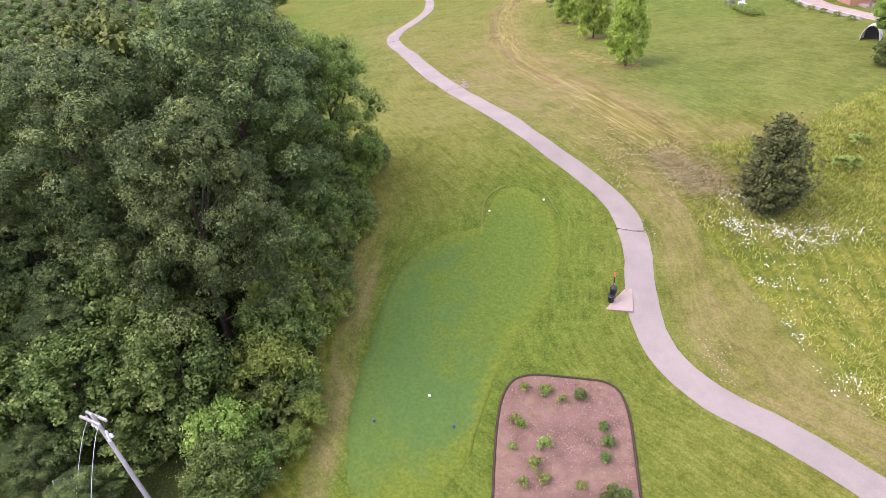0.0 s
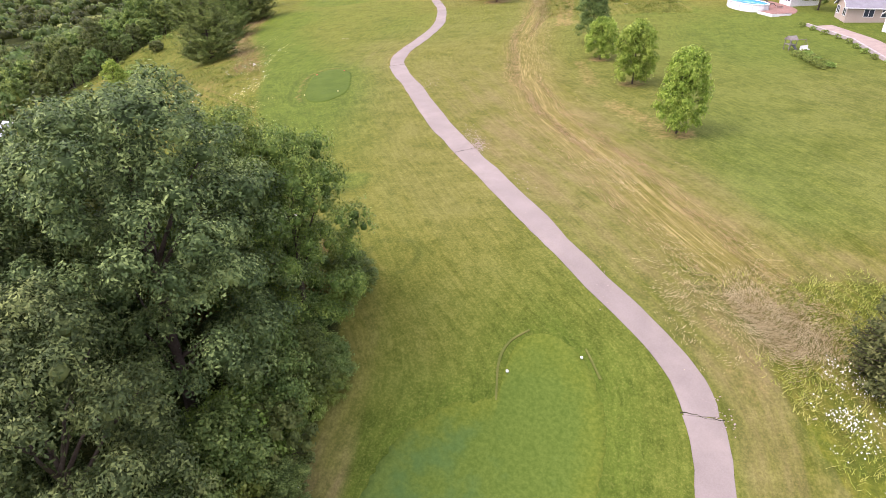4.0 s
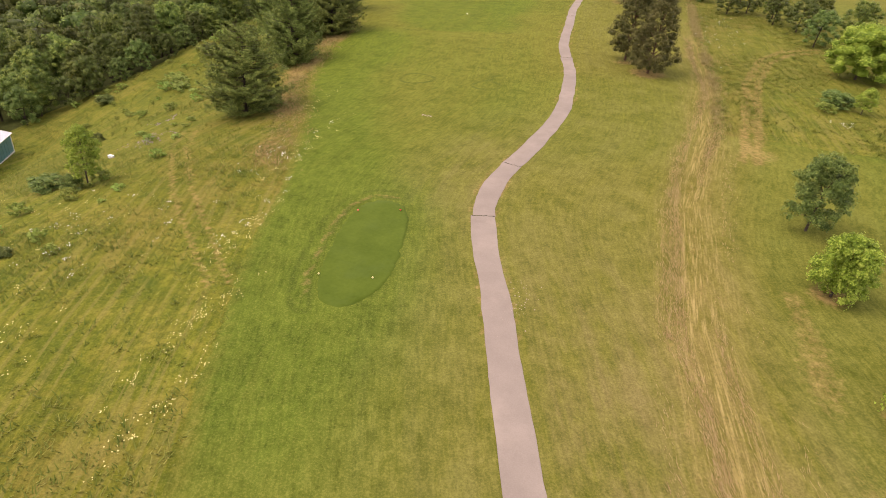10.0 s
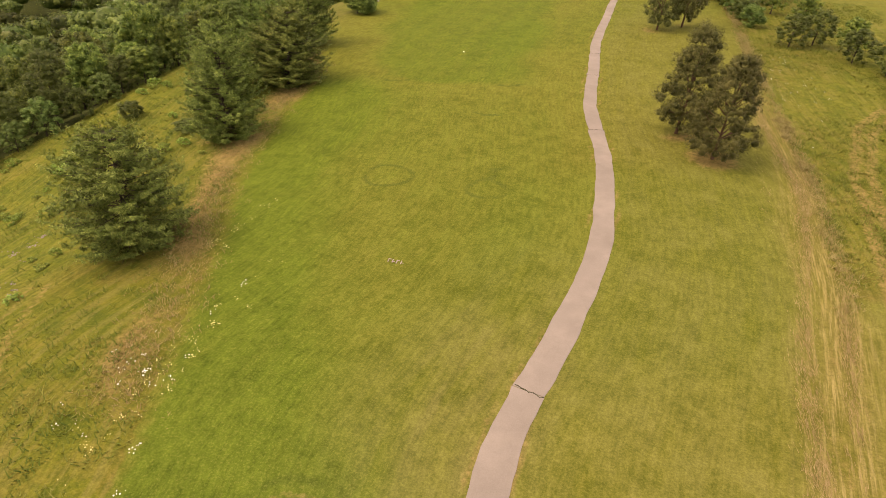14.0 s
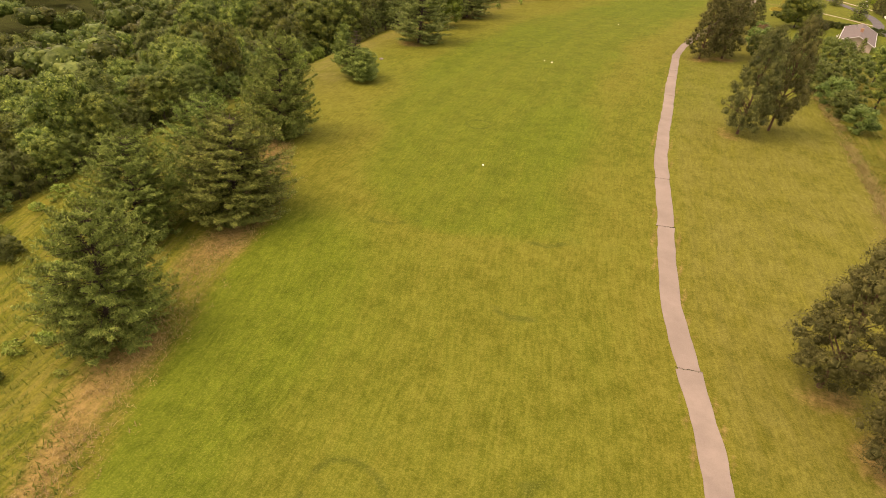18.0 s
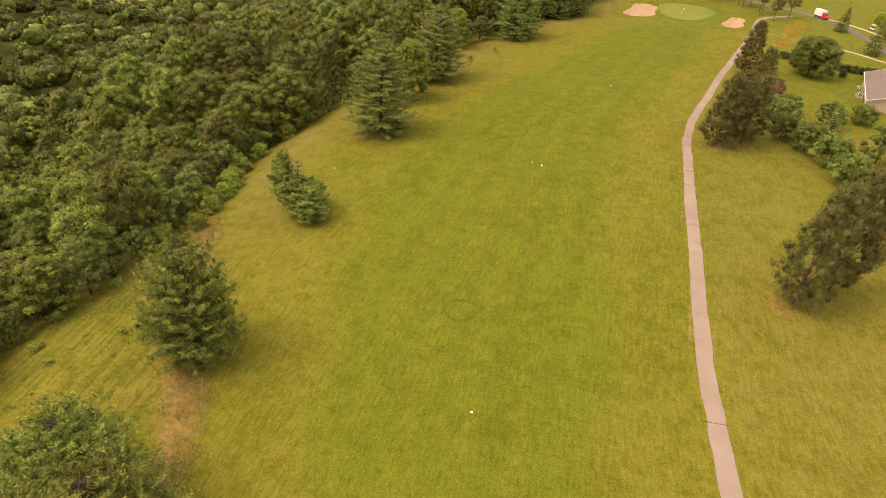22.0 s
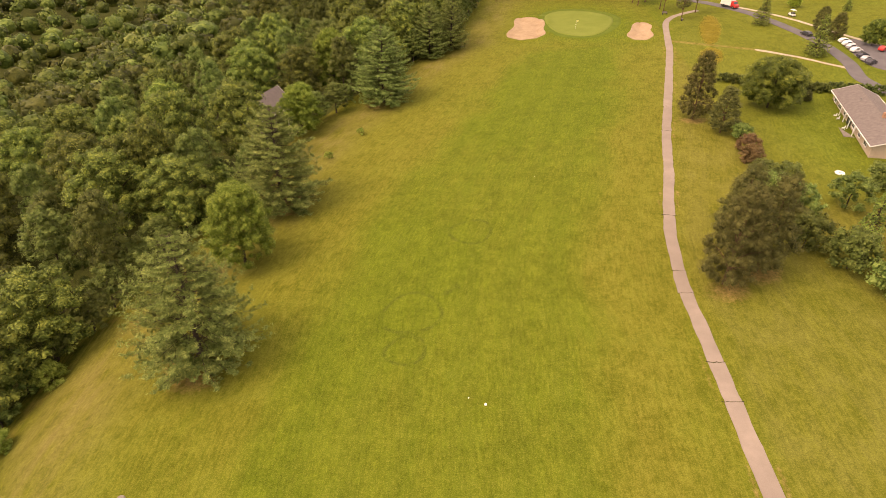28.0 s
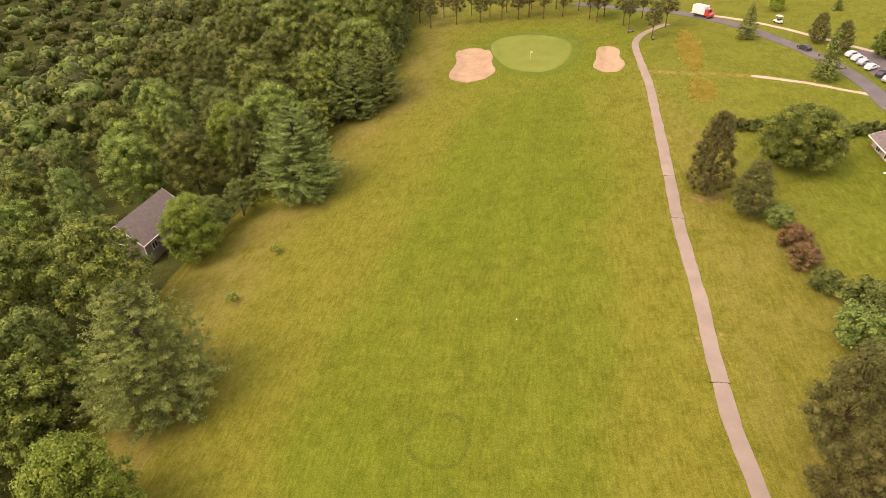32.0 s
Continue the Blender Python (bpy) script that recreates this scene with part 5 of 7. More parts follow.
for k, (x, y) in enumerate([(-4.6, 377.8), (-2.6, 377), (-0.6, 376), (1.4, 375.2), (8.8, 371.4), (11, 370.7), (13.3, 370.2), (15.6, 369.9), (17.9, 369.6), (20.2, 369.2), (22.6, 368.6), (25, 368)]):
    plant("hedge", x, y, 1.0, k * 77, 1.0, category="hedge", group="hedge behind the ranch house")
for k, (x, y, z) in enumerate([(-111.5, 252.5, 1.6), (-113.6, 256.5, 2.0), (-115.2, 260, 1.8), (-110.2, 246.5, 1.6), (-112.4, 248.6, 2.0), (-108.4, 240.4, 1.4), (-112, 236, 1.8), (-117.6, 266, 1.9), (-119.6, 276, 1.7), (-120, 288, 1.9)]):
    plant("thicket", x, y, z * 0.6, k * 67, z * 0.55, "bright green sumac bush at the wood's edge", "bush", "sumacs at the wood")
for k, (x, y, z) in enumerate([(-10.2, 19, 2.2), (-9.4, 23, 2.4), (-9.8, 27.5, 2.6), (-9.2, 30.6, 2.0), (-10.6, 34.2, 2.4), (-9.0, 36.4, 1.7), (-9.6, 41, 2.0)]):
    plant("thicket", x, y, z * 0.62, k * 97, z * 0.5, "vine-clad bright green bush beside the tee", "bush", "undergrowth at the wood")
plant("shrub_b", -88.2, 358.0, 1.15, 0, 0.75, "small dark shrub on the rough", "shrub", "lone shrubs")
plant("shrub_b", -92.8, 346.6, 1.15, 80, 0.8, "small dark shrub on the rough", "shrub", "lone shrubs")

# trees round the gardens
for k, x, y, s, w, t in [("weeping", 54.6, 75.0, 1.0, 1.0, 0), ("shrub_a", 48.2, 68.0, 0.8, 0.9, 0), ("wood_a", 72, 88, 0.85, 0.9, 0), ("wood_b", 66, 80, 0.8, 0.9, 60), ("wood_a", 76, 108, 0.9, 0.95, 120),
                         ("wood_a", 59.5, 147, 0.62, 0.65, 10), ("wood_b", 67, 142, 0.85, 0.95, 80), ("wood_a", 68, 158, 0.9, 0.95, 160), ("round_tree", 54.5, 171.5, 0.8, 0.75, 0), ("wood_a", 60, 178, 0.85, 0.9, 200),
                         ("wood_b", 68, 172, 0.9, 0.95, 20), ("wood_a", 48, 186, 0.75, 0.85, 100), ("wood_b", 74, 128, 0.9, 0.9, 300), ("wood_a", 80, 145, 1, 1, 30), ("wood_b", 56, 196, 0.9, 0.95, 70), ("wood_a", 66, 192, 0.9, 1, 10)]:
    plant(k, x, y, s, t, w, category="shrub" if k.startswith("shrub") else "tree", group="garden trees")

# the wood that climbs beside the whole hole
rw = np.random.RandomState(77)
placed = []
yy = 62.0
while yy < 500:
    xe = float(along(WOODS, yy))
    big = float(np.interp(yy, [270, 310], [1.0, 1.5]))
    for depth in np.arange(6.5, 50 if yy < 280 else 82, 8.4 * big):
        x = xe - depth - rw.uniform(-2.0, 2.0)
        y = yy + rw.uniform(-3.0, 3.0)
        if math.hypot(x + 113, y - 368) < 11.5 or math.hypot(x + 106, y - 356) < 9.5 or (-127 < x < -90 and 98 < y < 142):
            continue
        placed.append((x, y, depth))
    yy += 8.6 * big
yy = 62.0
while yy < 500:
    x = float(along(WOODS, yy)) - rw.uniform(0.8, 4.2)
    if math.hypot(x + 113, yy - 368) > 11.5 and math.hypot(x + 106, yy - 356) > 9.5 and not (-127 < x < -90 and 98 < yy < 142):
        placed.append((x, yy, 2.0))
    yy += rw.uniform(4.2, 6.4)
for x, y, d in placed:
    q = rw.uniform()
    if d < 4:
        k, s = ("wood_d", rw.uniform(0.75, 1.35)) if q < 0.55 else ("wood_b", rw.uniform(0.6, 0.95)) if q < 0.8 else ("wood_c", rw.uniform(0.5, 0.75))
    else:
        k = "wood_a" if q < 0.4 else "wood_b" if q < 0.75 else "wood_c"
        s = rw.uniform(0.7, 1.25)
        if y > 285:
            k, s = "wood_e" if q < 0.7 else "wood_c", rw.uniform(0.75, 1.1) * (1 if q < 0.7 else 1.3)
    plant(k, x, y, s, rw.uniform(0, 360), (0.5 * s + 0.5) * rw.uniform(0.88, 1.05), group="trees of the wood")


def far_wood():
    """Crowns too many to count, on the slopes across the valley."""
    r = np.random.RandomState(5)
    P, N, S, T, lobes, tones = [], [], [], [], [], []
    y = 70.0
    while y < 1000:
        step = 11.2 + max(0, y - 480) * 0.014
        x0 = float(along(WOODS, y)) - (52 if y < 285 else 84) if y < 480 else -66 - (y - 480) * 0.1
        x = x0
        while x > -950:
            g = step + max(0, (x0 - x) - 100) * 0.03
            px, py = x + r.uniform(-3, 3), y + r.uniform(-3, 3)
            if math.hypot((px + 372) / 24, (py - 505) / 44) < 1 or math.hypot(px + 330, py - 366) < 13:
                x -= g
                continue
            cr = r.uniform(4.2, 7.4) * (0.75 + 0.25 * g / 11.2)
            ch = r.uniform(8, 17)
            cz = gz(px, py) + ch - cr * 0.75
            near = x0 - x < 130 and y < 540
            m = 8 if near else 3
            a = r.uniform(0, 6.28) + np.arange(m) * 2.4
            rr = cr * r.uniform(0.45, 0.9, m)
            rr[0] = 0
            size = cr * r.uniform(0.24, 0.36, m)
            size[0] = cr * 0.92
            lob = np.stack([px + rr * np.cos(a), py + rr * np.sin(a), cz + 0.72 * np.sqrt(np.maximum(0, cr * cr - rr * rr)) - 0.3 * cr, size], 1)
            lob[0, 2] = cz
            lobes.append(lob)
            tones.append(np.full(m, r.uniform()))
            k = 230 if near else 42
            d = r.normal(size=(k, 3))
            d /= np.linalg.norm(d, axis=1, keepdims=True)
            d[:, 2] = np.abs(d[:, 2]) - 0.2
            pick = lob[r.choice(m, k, p=size ** 2 / (size ** 2).sum())]
            P.append(pick[:, :3] + d * pick[:, 3:] * r.uniform(0.8, 1.12, (k, 1)) * (1 + 0.12 * np.sin(d[:, :1] * 7 + px) * np.cos(d[:, 1:2] * 6 + py)))
            N.append(d + r.normal(size=(k, 3)) * 0.4)
            S.append(np.full(k, 0.9 if near else 1.75))
            T.append(np.full(k, tones[-1][0]))
            x -= g
        y += step
    P, N, S, T = np.concatenate(P), np.concatenate(N), np.concatenate(S), np.concatenate(T)
    cv, cf = leaf_core(r, np.concatenate(lobes), 0.8, 5)
    V, F = cards(P, N, S, 0.75, r), quads(len(P))
    me = raw_mesh("far_woodland", np.concatenate([V, cv]), np.concatenate([F, cf + len(V)]), FAR_LEAF)
    at = me.attributes.new("tone", "FLOAT", "POINT")
    at.data.foreach_set("value", np.concatenate([np.repeat(T, 4), np.repeat(np.concatenate(tones), 25)]).astype(np.float32))
    ob = new("far_woodland", me)
    tagged(ob, "dense far deciduous woodland canopy across the valley", "woodland", kind="stuff")


far_wood()


# ---- ribbons and pads laid on the land ----
def smooth_line(pts, step=1.0):
    """Even points along a line given as (x, y), rounded off."""
    a = np.array(pts, float)
    d = np.concatenate([[0], np.cumsum(np.hypot(*np.diff(a, axis=0).T))])
    s = np.arange(0, d[-1], step)
    x, y = np.interp(s, d, a[:, 0]), np.interp(s, d, a[:, 1])
    for _ in range(int(6 / step)):
        x[1:-1] = (x[:-2] + 2 * x[1:-1] + x[2:]) / 4
        y[1:-1] = (y[:-2] + 2 * y[1:-1] + y[2:]) / 4
    return np.stack([x, y], 1)


def ribbon(line, width, lift, thick, mat, rough_edge=0.0, seed=1, name="slab", across=4):
    r = np.random.RandomState(seed)
    t = np.gradient(line, axis=0)
    t /= np.linalg.norm(t, axis=1, keepdims=True)
    nrm = np.stack([t[:, 1], -t[:, 0]], 1)
    n = len(line)
    wob = r.uniform(-1, 1, (2, n))
    wob[:, 1:-1] = (wob[:, :-2] + wob[:, 1:-1] + wob[:, 2:]) / 3
    V = []
    for j in range(across + 1):
        f = j / across * 2 - 1
        e = (np.asarray(width) / 2) * f + (rough_edge * wob[0] if j == 0 else rough_edge * wob[1] if j == across else 0)
        p = line + nrm * np.asarray(e).reshape(-1, 1)
        V.append(np.stack([*laid(p[:, 0], p[:, 1]), relief(p[:, 0], p[:, 1]) + lift + 0.006 * (1 - f * f)], 1))
    top = np.stack(V, 1)
    low = top.copy()
    low[:, :, 2] -= thick
    allv = np.concatenate([top.reshape(-1, 3), low.reshape(-1, 3)])
    k, o = across + 1, n * (across + 1)
    F = []
    for i in range(n - 1):
        for j in range(across):
            F.append((i * k + j, i * k + j + 1, (i + 1) * k + j + 1, (i + 1) * k + j))
        F.append((o + i * k, i * k, (i + 1) * k, o + (i + 1) * k))
        F.append((i * k + across, o + i * k + across, o + (i + 1) * k + across, (i + 1) * k + across))
    for i in (0, n - 1):
        for j in range(across):
            F.append((i * k + j, i * k + j + 1, o + i * k + j + 1, o + i * k + j))
    me = raw_mesh(name, allv, np.array(F), mat, False)
    me.shade_flat()
    return me


def rounded(outline, times=3):
    a = np.array(outline, float)
    for _ in range(times):
        b = np.roll(a, -1, 0)
        a = np.stack([a * 0.75 + b * 0.25, a * 0.25 + b * 0.75], 1).reshape(-1, 2)
    return a


def pad(name, outline, lift, mat, grow=0.0, rings=14, skirt=0.25, ragged=0.0):
    a = rounded(outline)
    c = a.mean(0)
    if grow:
        d = a - c
        a = c + d * (1 + grow / np.linalg.norm(d, axis=1, keepdims=True))
    if ragged:
        d = np.concatenate([[0], np.cumsum(np.hypot(*np.diff(np.vstack([a, a[:1]]), axis=0).T))])
        s = np.arange(0, d[-1], 0.35)
        loop = np.vstack([a, a[:1]])
        a = np.stack([np.interp(s, d, loop[:, 0]), np.interp(s, d, loop[:, 1])], 1)
        out = a - c
        a = a + out / np.linalg.norm(out, axis=1, keepdims=True) * np.random.RandomState(len(s)).normal(size=(len(s), 1)) * ragged
    n = len(a)
    V = []
    for k in range(1, rings + 1):
        p = c + (a - c) * (k / rings)
        V.append(np.stack([*laid(p[:, 0], p[:, 1]), relief(p[:, 0], p[:, 1]) + lift], 1))
    low = V[-1].copy()
    d = a - c
    low[:, :2] += d / np.linalg.norm(d, axis=1, keepdims=True) * 0.12
    low[:, 2] -= skirt
    V.append(low)
    verts = np.concatenate([np.array([[*laid(c[0], c[1]), float(relief(c[0], c[1])) + lift]])] + V)
    F = []
    for j in range(n):
        q = (j + 1) % n
        F.append((0, 1 + j, 1 + q, 1 + q))
        for k in range(rings):
            F.append((1 + k * n + j, 1 + (k + 1) * n + j, 1 + (k + 1) * n + q, 1 + k * n + q))
    me = bpy.data.meshes.new(name)
    me.from_pydata([tuple(v) for v in verts], [], [f[:3] if f[2] == f[3] else f for f in F])
    me.materials.append(mat)
    me.shade_smooth()
    me.update()
    at = me.attributes.new("rim", "FLOAT", "POINT")
    at.data.foreach_set("value", np.concatenate([[0.0], np.repeat(np.minimum(np.arange(1, rings + 2) / rings, 1.0), n)]).astype(np.float32))
    return me


# ---- cart path ----
path_line = smooth_line([(x, y) for y, x in PATH_PTS + PATH_END])
cart_path = tagged(new("cart_path"), "worn pinkish asphalt cart path with cracks", "path", kind="structure")
CUTS = [40.2, 73.5, 113.4, 127.0, 180.5, 206.4, 222.0, 264.5, 279.6, 285.3, 298.5, 303.5, 319.0, 351.0, 364.0]
ys = path_line[:, 1]
bounds = [0] + [int(np.argmin(np.abs(ys - c))) for c in CUTS] + [len(ys) - 1]
for k, (a, b) in enumerate(zip(bounds, bounds[1:])):
    seg = path_line[a:b + 1].copy()
    if k:
        seg[0] += (seg[1] - seg[0]) * 0.03
    if k < len(bounds) - 2:
        seg[-1] += (seg[-2] - seg[-1]) * 0.03
    part("slab", ribbon(seg, np.interp(seg[:, 1], [30, 60, 80, 130, 180, 230, 290, 340], [2.0, 2.1, 2.6, 2.5, 2.1, 2.05, 1.85, 1.8]), 0.03, 0.3, ASPHALT_PINK, 0.15, k + 1), ASPHALT_PINK, cart_path)
rc = np.random.RandomState(9)
for c in bounds[1:-1]:
    x, y = path_line[c]
    tx, ty = path_line[min(c + 1, len(ys) - 1)] - path_line[c - 1]
    ang = math.atan2(ty, tx) + math.pi / 2 + rc.uniform(-0.12, 0.12)
    pts = [(x + math.cos(ang) * w + rc.uniform(-0.06, 0.06) * tx, y + math.sin(ang) * w + rc.uniform(-0.06, 0.06) * ty) for w in np.linspace(-1.2, 1.2, 9)]
    part("crack", ribbon(np.array(pts), rc.choice([0.03, 0.045, 0.08]), 0.04, 0.1, CRACK_WEED, 0.05, c, "crack", 1), CRACK_WEED, cart_path, "dark weedy crack")
# gravel crumbs where the edge has broken away
rg = np.random.RandomState(31)
pv = []
for cx, cy, n, sp in [(-0.3, 74.6, 420, 0.75), (10.5, 51, 20, 0.9), (4.9, 63.5, 36, 1.2), (14.9, 40.0, 40, 0.6), (-1.7, 77.5, 80, 0.9), (15.6, 26.0, 60, 0.8), (-10.3, 99, 60, 1.2)]:
    for _ in range(n):
        x, y = cx + rg.normal() * sp * 0.6, cy + rg.normal() * sp * 1.6
        pv.append((*laid(x, y), gz(x, y) + 0.04))
pv = np.array(pv)
nn = np.tile([0.0, 0, 1], (len(pv), 1)) + rg.normal(size=(len(pv), 3)) * 0.3
tagged(new("broken_asphalt_crumbs", raw_mesh("broken_asphalt_crumbs", cards(pv, nn, 0.13, 0.8, rg), quads(len(pv)), CONCRETE)), "pale crumbs of broken asphalt beside the path", "rubble", kind="stuff")

# ---- tees, green, bunkers ----
for nm, outline, lab in (("tee_front", TEE_FRONT, "long green mown tee box"), ("tee_back", TEE_BACK, "dark green oval tee box with worn fringe")):
    t = tagged(new(nm), lab, "tee", kind="structure")
    part("turf", pad("turf", outline, 0.07, TEE_TURF if nm == "tee_front" else PAD_TURF, 0, 14, 0.1, 0.1), PAD_TURF, t)
    if nm == "tee_front":
        for cut in ([(2.3, 40.4), (2.4, 43.0), (2.7, 45.2), (3.6, 46.5), (4.8, 47.2)], [(8.0, 45.4), (8.3, 44.2), (8.5, 42.6)]):
            part("cut_line", ribbon(smooth_line(cut, 0.4), 0.13, 0.075, 0.1, TEE_FRINGE, 0.03, 3, "cut_line", 1), TEE_FRINGE, t, "pale trimmed edge of the turf")
g = tagged(new("putting_green"), "pale smooth putting green", "putting green", kind="structure")
part("collar", pad("collar", GREEN_PLAN, 0.03, COLLAR_TURF, 2.4, 14, 0.1, 0.12), COLLAR_TURF, g, "darker mown collar")
part("turf", pad("turf", GREEN_PLAN, 0.07, GREEN_TURF), GREEN_TURF, g)
for outline in (BUNKER_L, BUNKER_R):
    b = tagged(new("sand_bunker"), "sand bunker with raked tan sand beside the green", "bunker", "bunkers by the green")
    part("sand", pad("sand", outline, 0.06, SAND, 0, 16), SAND, b)
flag = thing("flagstick", spot(-34.4, 428.5), "white flagstick with small flag in the green", "flagstick")
part("pole", Solid().tube((0, 0, 0), (0, 0, 2.6), 0.03, 0.02, 6), WHITE, flag)
part("flag", Solid().add([(0.02, 0, 2.55), (0.62, 0.05, 2.5), (0.6, 0.06, 2.1), (0.02, 0, 2.1), (0.02, 0.02, 2.55), (0.62, 0.07, 2.5), (0.6, 0.08, 2.1), (0.02, 0.02, 2.1)], [(0, 1, 2, 3), (7, 6, 5, 4), (0, 4, 5, 1), (3, 2, 6, 7), (1, 5, 6, 2)]), YELLOW_PETAL, flag)


def marker(x, y, mat, label, r=0.1, lift=0.1):
    e = thing("tee_marker", spot(x, y, 0, lift), label, "marker", "markers on the turf")
    part("ball", Solid().lathe([(r * 0.4, 0), (r * 0.9, r * 0.5), (r, r), (r * 0.8, r * 1.6), (r * 0.3, r * 1.95)], 10), mat, e, "", True)
    part("spike", Solid().tube((0, 0, -0.12), (0, 0, 0.02), 0.012, 0.012, 5), STEEL, e)


for x, y in ((7.6, 44.4), (3.0, 42.8)):
    marker(x, y, BALL_WHITE, "white ball tee marker on the tee")
for x, y in ((-3.7, 21.9), (0.5, 21.6), (-0.9, 23.6)):
    marker(x, y, SIGN_BLUE if x != -0.9 else BALL_WHITE, "blue ball tee marker on the tee" if x != -0.9 else "white ball tee marker on the tee")
for x, y in ((-28.2, 97.0), (-23.4, 98.2)):
    marker(x, y, YELLOW_PETAL, "yellow ball tee marker on the tee")
for x, y in ((-30.3, 109.0), (-26.1, 110.7)):
    marker(x, y, BALL_RED, "red ball tee marker on the tee")
for x, y, r in ((-52.5, 214.6, 0.15), (-57.7, 279.0, 0.17), (-59.7, 280.0, 0.09), (-50.3, 333.0, 0.09)):
    marker(x, y, BALL_WHITE, "white distance marker set in the fairway", r, -r * 0.9)
# faded sprayed letters on the turf
ls = thing("sprayed_turf_marks", spot(-33.7, 139.2, 8), "pale sprayed marks in a row on the turf", "ground marking")
for k in range(6):
    s = Solid()
    x0 = -1.2 + k * 0.42
    s.box(x0, -0.3, 0.02, x0 + 0.1, 0.3, 0.035).box(x0 + 0.1, 0.18 - 0.3 * (k % 2), 0.02, x0 + 0.3, 0.28 - 0.3 * (k % 2), 0.035)
    part("bar", s, CONCRETE, ls)
st = thing("tree_stump", spot(-96.2, 266.6), "grey low tree stump on the rough", "stump")
part("wood", Solid().lathe([(0.55, -0.2), (0.5, 0.1), (0.42, 0.25), (0.3, 0.27)], 12), GREY_WOOD, st)

# ---- flower bed in front of the tee ----
bed = tagged(new("flower_bed"), "mulched flower bed with sparse plants and dark edging", "flower bed")
part("mulch", pad("mulch", BED_PLAN, 0.1, MULCH, 0, 18), MULCH, bed)
ol = rounded(BED_PLAN)
ed = Solid()
for p, q in zip(ol, np.roll(ol, -1, 0)):
    ed.tube((*laid(*p), gz(*p) + 0.1), (*laid(*q), gz(*q) + 0.1), 0.085, 0.085, 6, False)
part("edging", ed, EDGING, bed, "dark brown edging")
rb = np.random.RandomState(4)
bx, by = rb.uniform(2.3, 9.8, 6000), rb.uniform(13.2, 25.3, 6000)
ok = inside([tuple(p) for p in ol], bx, by) > 0.12
bx, by = bx[ok], by[ok]
P = np.stack([*laid(bx, by), ground_z(bx, by) + 0.12 + rb.uniform(0, 0.03, len(bx))], 1)
N = np.tile([0.0, 0, 1], (len(bx), 1)) + rb.normal(size=(len(bx), 3)) * 0.25
tagged(new("mulch_chips", raw_mesh("mulch_chips", cards(P, N, 0.13, 0.5, rb), quads(len(P)), CHIP)), "reddish bark chips spread over the bed", "mulch", kind="stuff")
for k, (x, y, s) in enumerate([(3.7, 21.9, 0.4), (4.0, 21.7, 0.34), (5.1, 20.5, 0.45), (4.5, 19.4, 0.4), (3.5, 20.4, 0.26), (4.9, 18.6, 0.36), (3.9, 18.4, 0.34), (5.6, 24.1, 0.3), (6.3, 23.4, 0.3), (4.3, 24.2, 0.32), (6.6, 18.3, 0.3), (5.4, 23.9, 0.42)]):
    plant("shrub_b", x, y, s, k * 60, s * 0.85, "low bright green perennial in the mulch bed", "plant", "plants in the flower bed", 0.08)
for k, (x, y, s) in enumerate([(7.3, 23.6, 0.2), (8.2, 21.6, 0.17), (8.3, 20.7, 0.2), (8.0, 19.8, 0.16), (8.0, 18.0, 0.2), (7.6, 17.5, 0.2), (8.6, 17.9, 0.17)]):
    plant("shrub_a", x, y, s, k * 60, s * 0.9, "grey-green clump of leaves in the mulch bed", "plant", "plants in the flower bed", 0.08)

rq = np.random.RandomState(61)
bx, by = rq.uniform(2.8, 9.2, 60), rq.uniform(14, 24.6, 60)
tufts_later = (bx, by)

# ---- ball washer by the path ----
ws = thing("ball_washer_stand", spot(10.9, 32.1, -6, -0.02) @ pose(0, 0, 0, 15, 0, 0) @ Matrix.Scale(1.14, 4), "black ball washer post and bin on a concrete pad", "ball washer")
part("pad", Solid().box(-1.0, -1.05, -0.35, 1.1, 1.0, 0.02), CONCRETE, ws, "pale concrete pad")
part("post", Solid().tube((-0.25, -0.45, 0.05), (-0.2, 0.35, 1.75), 0.05, 0.045, 8), DARK, ws)
part("washer", Solid().lathe([(0.16, 0.62), (0.24, 0.7), (0.24, 1.1), (0.15, 1.2), (0.05, 1.24)], 10, (-0.22, -0.05, 0)), DARK, ws)
part("handle", Solid().tube((-0.22, -0.05, 1.24), (-0.22, -0.05, 1.42), 0.02, 0.02, 6).lathe([(0.03, 1.42), (0.05, 1.45), (0.03, 1.49)], 8, (-0.22, -0.05, 0)), STEEL, ws)
part("tip", Solid().tube((-0.2, 0.35, 1.75), (-0.185, 0.46, 1.98), 0.055, 0.05, 8), BALL_RED, ws, "red post tip")
part("bin", Solid().lathe([(0.2, 0.07), (0.24, 0.6), (0.26, 0.62), (0.22, 0.64)], 12, (-0.32, -0.3, 0)), DARK, ws)

# ---- utility pole at the edge of the wood ----
pole_m = spot(-12.8, 16.7, -28, -0.75) @ pose(0, 0, 0, 5, -14.0, 0) @ Matrix.Scale(1.14, 4)
up = thing("utility_pole", pole_m, "weathered timber utility pole with crossarms and insulators", "utility pole")
part("shaft", Solid().tube((0, 0, 0), (0, 0, 7.3), 0.14, 0.085, 10), POLE_GREY, up)
for k, dy in enumerate((0.16, -0.16)):
    part("crossarm", Solid().box(-1.35, dy - 0.05, 6.9, 0.95, dy + 0.05, 7.02), POLE_GREY, up)
part("brace", Solid().tube((-0.6, 0.1, 6.9), (0, 0.1, 6.2), 0.025, 0.025, 5).tube((0.6, 0.1, 6.9), (0, 0.1, 6.2), 0.025, 0.025, 5), STEEL, up)
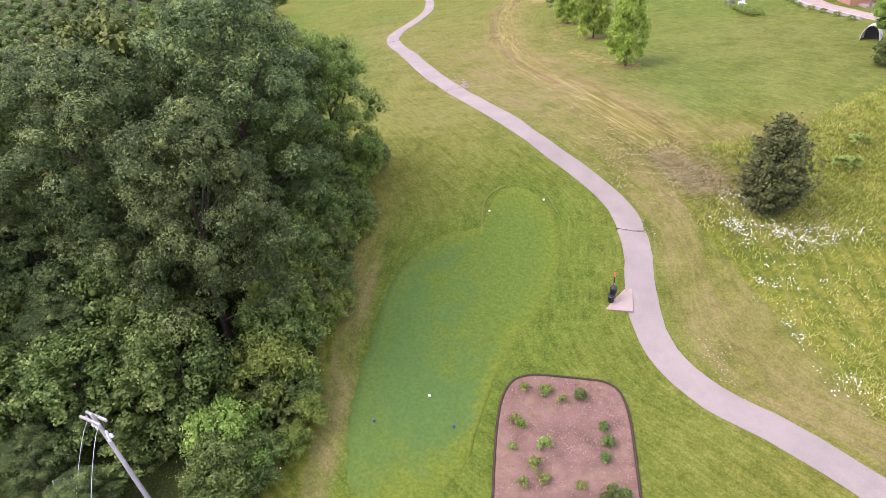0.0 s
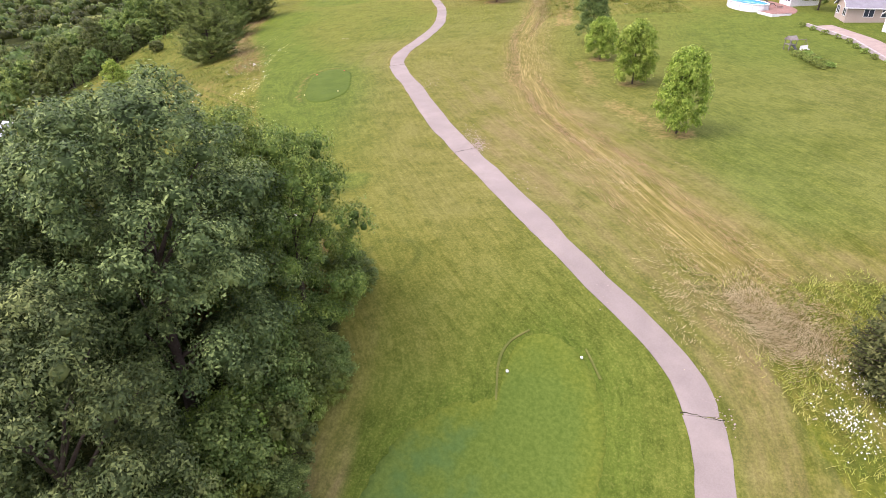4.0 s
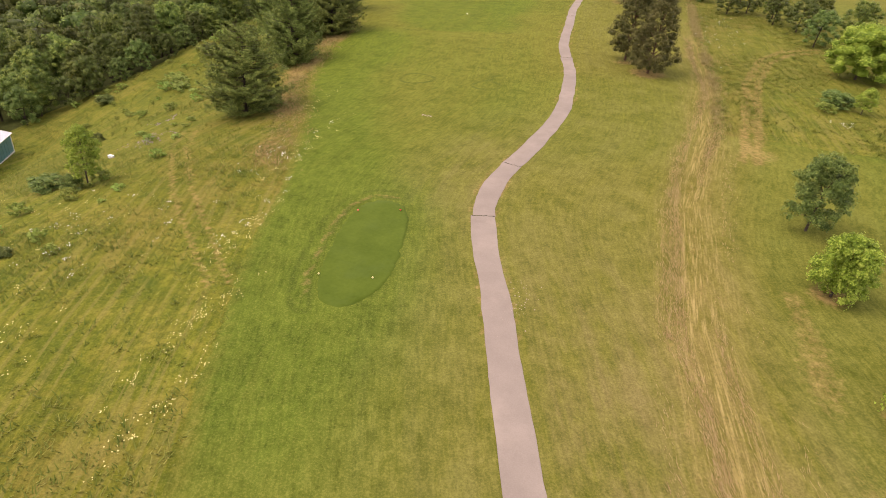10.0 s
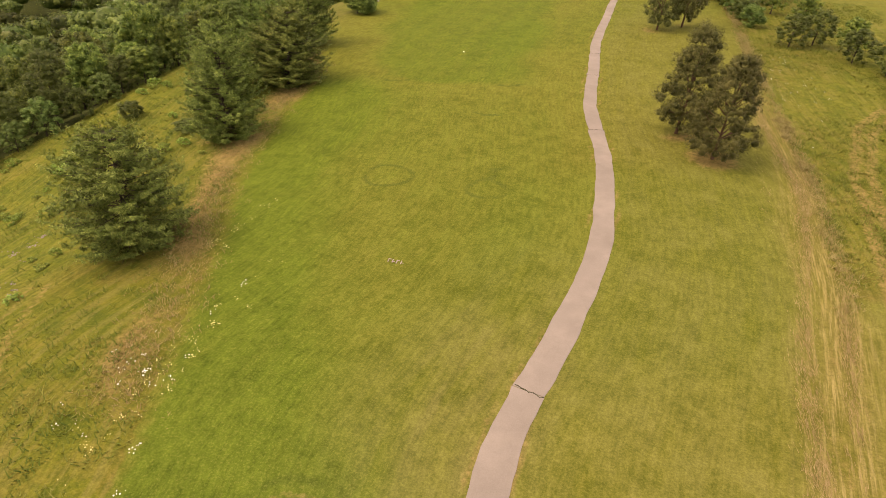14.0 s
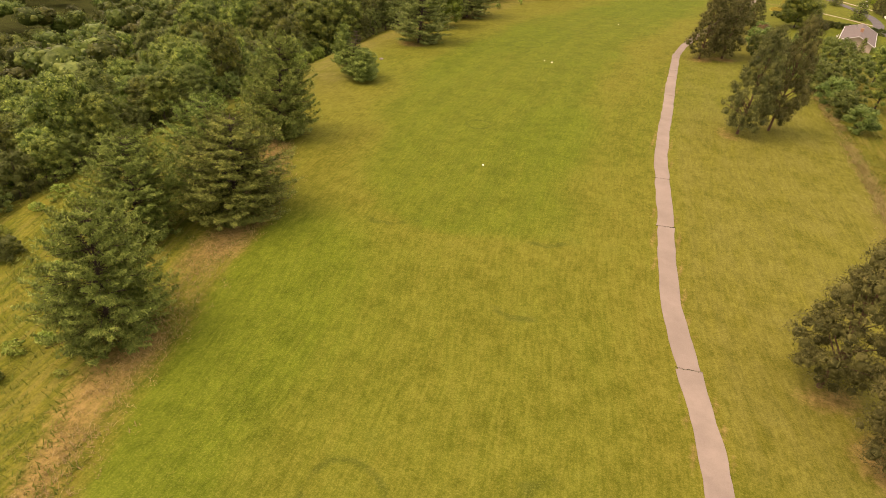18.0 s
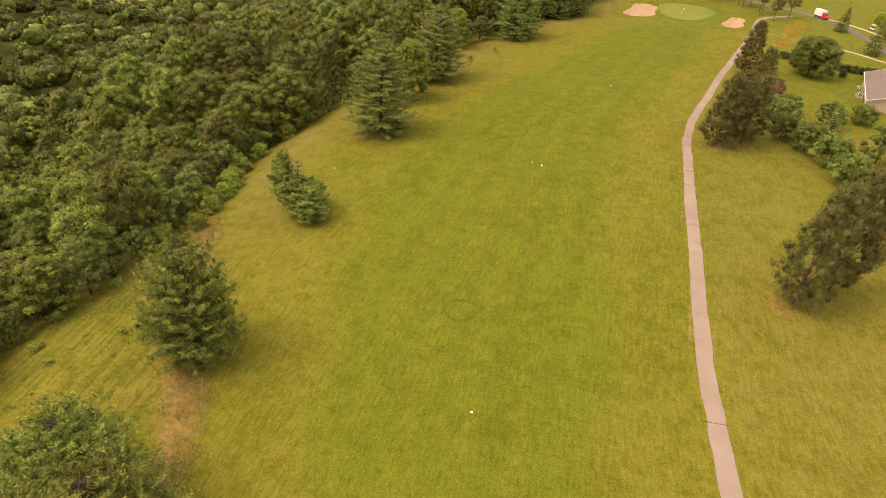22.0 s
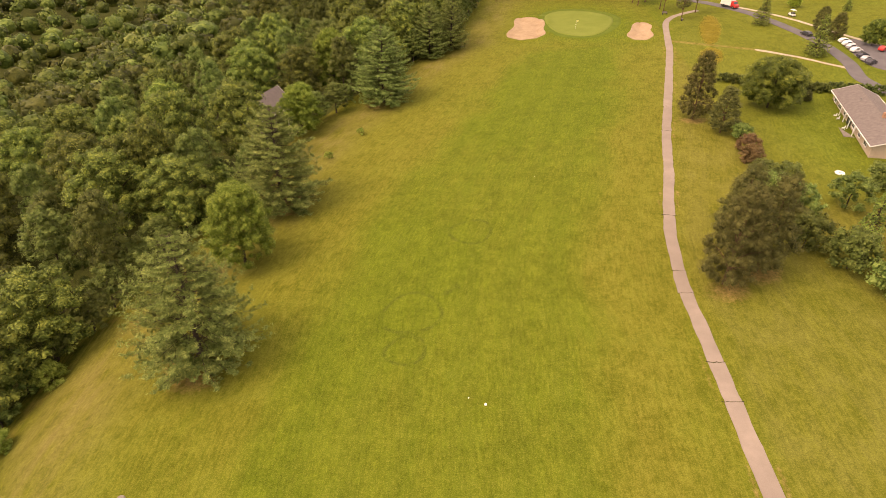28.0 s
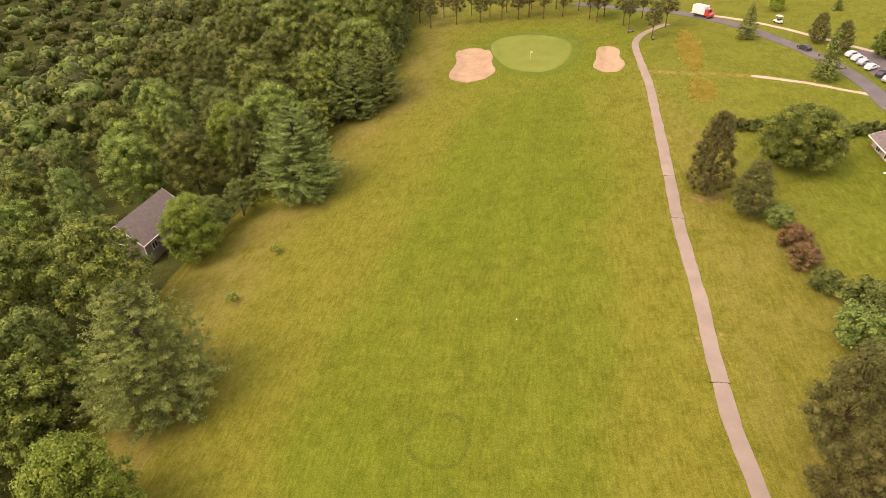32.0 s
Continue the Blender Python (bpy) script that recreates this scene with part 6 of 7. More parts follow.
part("lower_arm", Solid().tube((-0.95, 0.05, 6.3), (0.95, 0.05, 6.05), 0.035, 0.035, 6), STEEL, up)
for x, z in ((-1.2, 6.68), (-0.9, 6.3), (-0.5, 6.24), (0.45, 6.14), (0.9, 6.08), (0.14, 5.6), (-0.2, 6.5), (0.3, 5.85)):
    part("insulator", Solid().lathe([(0.03, -0.06), (0.08, 0.0), (0.05, 0.05), (0.09, 0.1), (0.04, 0.2)], 8, (x, 0.0, z)), PORCELAIN, up, "white porcelain insulator")
for x, ex in ((-1.2, -1.7), (0.1, 0.2)):
    pts = [(x + (ex - x) * f, -3.0 * f, 6.65 - 4.6 * f ** 1.2) for f in np.linspace(0, 1, 9)]
    wire = Solid()
    for a, b in zip(pts, pts[1:]):
        wire.tube(a, b, 0.013, 0.013, 5, False)
    part("cable", wire, PORCELAIN, up, "pale service cable")
sg = thing("roadside_sign", spot(-17.0, 16.6, 25, 0.3) @ pose(0, 0, 0, -30, 0, 0) @ Matrix.Scale(0.68, 4), "navy blue sign panel with white border and lettering bars", "sign")
part("post", Solid().tube((-0.5, 0, -0.3), (-0.5, 0, 2.6), 0.04, 0.04, 6), GREY_WOOD, sg)
part("post", Solid().tube((0.5, 0, -0.3), (0.5, 0, 2.6), 0.04, 0.04, 6), GREY_WOOD, sg)
pn = part("panel", Solid().box(-0.75, -0.09, 1.7, 0.75, -0.05, 2.7), WHITE, sg)
part("face", Solid().box(-0.69, -0.1, 1.76, 0.69, -0.092, 2.64), SIGN_BLUE, pn)
for z, w in ((2.4, 0.5), (2.15, 0.42), (1.95, 0.3)):
    part("bar", Solid().box(-w, -0.106, z - 0.06, w, -0.101, z + 0.05), WHITE, pn)


# ---- buildings ----
def window(parent, w, h, m, frame_mat=WHITE, bars=1):
    """A window set in a wall: m puts its centre, with x across and -y out of the wall."""
    f = Solid()
    t = 0.09
    f.box(-w / 2 - t, -0.06, -h / 2 - t, w / 2 + t, 0.04, -h / 2, m).box(-w / 2 - t, -0.06, h / 2, w / 2 + t, 0.04, h / 2 + t, m)
    f.box(-w / 2 - t, -0.06, -h / 2, -w / 2, 0.04, h / 2, m).box(w / 2, -0.06, -h / 2, w / 2 + t, 0.04, h / 2, m)
    for k in range(bars):
        x = -w / 2 + w * (k + 1) / (bars + 1)
        f.box(x - 0.03, -0.05, -h / 2, x + 0.03, 0.02, h / 2, m)
    win = part("window", f, frame_mat, parent)
    part("pane", Solid().box(-w / 2, -0.015, -h / 2, w / 2, 0.01, h / 2, m), GLASS, win)
    return win


def gable_house(name, m, L, W, eave, ridge, wall_mat, roof_mat, label, over=0.45, cat="house"):
    """Ridge along x from 0 to L, W wide along y, with its middle on y = 0."""
    e = thing(name, m, label, cat)
    w = Solid()
    h = W / 2
    w.add([(0, -h, -1.2), (L, -h, -1.2), (L, h, -1.2), (0, h, -1.2), (0, -h, eave), (L, -h, eave), (L, h, eave), (0, h, eave), (0, 0, ridge - 0.12), (L, 0, ridge - 0.12)],
          [(0, 1, 5, 4), (2, 3, 7, 6), (1, 2, 6, 9, 5), (3, 0, 4, 8, 7), (3, 2, 1, 0), (4, 5, 9, 8), (6, 7, 8, 9)])
    part("wall", w, wall_mat, e)
    slope = (ridge - eave) / h
    for sgn, nm in ((-1, "roof"), (1, "roof")):
        y1, z1 = sgn * (h + over), eave - slope * over
        r = Solid()
        r.add([(-over, 0, ridge), (L + over, 0, ridge), (L + over, y1, z1), (-over, y1, z1), (-over, 0, ridge + 0.16), (L + over, 0, ridge + 0.16), (L + over, y1, z1 + 0.14), (-over, y1, z1 + 0.14)],
              [(0, 1, 2, 3), (7, 6, 5, 4), (3, 2, 6, 7), (1, 5, 6, 2), (0, 3, 7, 4)] if sgn > 0 else [(3, 2, 1, 0), (4, 5, 6, 7), (7, 6, 2, 3), (2, 6, 5, 1), (4, 7, 3, 0)])
        rf = part(nm, r, roof_mat, e)
        part("gutter", Solid().box(-over, min(y1, y1 + sgn * 0.12), z1 - 0.02, L + over, max(y1, y1 + sgn * 0.12), z1 + 0.13), WHITE, rf)
        for x in (-over, L + over):
            d = 0.05 if x > 0 else -0.05
            part("bargeboard", Solid().add([(x, 0, ridge + 0.02), (x, y1, z1 - 0.06), (x, y1, z1 + 0.16), (x, 0, ridge + 0.2), (x + d, 0, ridge + 0.02), (x + d, y1, z1 - 0.06), (x + d, y1, z1 + 0.16), (x + d, 0, ridge + 0.2)],
                                           [(0, 1, 2, 3), (7, 6, 5, 4), (0, 4, 5, 1), (2, 6, 7, 3)]), WHITE, rf)
    return e


def on_gable0(y, z):
    return pose(0, y, z, 0, 0, -90)


def on_side(x, W, z, sgn=-1):
    return pose(x, sgn * W / 2, z, 0, 0, 0 if sgn < 0 else 180)


# long ranch house on the lawn
rx, ry = 18.6, 365.0
ranch = gable_house("ranch_house", pose(rx, ry, gz(11, 348) - 0.1, 0, 0, -101) @ Matrix.Scale(0.9, 4), 32, 8.6, 2.6, 4.3, SIDING_CREAM, SHINGLE_TAN, "long single-storey ranch house with tan shingle roof", 0.7)
for x, w, bars in ((3.2, 1.6, 1), (7.2, 2.4, 2), (12.0, 1.8, 1), (19.5, 2.4, 2), (24, 1.6, 1), (28.5, 1.8, 1)):
    window(ranch, w, 1.2, on_side(x, 9.0, 1.55), WHITE, bars)
part("patio_door", Solid().box(14.6, -4.56, 0.1, 17.2, -4.48, 2.15), GLASS, ranch, "dark glazed patio door")
part("patio", Solid().box(9.5, -6.6, -0.6, 22.5, -4.3, 0.06), GREY_WOOD, ranch, "grey paved patio")
for x in (10.5, 14.2, 18, 22):
    part("porch_post", Solid().box(x - 0.07, -5.2, 0.06, x + 0.07, -5.06, 2.6), WHITE, ranch)
part("chimney", Solid().box(20, -0.4, 3.6, 20.9, 0.5, 5.4), BRICK_TAN, ranch)
part("vent_pipe", Solid().tube((9, -1.5, 3.6), (9, -1.5, 4.4), 0.08, 0.08, 7), STEEL, ranch)
window(ranch, 1.2, 1.1, on_gable0(1.5, 1.5))
for k, (x, y) in enumerate(((11.0, -6.0), (12.8, -5.8), (18.6, -6.0))):
    m = ranch.matrix_world @ pose(x, y, 0.06)
    c = thing("patio_chair", m, "white garden chair on the patio", "chair", "patio chairs")
    part("seat", Solid().box(-0.25, -0.25, 0.38, 0.25, 0.25, 0.43), WHITE, c)
    part("backrest", Solid().box(-0.25, 0.21, 0.43, 0.25, 0.26, 0.9), WHITE, c)
    for a, b in ((-0.22, -0.22), (0.22, -0.22), (-0.22, 0.22), (0.22, 0.22)):
        part("leg", Solid().box(a - 0.025, b - 0.025, 0, a + 0.025, b + 0.025, 0.38), WHITE, c)
plant("juniper", 9.0, 364.6, 0.35, 0, 0.45, "round clipped evergreen beside the house", "shrub")
tr_ = thing("tyre_swing", spot(2.0, 331.5), "white painted tyre ring lying on the lawn", "tyre")
part("ring", Solid().lathe([(0.35, 0.0), (0.75, 0.0), (0.85, 0.12), (0.75, 0.25), (0.35, 0.25), (0.28, 0.12), (0.34, 0.01)], 18), WHITE, tr_)

# taupe house among the trees
th = gable_house("taupe_house", pose(-116.5, 363.6, gz(-114, 367) + 0.7, 0, 0, 73), 12.5, 8.4, 4.6, 8.0, SIDING_TAUPE, SHINGLE_TAN, "two-storey taupe house with brown shingle roof in the wood")
window(th, 0.8, 0.9, on_gable0(0.9, 5.6), WHITE, 0)
window(th, 0.8, 0.9, on_gable0(-0.9, 5.6), WHITE, 0)
window(th, 1.7, 1.3, on_gable0(0.6, 3.0))
for x in (2.5, 6.0, 9.5):
    window(th, 1.3, 1.3, on_side(x, 8.4, 2.8))
part("porch_roof", Solid().box(3.2, -6.4, 2.9, 11.5, -4.2, 3.05), SHINGLE_TAN, th)
for x in (3.4, 7.2, 11.2):
    part("porch_post", Solid().box(x - 0.08, -6.3, -0.5, x + 0.08, -6.14, 2.9), WHITE, th)
part("corner_board", Solid().box(-0.04, -4.24, -1.0, 0.1, -4.1, 4.6), WHITE, th)

# teal steel shed down the slope
sh = gable_house("steel_shed", pose(-103.54, 108.51, -21.4, 0, 0, 117.9), 24.7, 5.2, 3.5, 4.0, TEAL, ROOF_WHITE, "long teal steel shed with pale roof", 0.25, "shed")
part("skirt", Solid().box(0, -2.68, -1.2, 24.7, -2.61, 0.12), WHITE, sh)
for x in range(1, 24):
    part("rib", Solid().box(x - 0.04, -2.64, 0.12, x + 0.04, -2.6, 3.2), TEAL, sh)
part("corner_trim", Solid().box(24.59, -2.7, -1, 24.75, -2.55, 3.3), WHITE, sh)
part("sliding_door", Solid().box(24.69, -1.8, -0.8, 24.77, 1.8, 2.9), WHITE, sh)
part("roof_vent", Solid().box(18.7, -1.2, 3.6, 19.9, -0.5, 3.95), GREY_WOOD, sh)

# garden house with gable and porch
gh = gable_house("garden_house", pose(60.0, 110.0, gz(60, 110), 0, 0, -4), 15, 10.2, 2.9, 5.2, BRICK_TAN, SHINGLE_GREY, "orange-tan brick bungalow with grey shingle roof")
window(gh, 1.6, 1.4, on_gable0(-2.6, 1.5))
window(gh, 1.2, 1.1, on_gable0(2.4, 1.6))
part("porch_roof", Solid().add([(1.5, -5.0, 2.95), (15.5, -5.0, 2.95), (15.5, -8.2, 2.3), (1.5, -8.2, 2.3), (1.5, -5.0, 3.1), (15.5, -5.0, 3.1), (15.5, -8.2, 2.45), (1.5, -8.2, 2.45)],
                               [(0, 1, 2, 3), (7, 6, 5, 4), (3, 2, 6, 7), (0, 3, 7, 4), (1, 5, 6, 2)]), SHINGLE_GREY, gh)
for x in (1.8, 6, 10.5, 15.2):
    part("porch_post", Solid().box(x - 0.1, -8.1, -0.6, x + 0.1, -7.9, 2.35), GREY_WOOD, gh)
part("porch_floor", Solid().box(1.2, -8.4, -0.8, 15.6, -5.1, 0.1), CONCRETE, gh)
window(gh, 2.0, 1.3, on_side(5, 10.2, 1.5))
window(gh, 1.6, 1.3, on_side(11, 10.2, 1.5))
for k, (x, y, L, W) in enumerate(((62.5, 122.5, 12, 7.5), (59.5, 137, 8, 6))):
    nh = gable_house("neighbour_house", pose(x, y, gz(x, y), 0, 0, 8 - 14 * k), L, W, 3.0 - 0.4 * k, 5.2 - 0.9 * k, SIDING_CREAM if k else WHITE, SHINGLE_GREY, "pale bungalow with grey roof behind the gardens")
    window(nh, 1.5, 1.2, on_gable0(1.8, 1.6))
    window(nh, 1.5, 1.2, on_gable0(-1.8, 1.6))
    window(nh, 1.5, 1.2, on_side(3.5, W, 1.6))
    window(nh, 1.5, 1.2, on_side(6.3, W, 1.6))
# pool house with glazed gable
ph = gable_house("pool_house", pose(55.5, 154.0, gz(57, 155), 0, 0, 8) @ Matrix.Scale(0.63, 4), 9, 7.2, 2.6, 4.6, WHITE, SHINGLE_GREY, "white pool house with glazed gable end")
for y in (-2.4, -0.8, 0.8, 2.4):
    window(ph, 1.25, 1.3, on_gable0(y, 1.9), WHITE, 0)
for y in (-0.8, 0.8):
    window(ph, 1.25, 0.9, on_gable0(y, 3.25), WHITE, 0)


def oval_pool():
    ang = math.degrees(math.atan2(145.5 - 158.0, 49.2 - 45.8))
    e = thing("swimming_pool", spot(47.6, 151.6, ang), "oval above-ground pool with pale wall and blue water", "pool")
    n = 40
    def ring(a, b, z):
        return [(a * math.cos(k * 2 * math.pi / n), b * math.sin(k * 2 * math.pi / n), z) for k in range(n)]
    def band(r0, r1):
        return Solid().add(r0 + r1, [(k, (k + 1) % n, n + (k + 1) % n, n + k) for k in range(n)])
    part("wall", band(ring(5.6, 2.9, -0.5), ring(5.6, 2.9, 1.25)), WHITE, e)
    part("liner", band(ring(5.5, 2.8, 1.25), ring(5.45, 2.75, 0.3)), POOL_BLUE, e)
    part("water", Solid().add(ring(5.5, 2.8, 1.0), [tuple(range(n))]), POOL_WATER, e)
    rim = Solid()
    a, b, c, d = ring(5.75, 3.05, 1.22), ring(5.75, 3.05, 1.3), ring(5.4, 2.7, 1.3), ring(5.4, 2.7, 1.22)
    for p, q in ((a, b), (b, c), (c, d)):
        rim.add(p + q, [(k, (k + 1) % n, n + (k + 1) % n, n + k) for k in range(n)])
    part("rim", rim, WHITE, e)
    for k in range(0, n, 4):
        x, y = 5.66 * math.cos(k * 2 * math.pi / n), 2.96 * math.sin(k * 2 * math.pi / n)
        part("upright", Solid().box(x - 0.08, y - 0.08, -0.4, x + 0.08, y + 0.08, 1.24), WHITE, e)


oval_pool()
dk = thing("pool_deck", spot(50.4, 143.6, -72), "low reddish timber deck beside the pool", "deck")
for k in range(16):
    part("board", Solid().box(-2.2, -2.0 + k * 0.26, 0.42, 2.2, -1.77 + k * 0.26, 0.46), PLANK_RED, dk)
part("skirt", Solid().box(-2.2, -2.0, -0.4, 2.2, 2.1, 0.4), WHITE, dk)
pt = tagged(new("pool_patio", pad("pool_patio", [(50.5, 158), (54, 160), (55.5, 155), (56.5, 147), (52, 141), (49, 142), (51, 150)], 0.05, PLANK_RED)), "reddish paved terrace beside the pool", "patio")
for k, (x, y) in enumerate(((52.0, 157.2), (52.8, 154.5), (53.2, 150.5))):
    c = thing("sun_lounger", spot(x, y, 40 * k, 0.06), "dark sun lounger on the terrace", "lounger", "pool loungers")
    part("bed", Solid().box(-0.3, -0.9, 0.28, 0.3, 0.4, 0.34), DARK, c)
    part("backrest", Solid().box(-0.3, 0, -0.03, 0.3, 0.8, 0.03, pose(0, 0.4, 0.31, 40)), DARK, c)
    for a, b in ((-0.26, -0.8), (0.26, -0.8), (-0.26, 0.3), (0.26, 0.3)):
        part("leg", Solid().box(a - 0.02, b - 0.02, 0, a + 0.02, b + 0.02, 0.28), STEEL, c)

# play tower with swing and slide
ps = thing("play_set", spot(43.8, 114.0, 20) @ Matrix.Scale(0.62, 4), "timber play tower with swing frame and slide", "play set")
for a, b in ((-0.9, -0.9), (0.9, -0.9), (-0.9, 0.9), (0.9, 0.9)):
    part("post", Solid().box(a - 0.06, b - 0.06, -0.2, a + 0.06, b + 0.06, 2.6), GREY_WOOD, ps)
part("platform", Solid().box(-1, -1, 1.3, 1, 1, 1.4), GREY_WOOD, ps)
part("roof", Solid().add([(-1.2, -1.2, 2.5), (1.2, -1.2, 2.5), (1.2, 1.2, 2.5), (-1.2, 1.2, 2.5), (-1.2, 0, 3.4), (1.2, 0, 3.4)], [(0, 1, 5, 4), (2, 3, 4, 5), (0, 4, 3), (1, 2, 5), (3, 2, 1, 0)]), GREY_WOOD, ps)
part("slide", Solid().box(-0.3, -2.6, -0.05, 0.3, 0, 0.03, pose(0, -0.9, 1.35, 28)), DARK, ps)
part("swing_beam", Solid().tube((1, 0, 2.4), (4.4, 0, 2.4), 0.07, 0.07, 6), GREY_WOOD, ps)
for y in (-1, 1):
    part("swing_leg", Solid().tube((4.3, 0, 2.4), (4.6, y, -0.1), 0.06, 0.06, 6), GREY_WOOD, ps)
for x in (2.0, 3.3):
    part("swing", Solid().box(x - 0.25, -0.1, 0.45, x + 0.25, 0.1, 0.5).tube((x - 0.22, 0, 0.5), (x - 0.22, 0, 2.4), 0.012, 0.012, 4).tube((x + 0.22, 0, 0.5), (x + 0.22, 0, 2.4), 0.012, 0.012, 4), DARK, ps)
pc = thing("picnic_bench", spot(45.4, 112.3, 30), "white garden bench on the lawn", "bench")
part("seat", Solid().box(-0.8, -0.25, 0.4, 0.8, 0.25, 0.46), WHITE, pc)
part("backrest", Solid().box(-0.8, 0.22, 0.46, 0.8, 0.27, 0.95), WHITE, pc)
for x in (-0.7, 0.7):
    part("leg", Solid().box(x - 0.04, -0.22, 0, x + 0.04, 0.22, 0.4), WHITE, pc)
for k in range(16):
    plant("shrub_b", 43.6 + (k % 8) * 0.1 + (k // 8) * 1.3, 110.6 - (k % 8) * 1.15 + (k // 8) * 0.5, 0.5, k * 50, 0.62, "leafy vegetable plant in the garden plot", "plant", "vegetable rows")
pb = thing("park_bench", spot(-2.0, 431.6, 70), "weathered timber bench beside the path's end", "bench", "benches by the green")
part("seat", Solid().box(-0.9, -0.25, 0.42, 0.9, 0.25, 0.48), GREY_WOOD, pb)
part("backrest", Solid().box(-0.9, 0.22, 0.5, 0.9, 0.27, 0.9), GREY_WOOD, pb)
for x in (-0.75, 0.75):
    part("leg", Solid().box(x - 0.05, -0.22, -0.05, x + 0.05, 0.26, 0.42), DARK, pb)
copy_thing(pb, spot(-5.6, 439.4, 20))
# pale stone edging wall along the drive
WALL_LINE = [(94, 56.3), (107, 54.0), (119, 54.7), (131.7, 52.4)]
for k in range(34):
    y = 94 + 37.5 * k / 33
    x = float(along(WALL_LINE, y))
    b = thing("wall_block", spot(x, y, math.degrees(math.atan2(1.0, float(along(WALL_LINE, y + 0.5) - along(WALL_LINE, y - 0.5))))), "pale stone block of a low garden wall", "stone block", "low garden wall")
    part("block", Solid().box(-0.54, -0.18, -0.3, 0.54, 0.18, 0.45), STONE_PALE, b)
    if k % 3 == 0:
        plant("shrub_b", x - 1.1, y - 0.2, 0.5, k * 30, 0.55, "low clipped bush beside the garden wall", "shrub", "bushes at the wall")
tagged(new("garden_drive", ribbon(smooth_line([(55.0, 131.7), (57.2, 119), (56.4, 107), (58.6, 94), (66, 74)]), 3.0, 0.05, 0.2, CONCRETE, 0.05)), "pale paved garden drive", "drive", kind="structure")
ar = thing("garden_shelter", spot(52.2, 81.0, -35), "small white arched garden shelter", "shelter")
arch = [(1.1 * math.cos(a), 1.9 * math.sin(a)) for a in np.linspace(0, math.pi, 13)]
so = Solid()
for (x0, z0), (x1, z1) in zip(arch, arch[1:]):
    so.add([(x0, -0.9, z0), (x1, -0.9, z1), (x1, 0.9, z1), (x0, 0.9, z0), (x0 * 0.95, -0.9, z0 * 0.96), (x1 * 0.95, -0.9, z1 * 0.96), (x1 * 0.95, 0.9, z1 * 0.96), (x0 * 0.95, 0.9, z0 * 0.96)], [(3, 2, 1, 0), (4, 5, 6, 7), (0, 1, 5, 4), (2, 3, 7, 6)])
part("cover", so, WHITE, ar)
part("back", Solid().box(-0.95, 0.8, 0, 0.95, 0.85, 1.5), DARK, ar)
orn = thing("garden_ornament", spot(21.9, 89.0), "small white and dark garden ornament on the grass", "ornament")
part("base", Solid().lathe([(0.28, 0), (0.26, 0.15), (0.14, 0.25), (0.2, 0.5), (0.12, 0.62)], 10), DARK, orn)
part("top", Solid().lathe([(0.12, 0.62), (0.26, 0.72), (0.3, 0.88), (0.18, 0.98)], 10), WHITE, orn)
cv = thing("culvert_cover", spot(-74.1, 118.3), "small white marker box in the meadow", "box")
part("box", Solid().box(-0.4, -0.25, 0, 0.4, 0.25, 0.4), WHITE, cv)

# pale hay field in a clearing of the far wood
FIELD = surface("hay_field", (0.12, 0.15, 0.03), (0.2, 0.2, 0.06), 0.05, 0.95, 0, 2, 0.05, 0.3)
tagged(new("far_field", pad("far_field", [(-396, 505), (-388, 474), (-372, 462), (-356, 476), (-349, 505), (-358, 536), (-374, 548), (-390, 534)], 2.5, FIELD, skirt=3.0)), "pale mown hay field among the far woods", "field", kind="structure")

# ---- road, car park and vehicles beyond the green ----
ROAD_LINE = [(-14, 474), (0, 461), (10.5, 452), (16.2, 443.5), (20.1, 436.3), (23.6, 425.2), (26.6, 413.6), (28.0, 405), (28.4, 397), (28.0, 388), (25.8, 378), (31, 352), (44, 320)]
tagged(new("road", ribbon(smooth_line(ROAD_LINE), 3.4, 0.06, 0.3, ROAD_MAT, 0.03)), "grey asphalt entrance road", "road", kind="structure")
tagged(new("gravel_track", ribbon(smooth_line(TRAIL[2:], 0.8), 1.1, 0.05, 0.2, GRAVEL, 0.25)), "pale gravel track joining the road", "track", kind="structure")
tagged(new("parking_lot", pad("parking_lot", [(33.5, 409), (41, 408), (44, 394), (40, 380), (31.5, 384), (32, 396)], 0.05, ROAD_MAT)), "grey asphalt parking lot", "parking lot", kind="structure")
tagged(new("second_cart_track", ribbon(smooth_line([(14, 450), (24, 438), (30, 428), (36, 414), (42, 402)], 0.8), 1.3, 0.05, 0.2, GRAVEL, 0.15)), "pale cart track across the far fairway", "track", kind="structure")


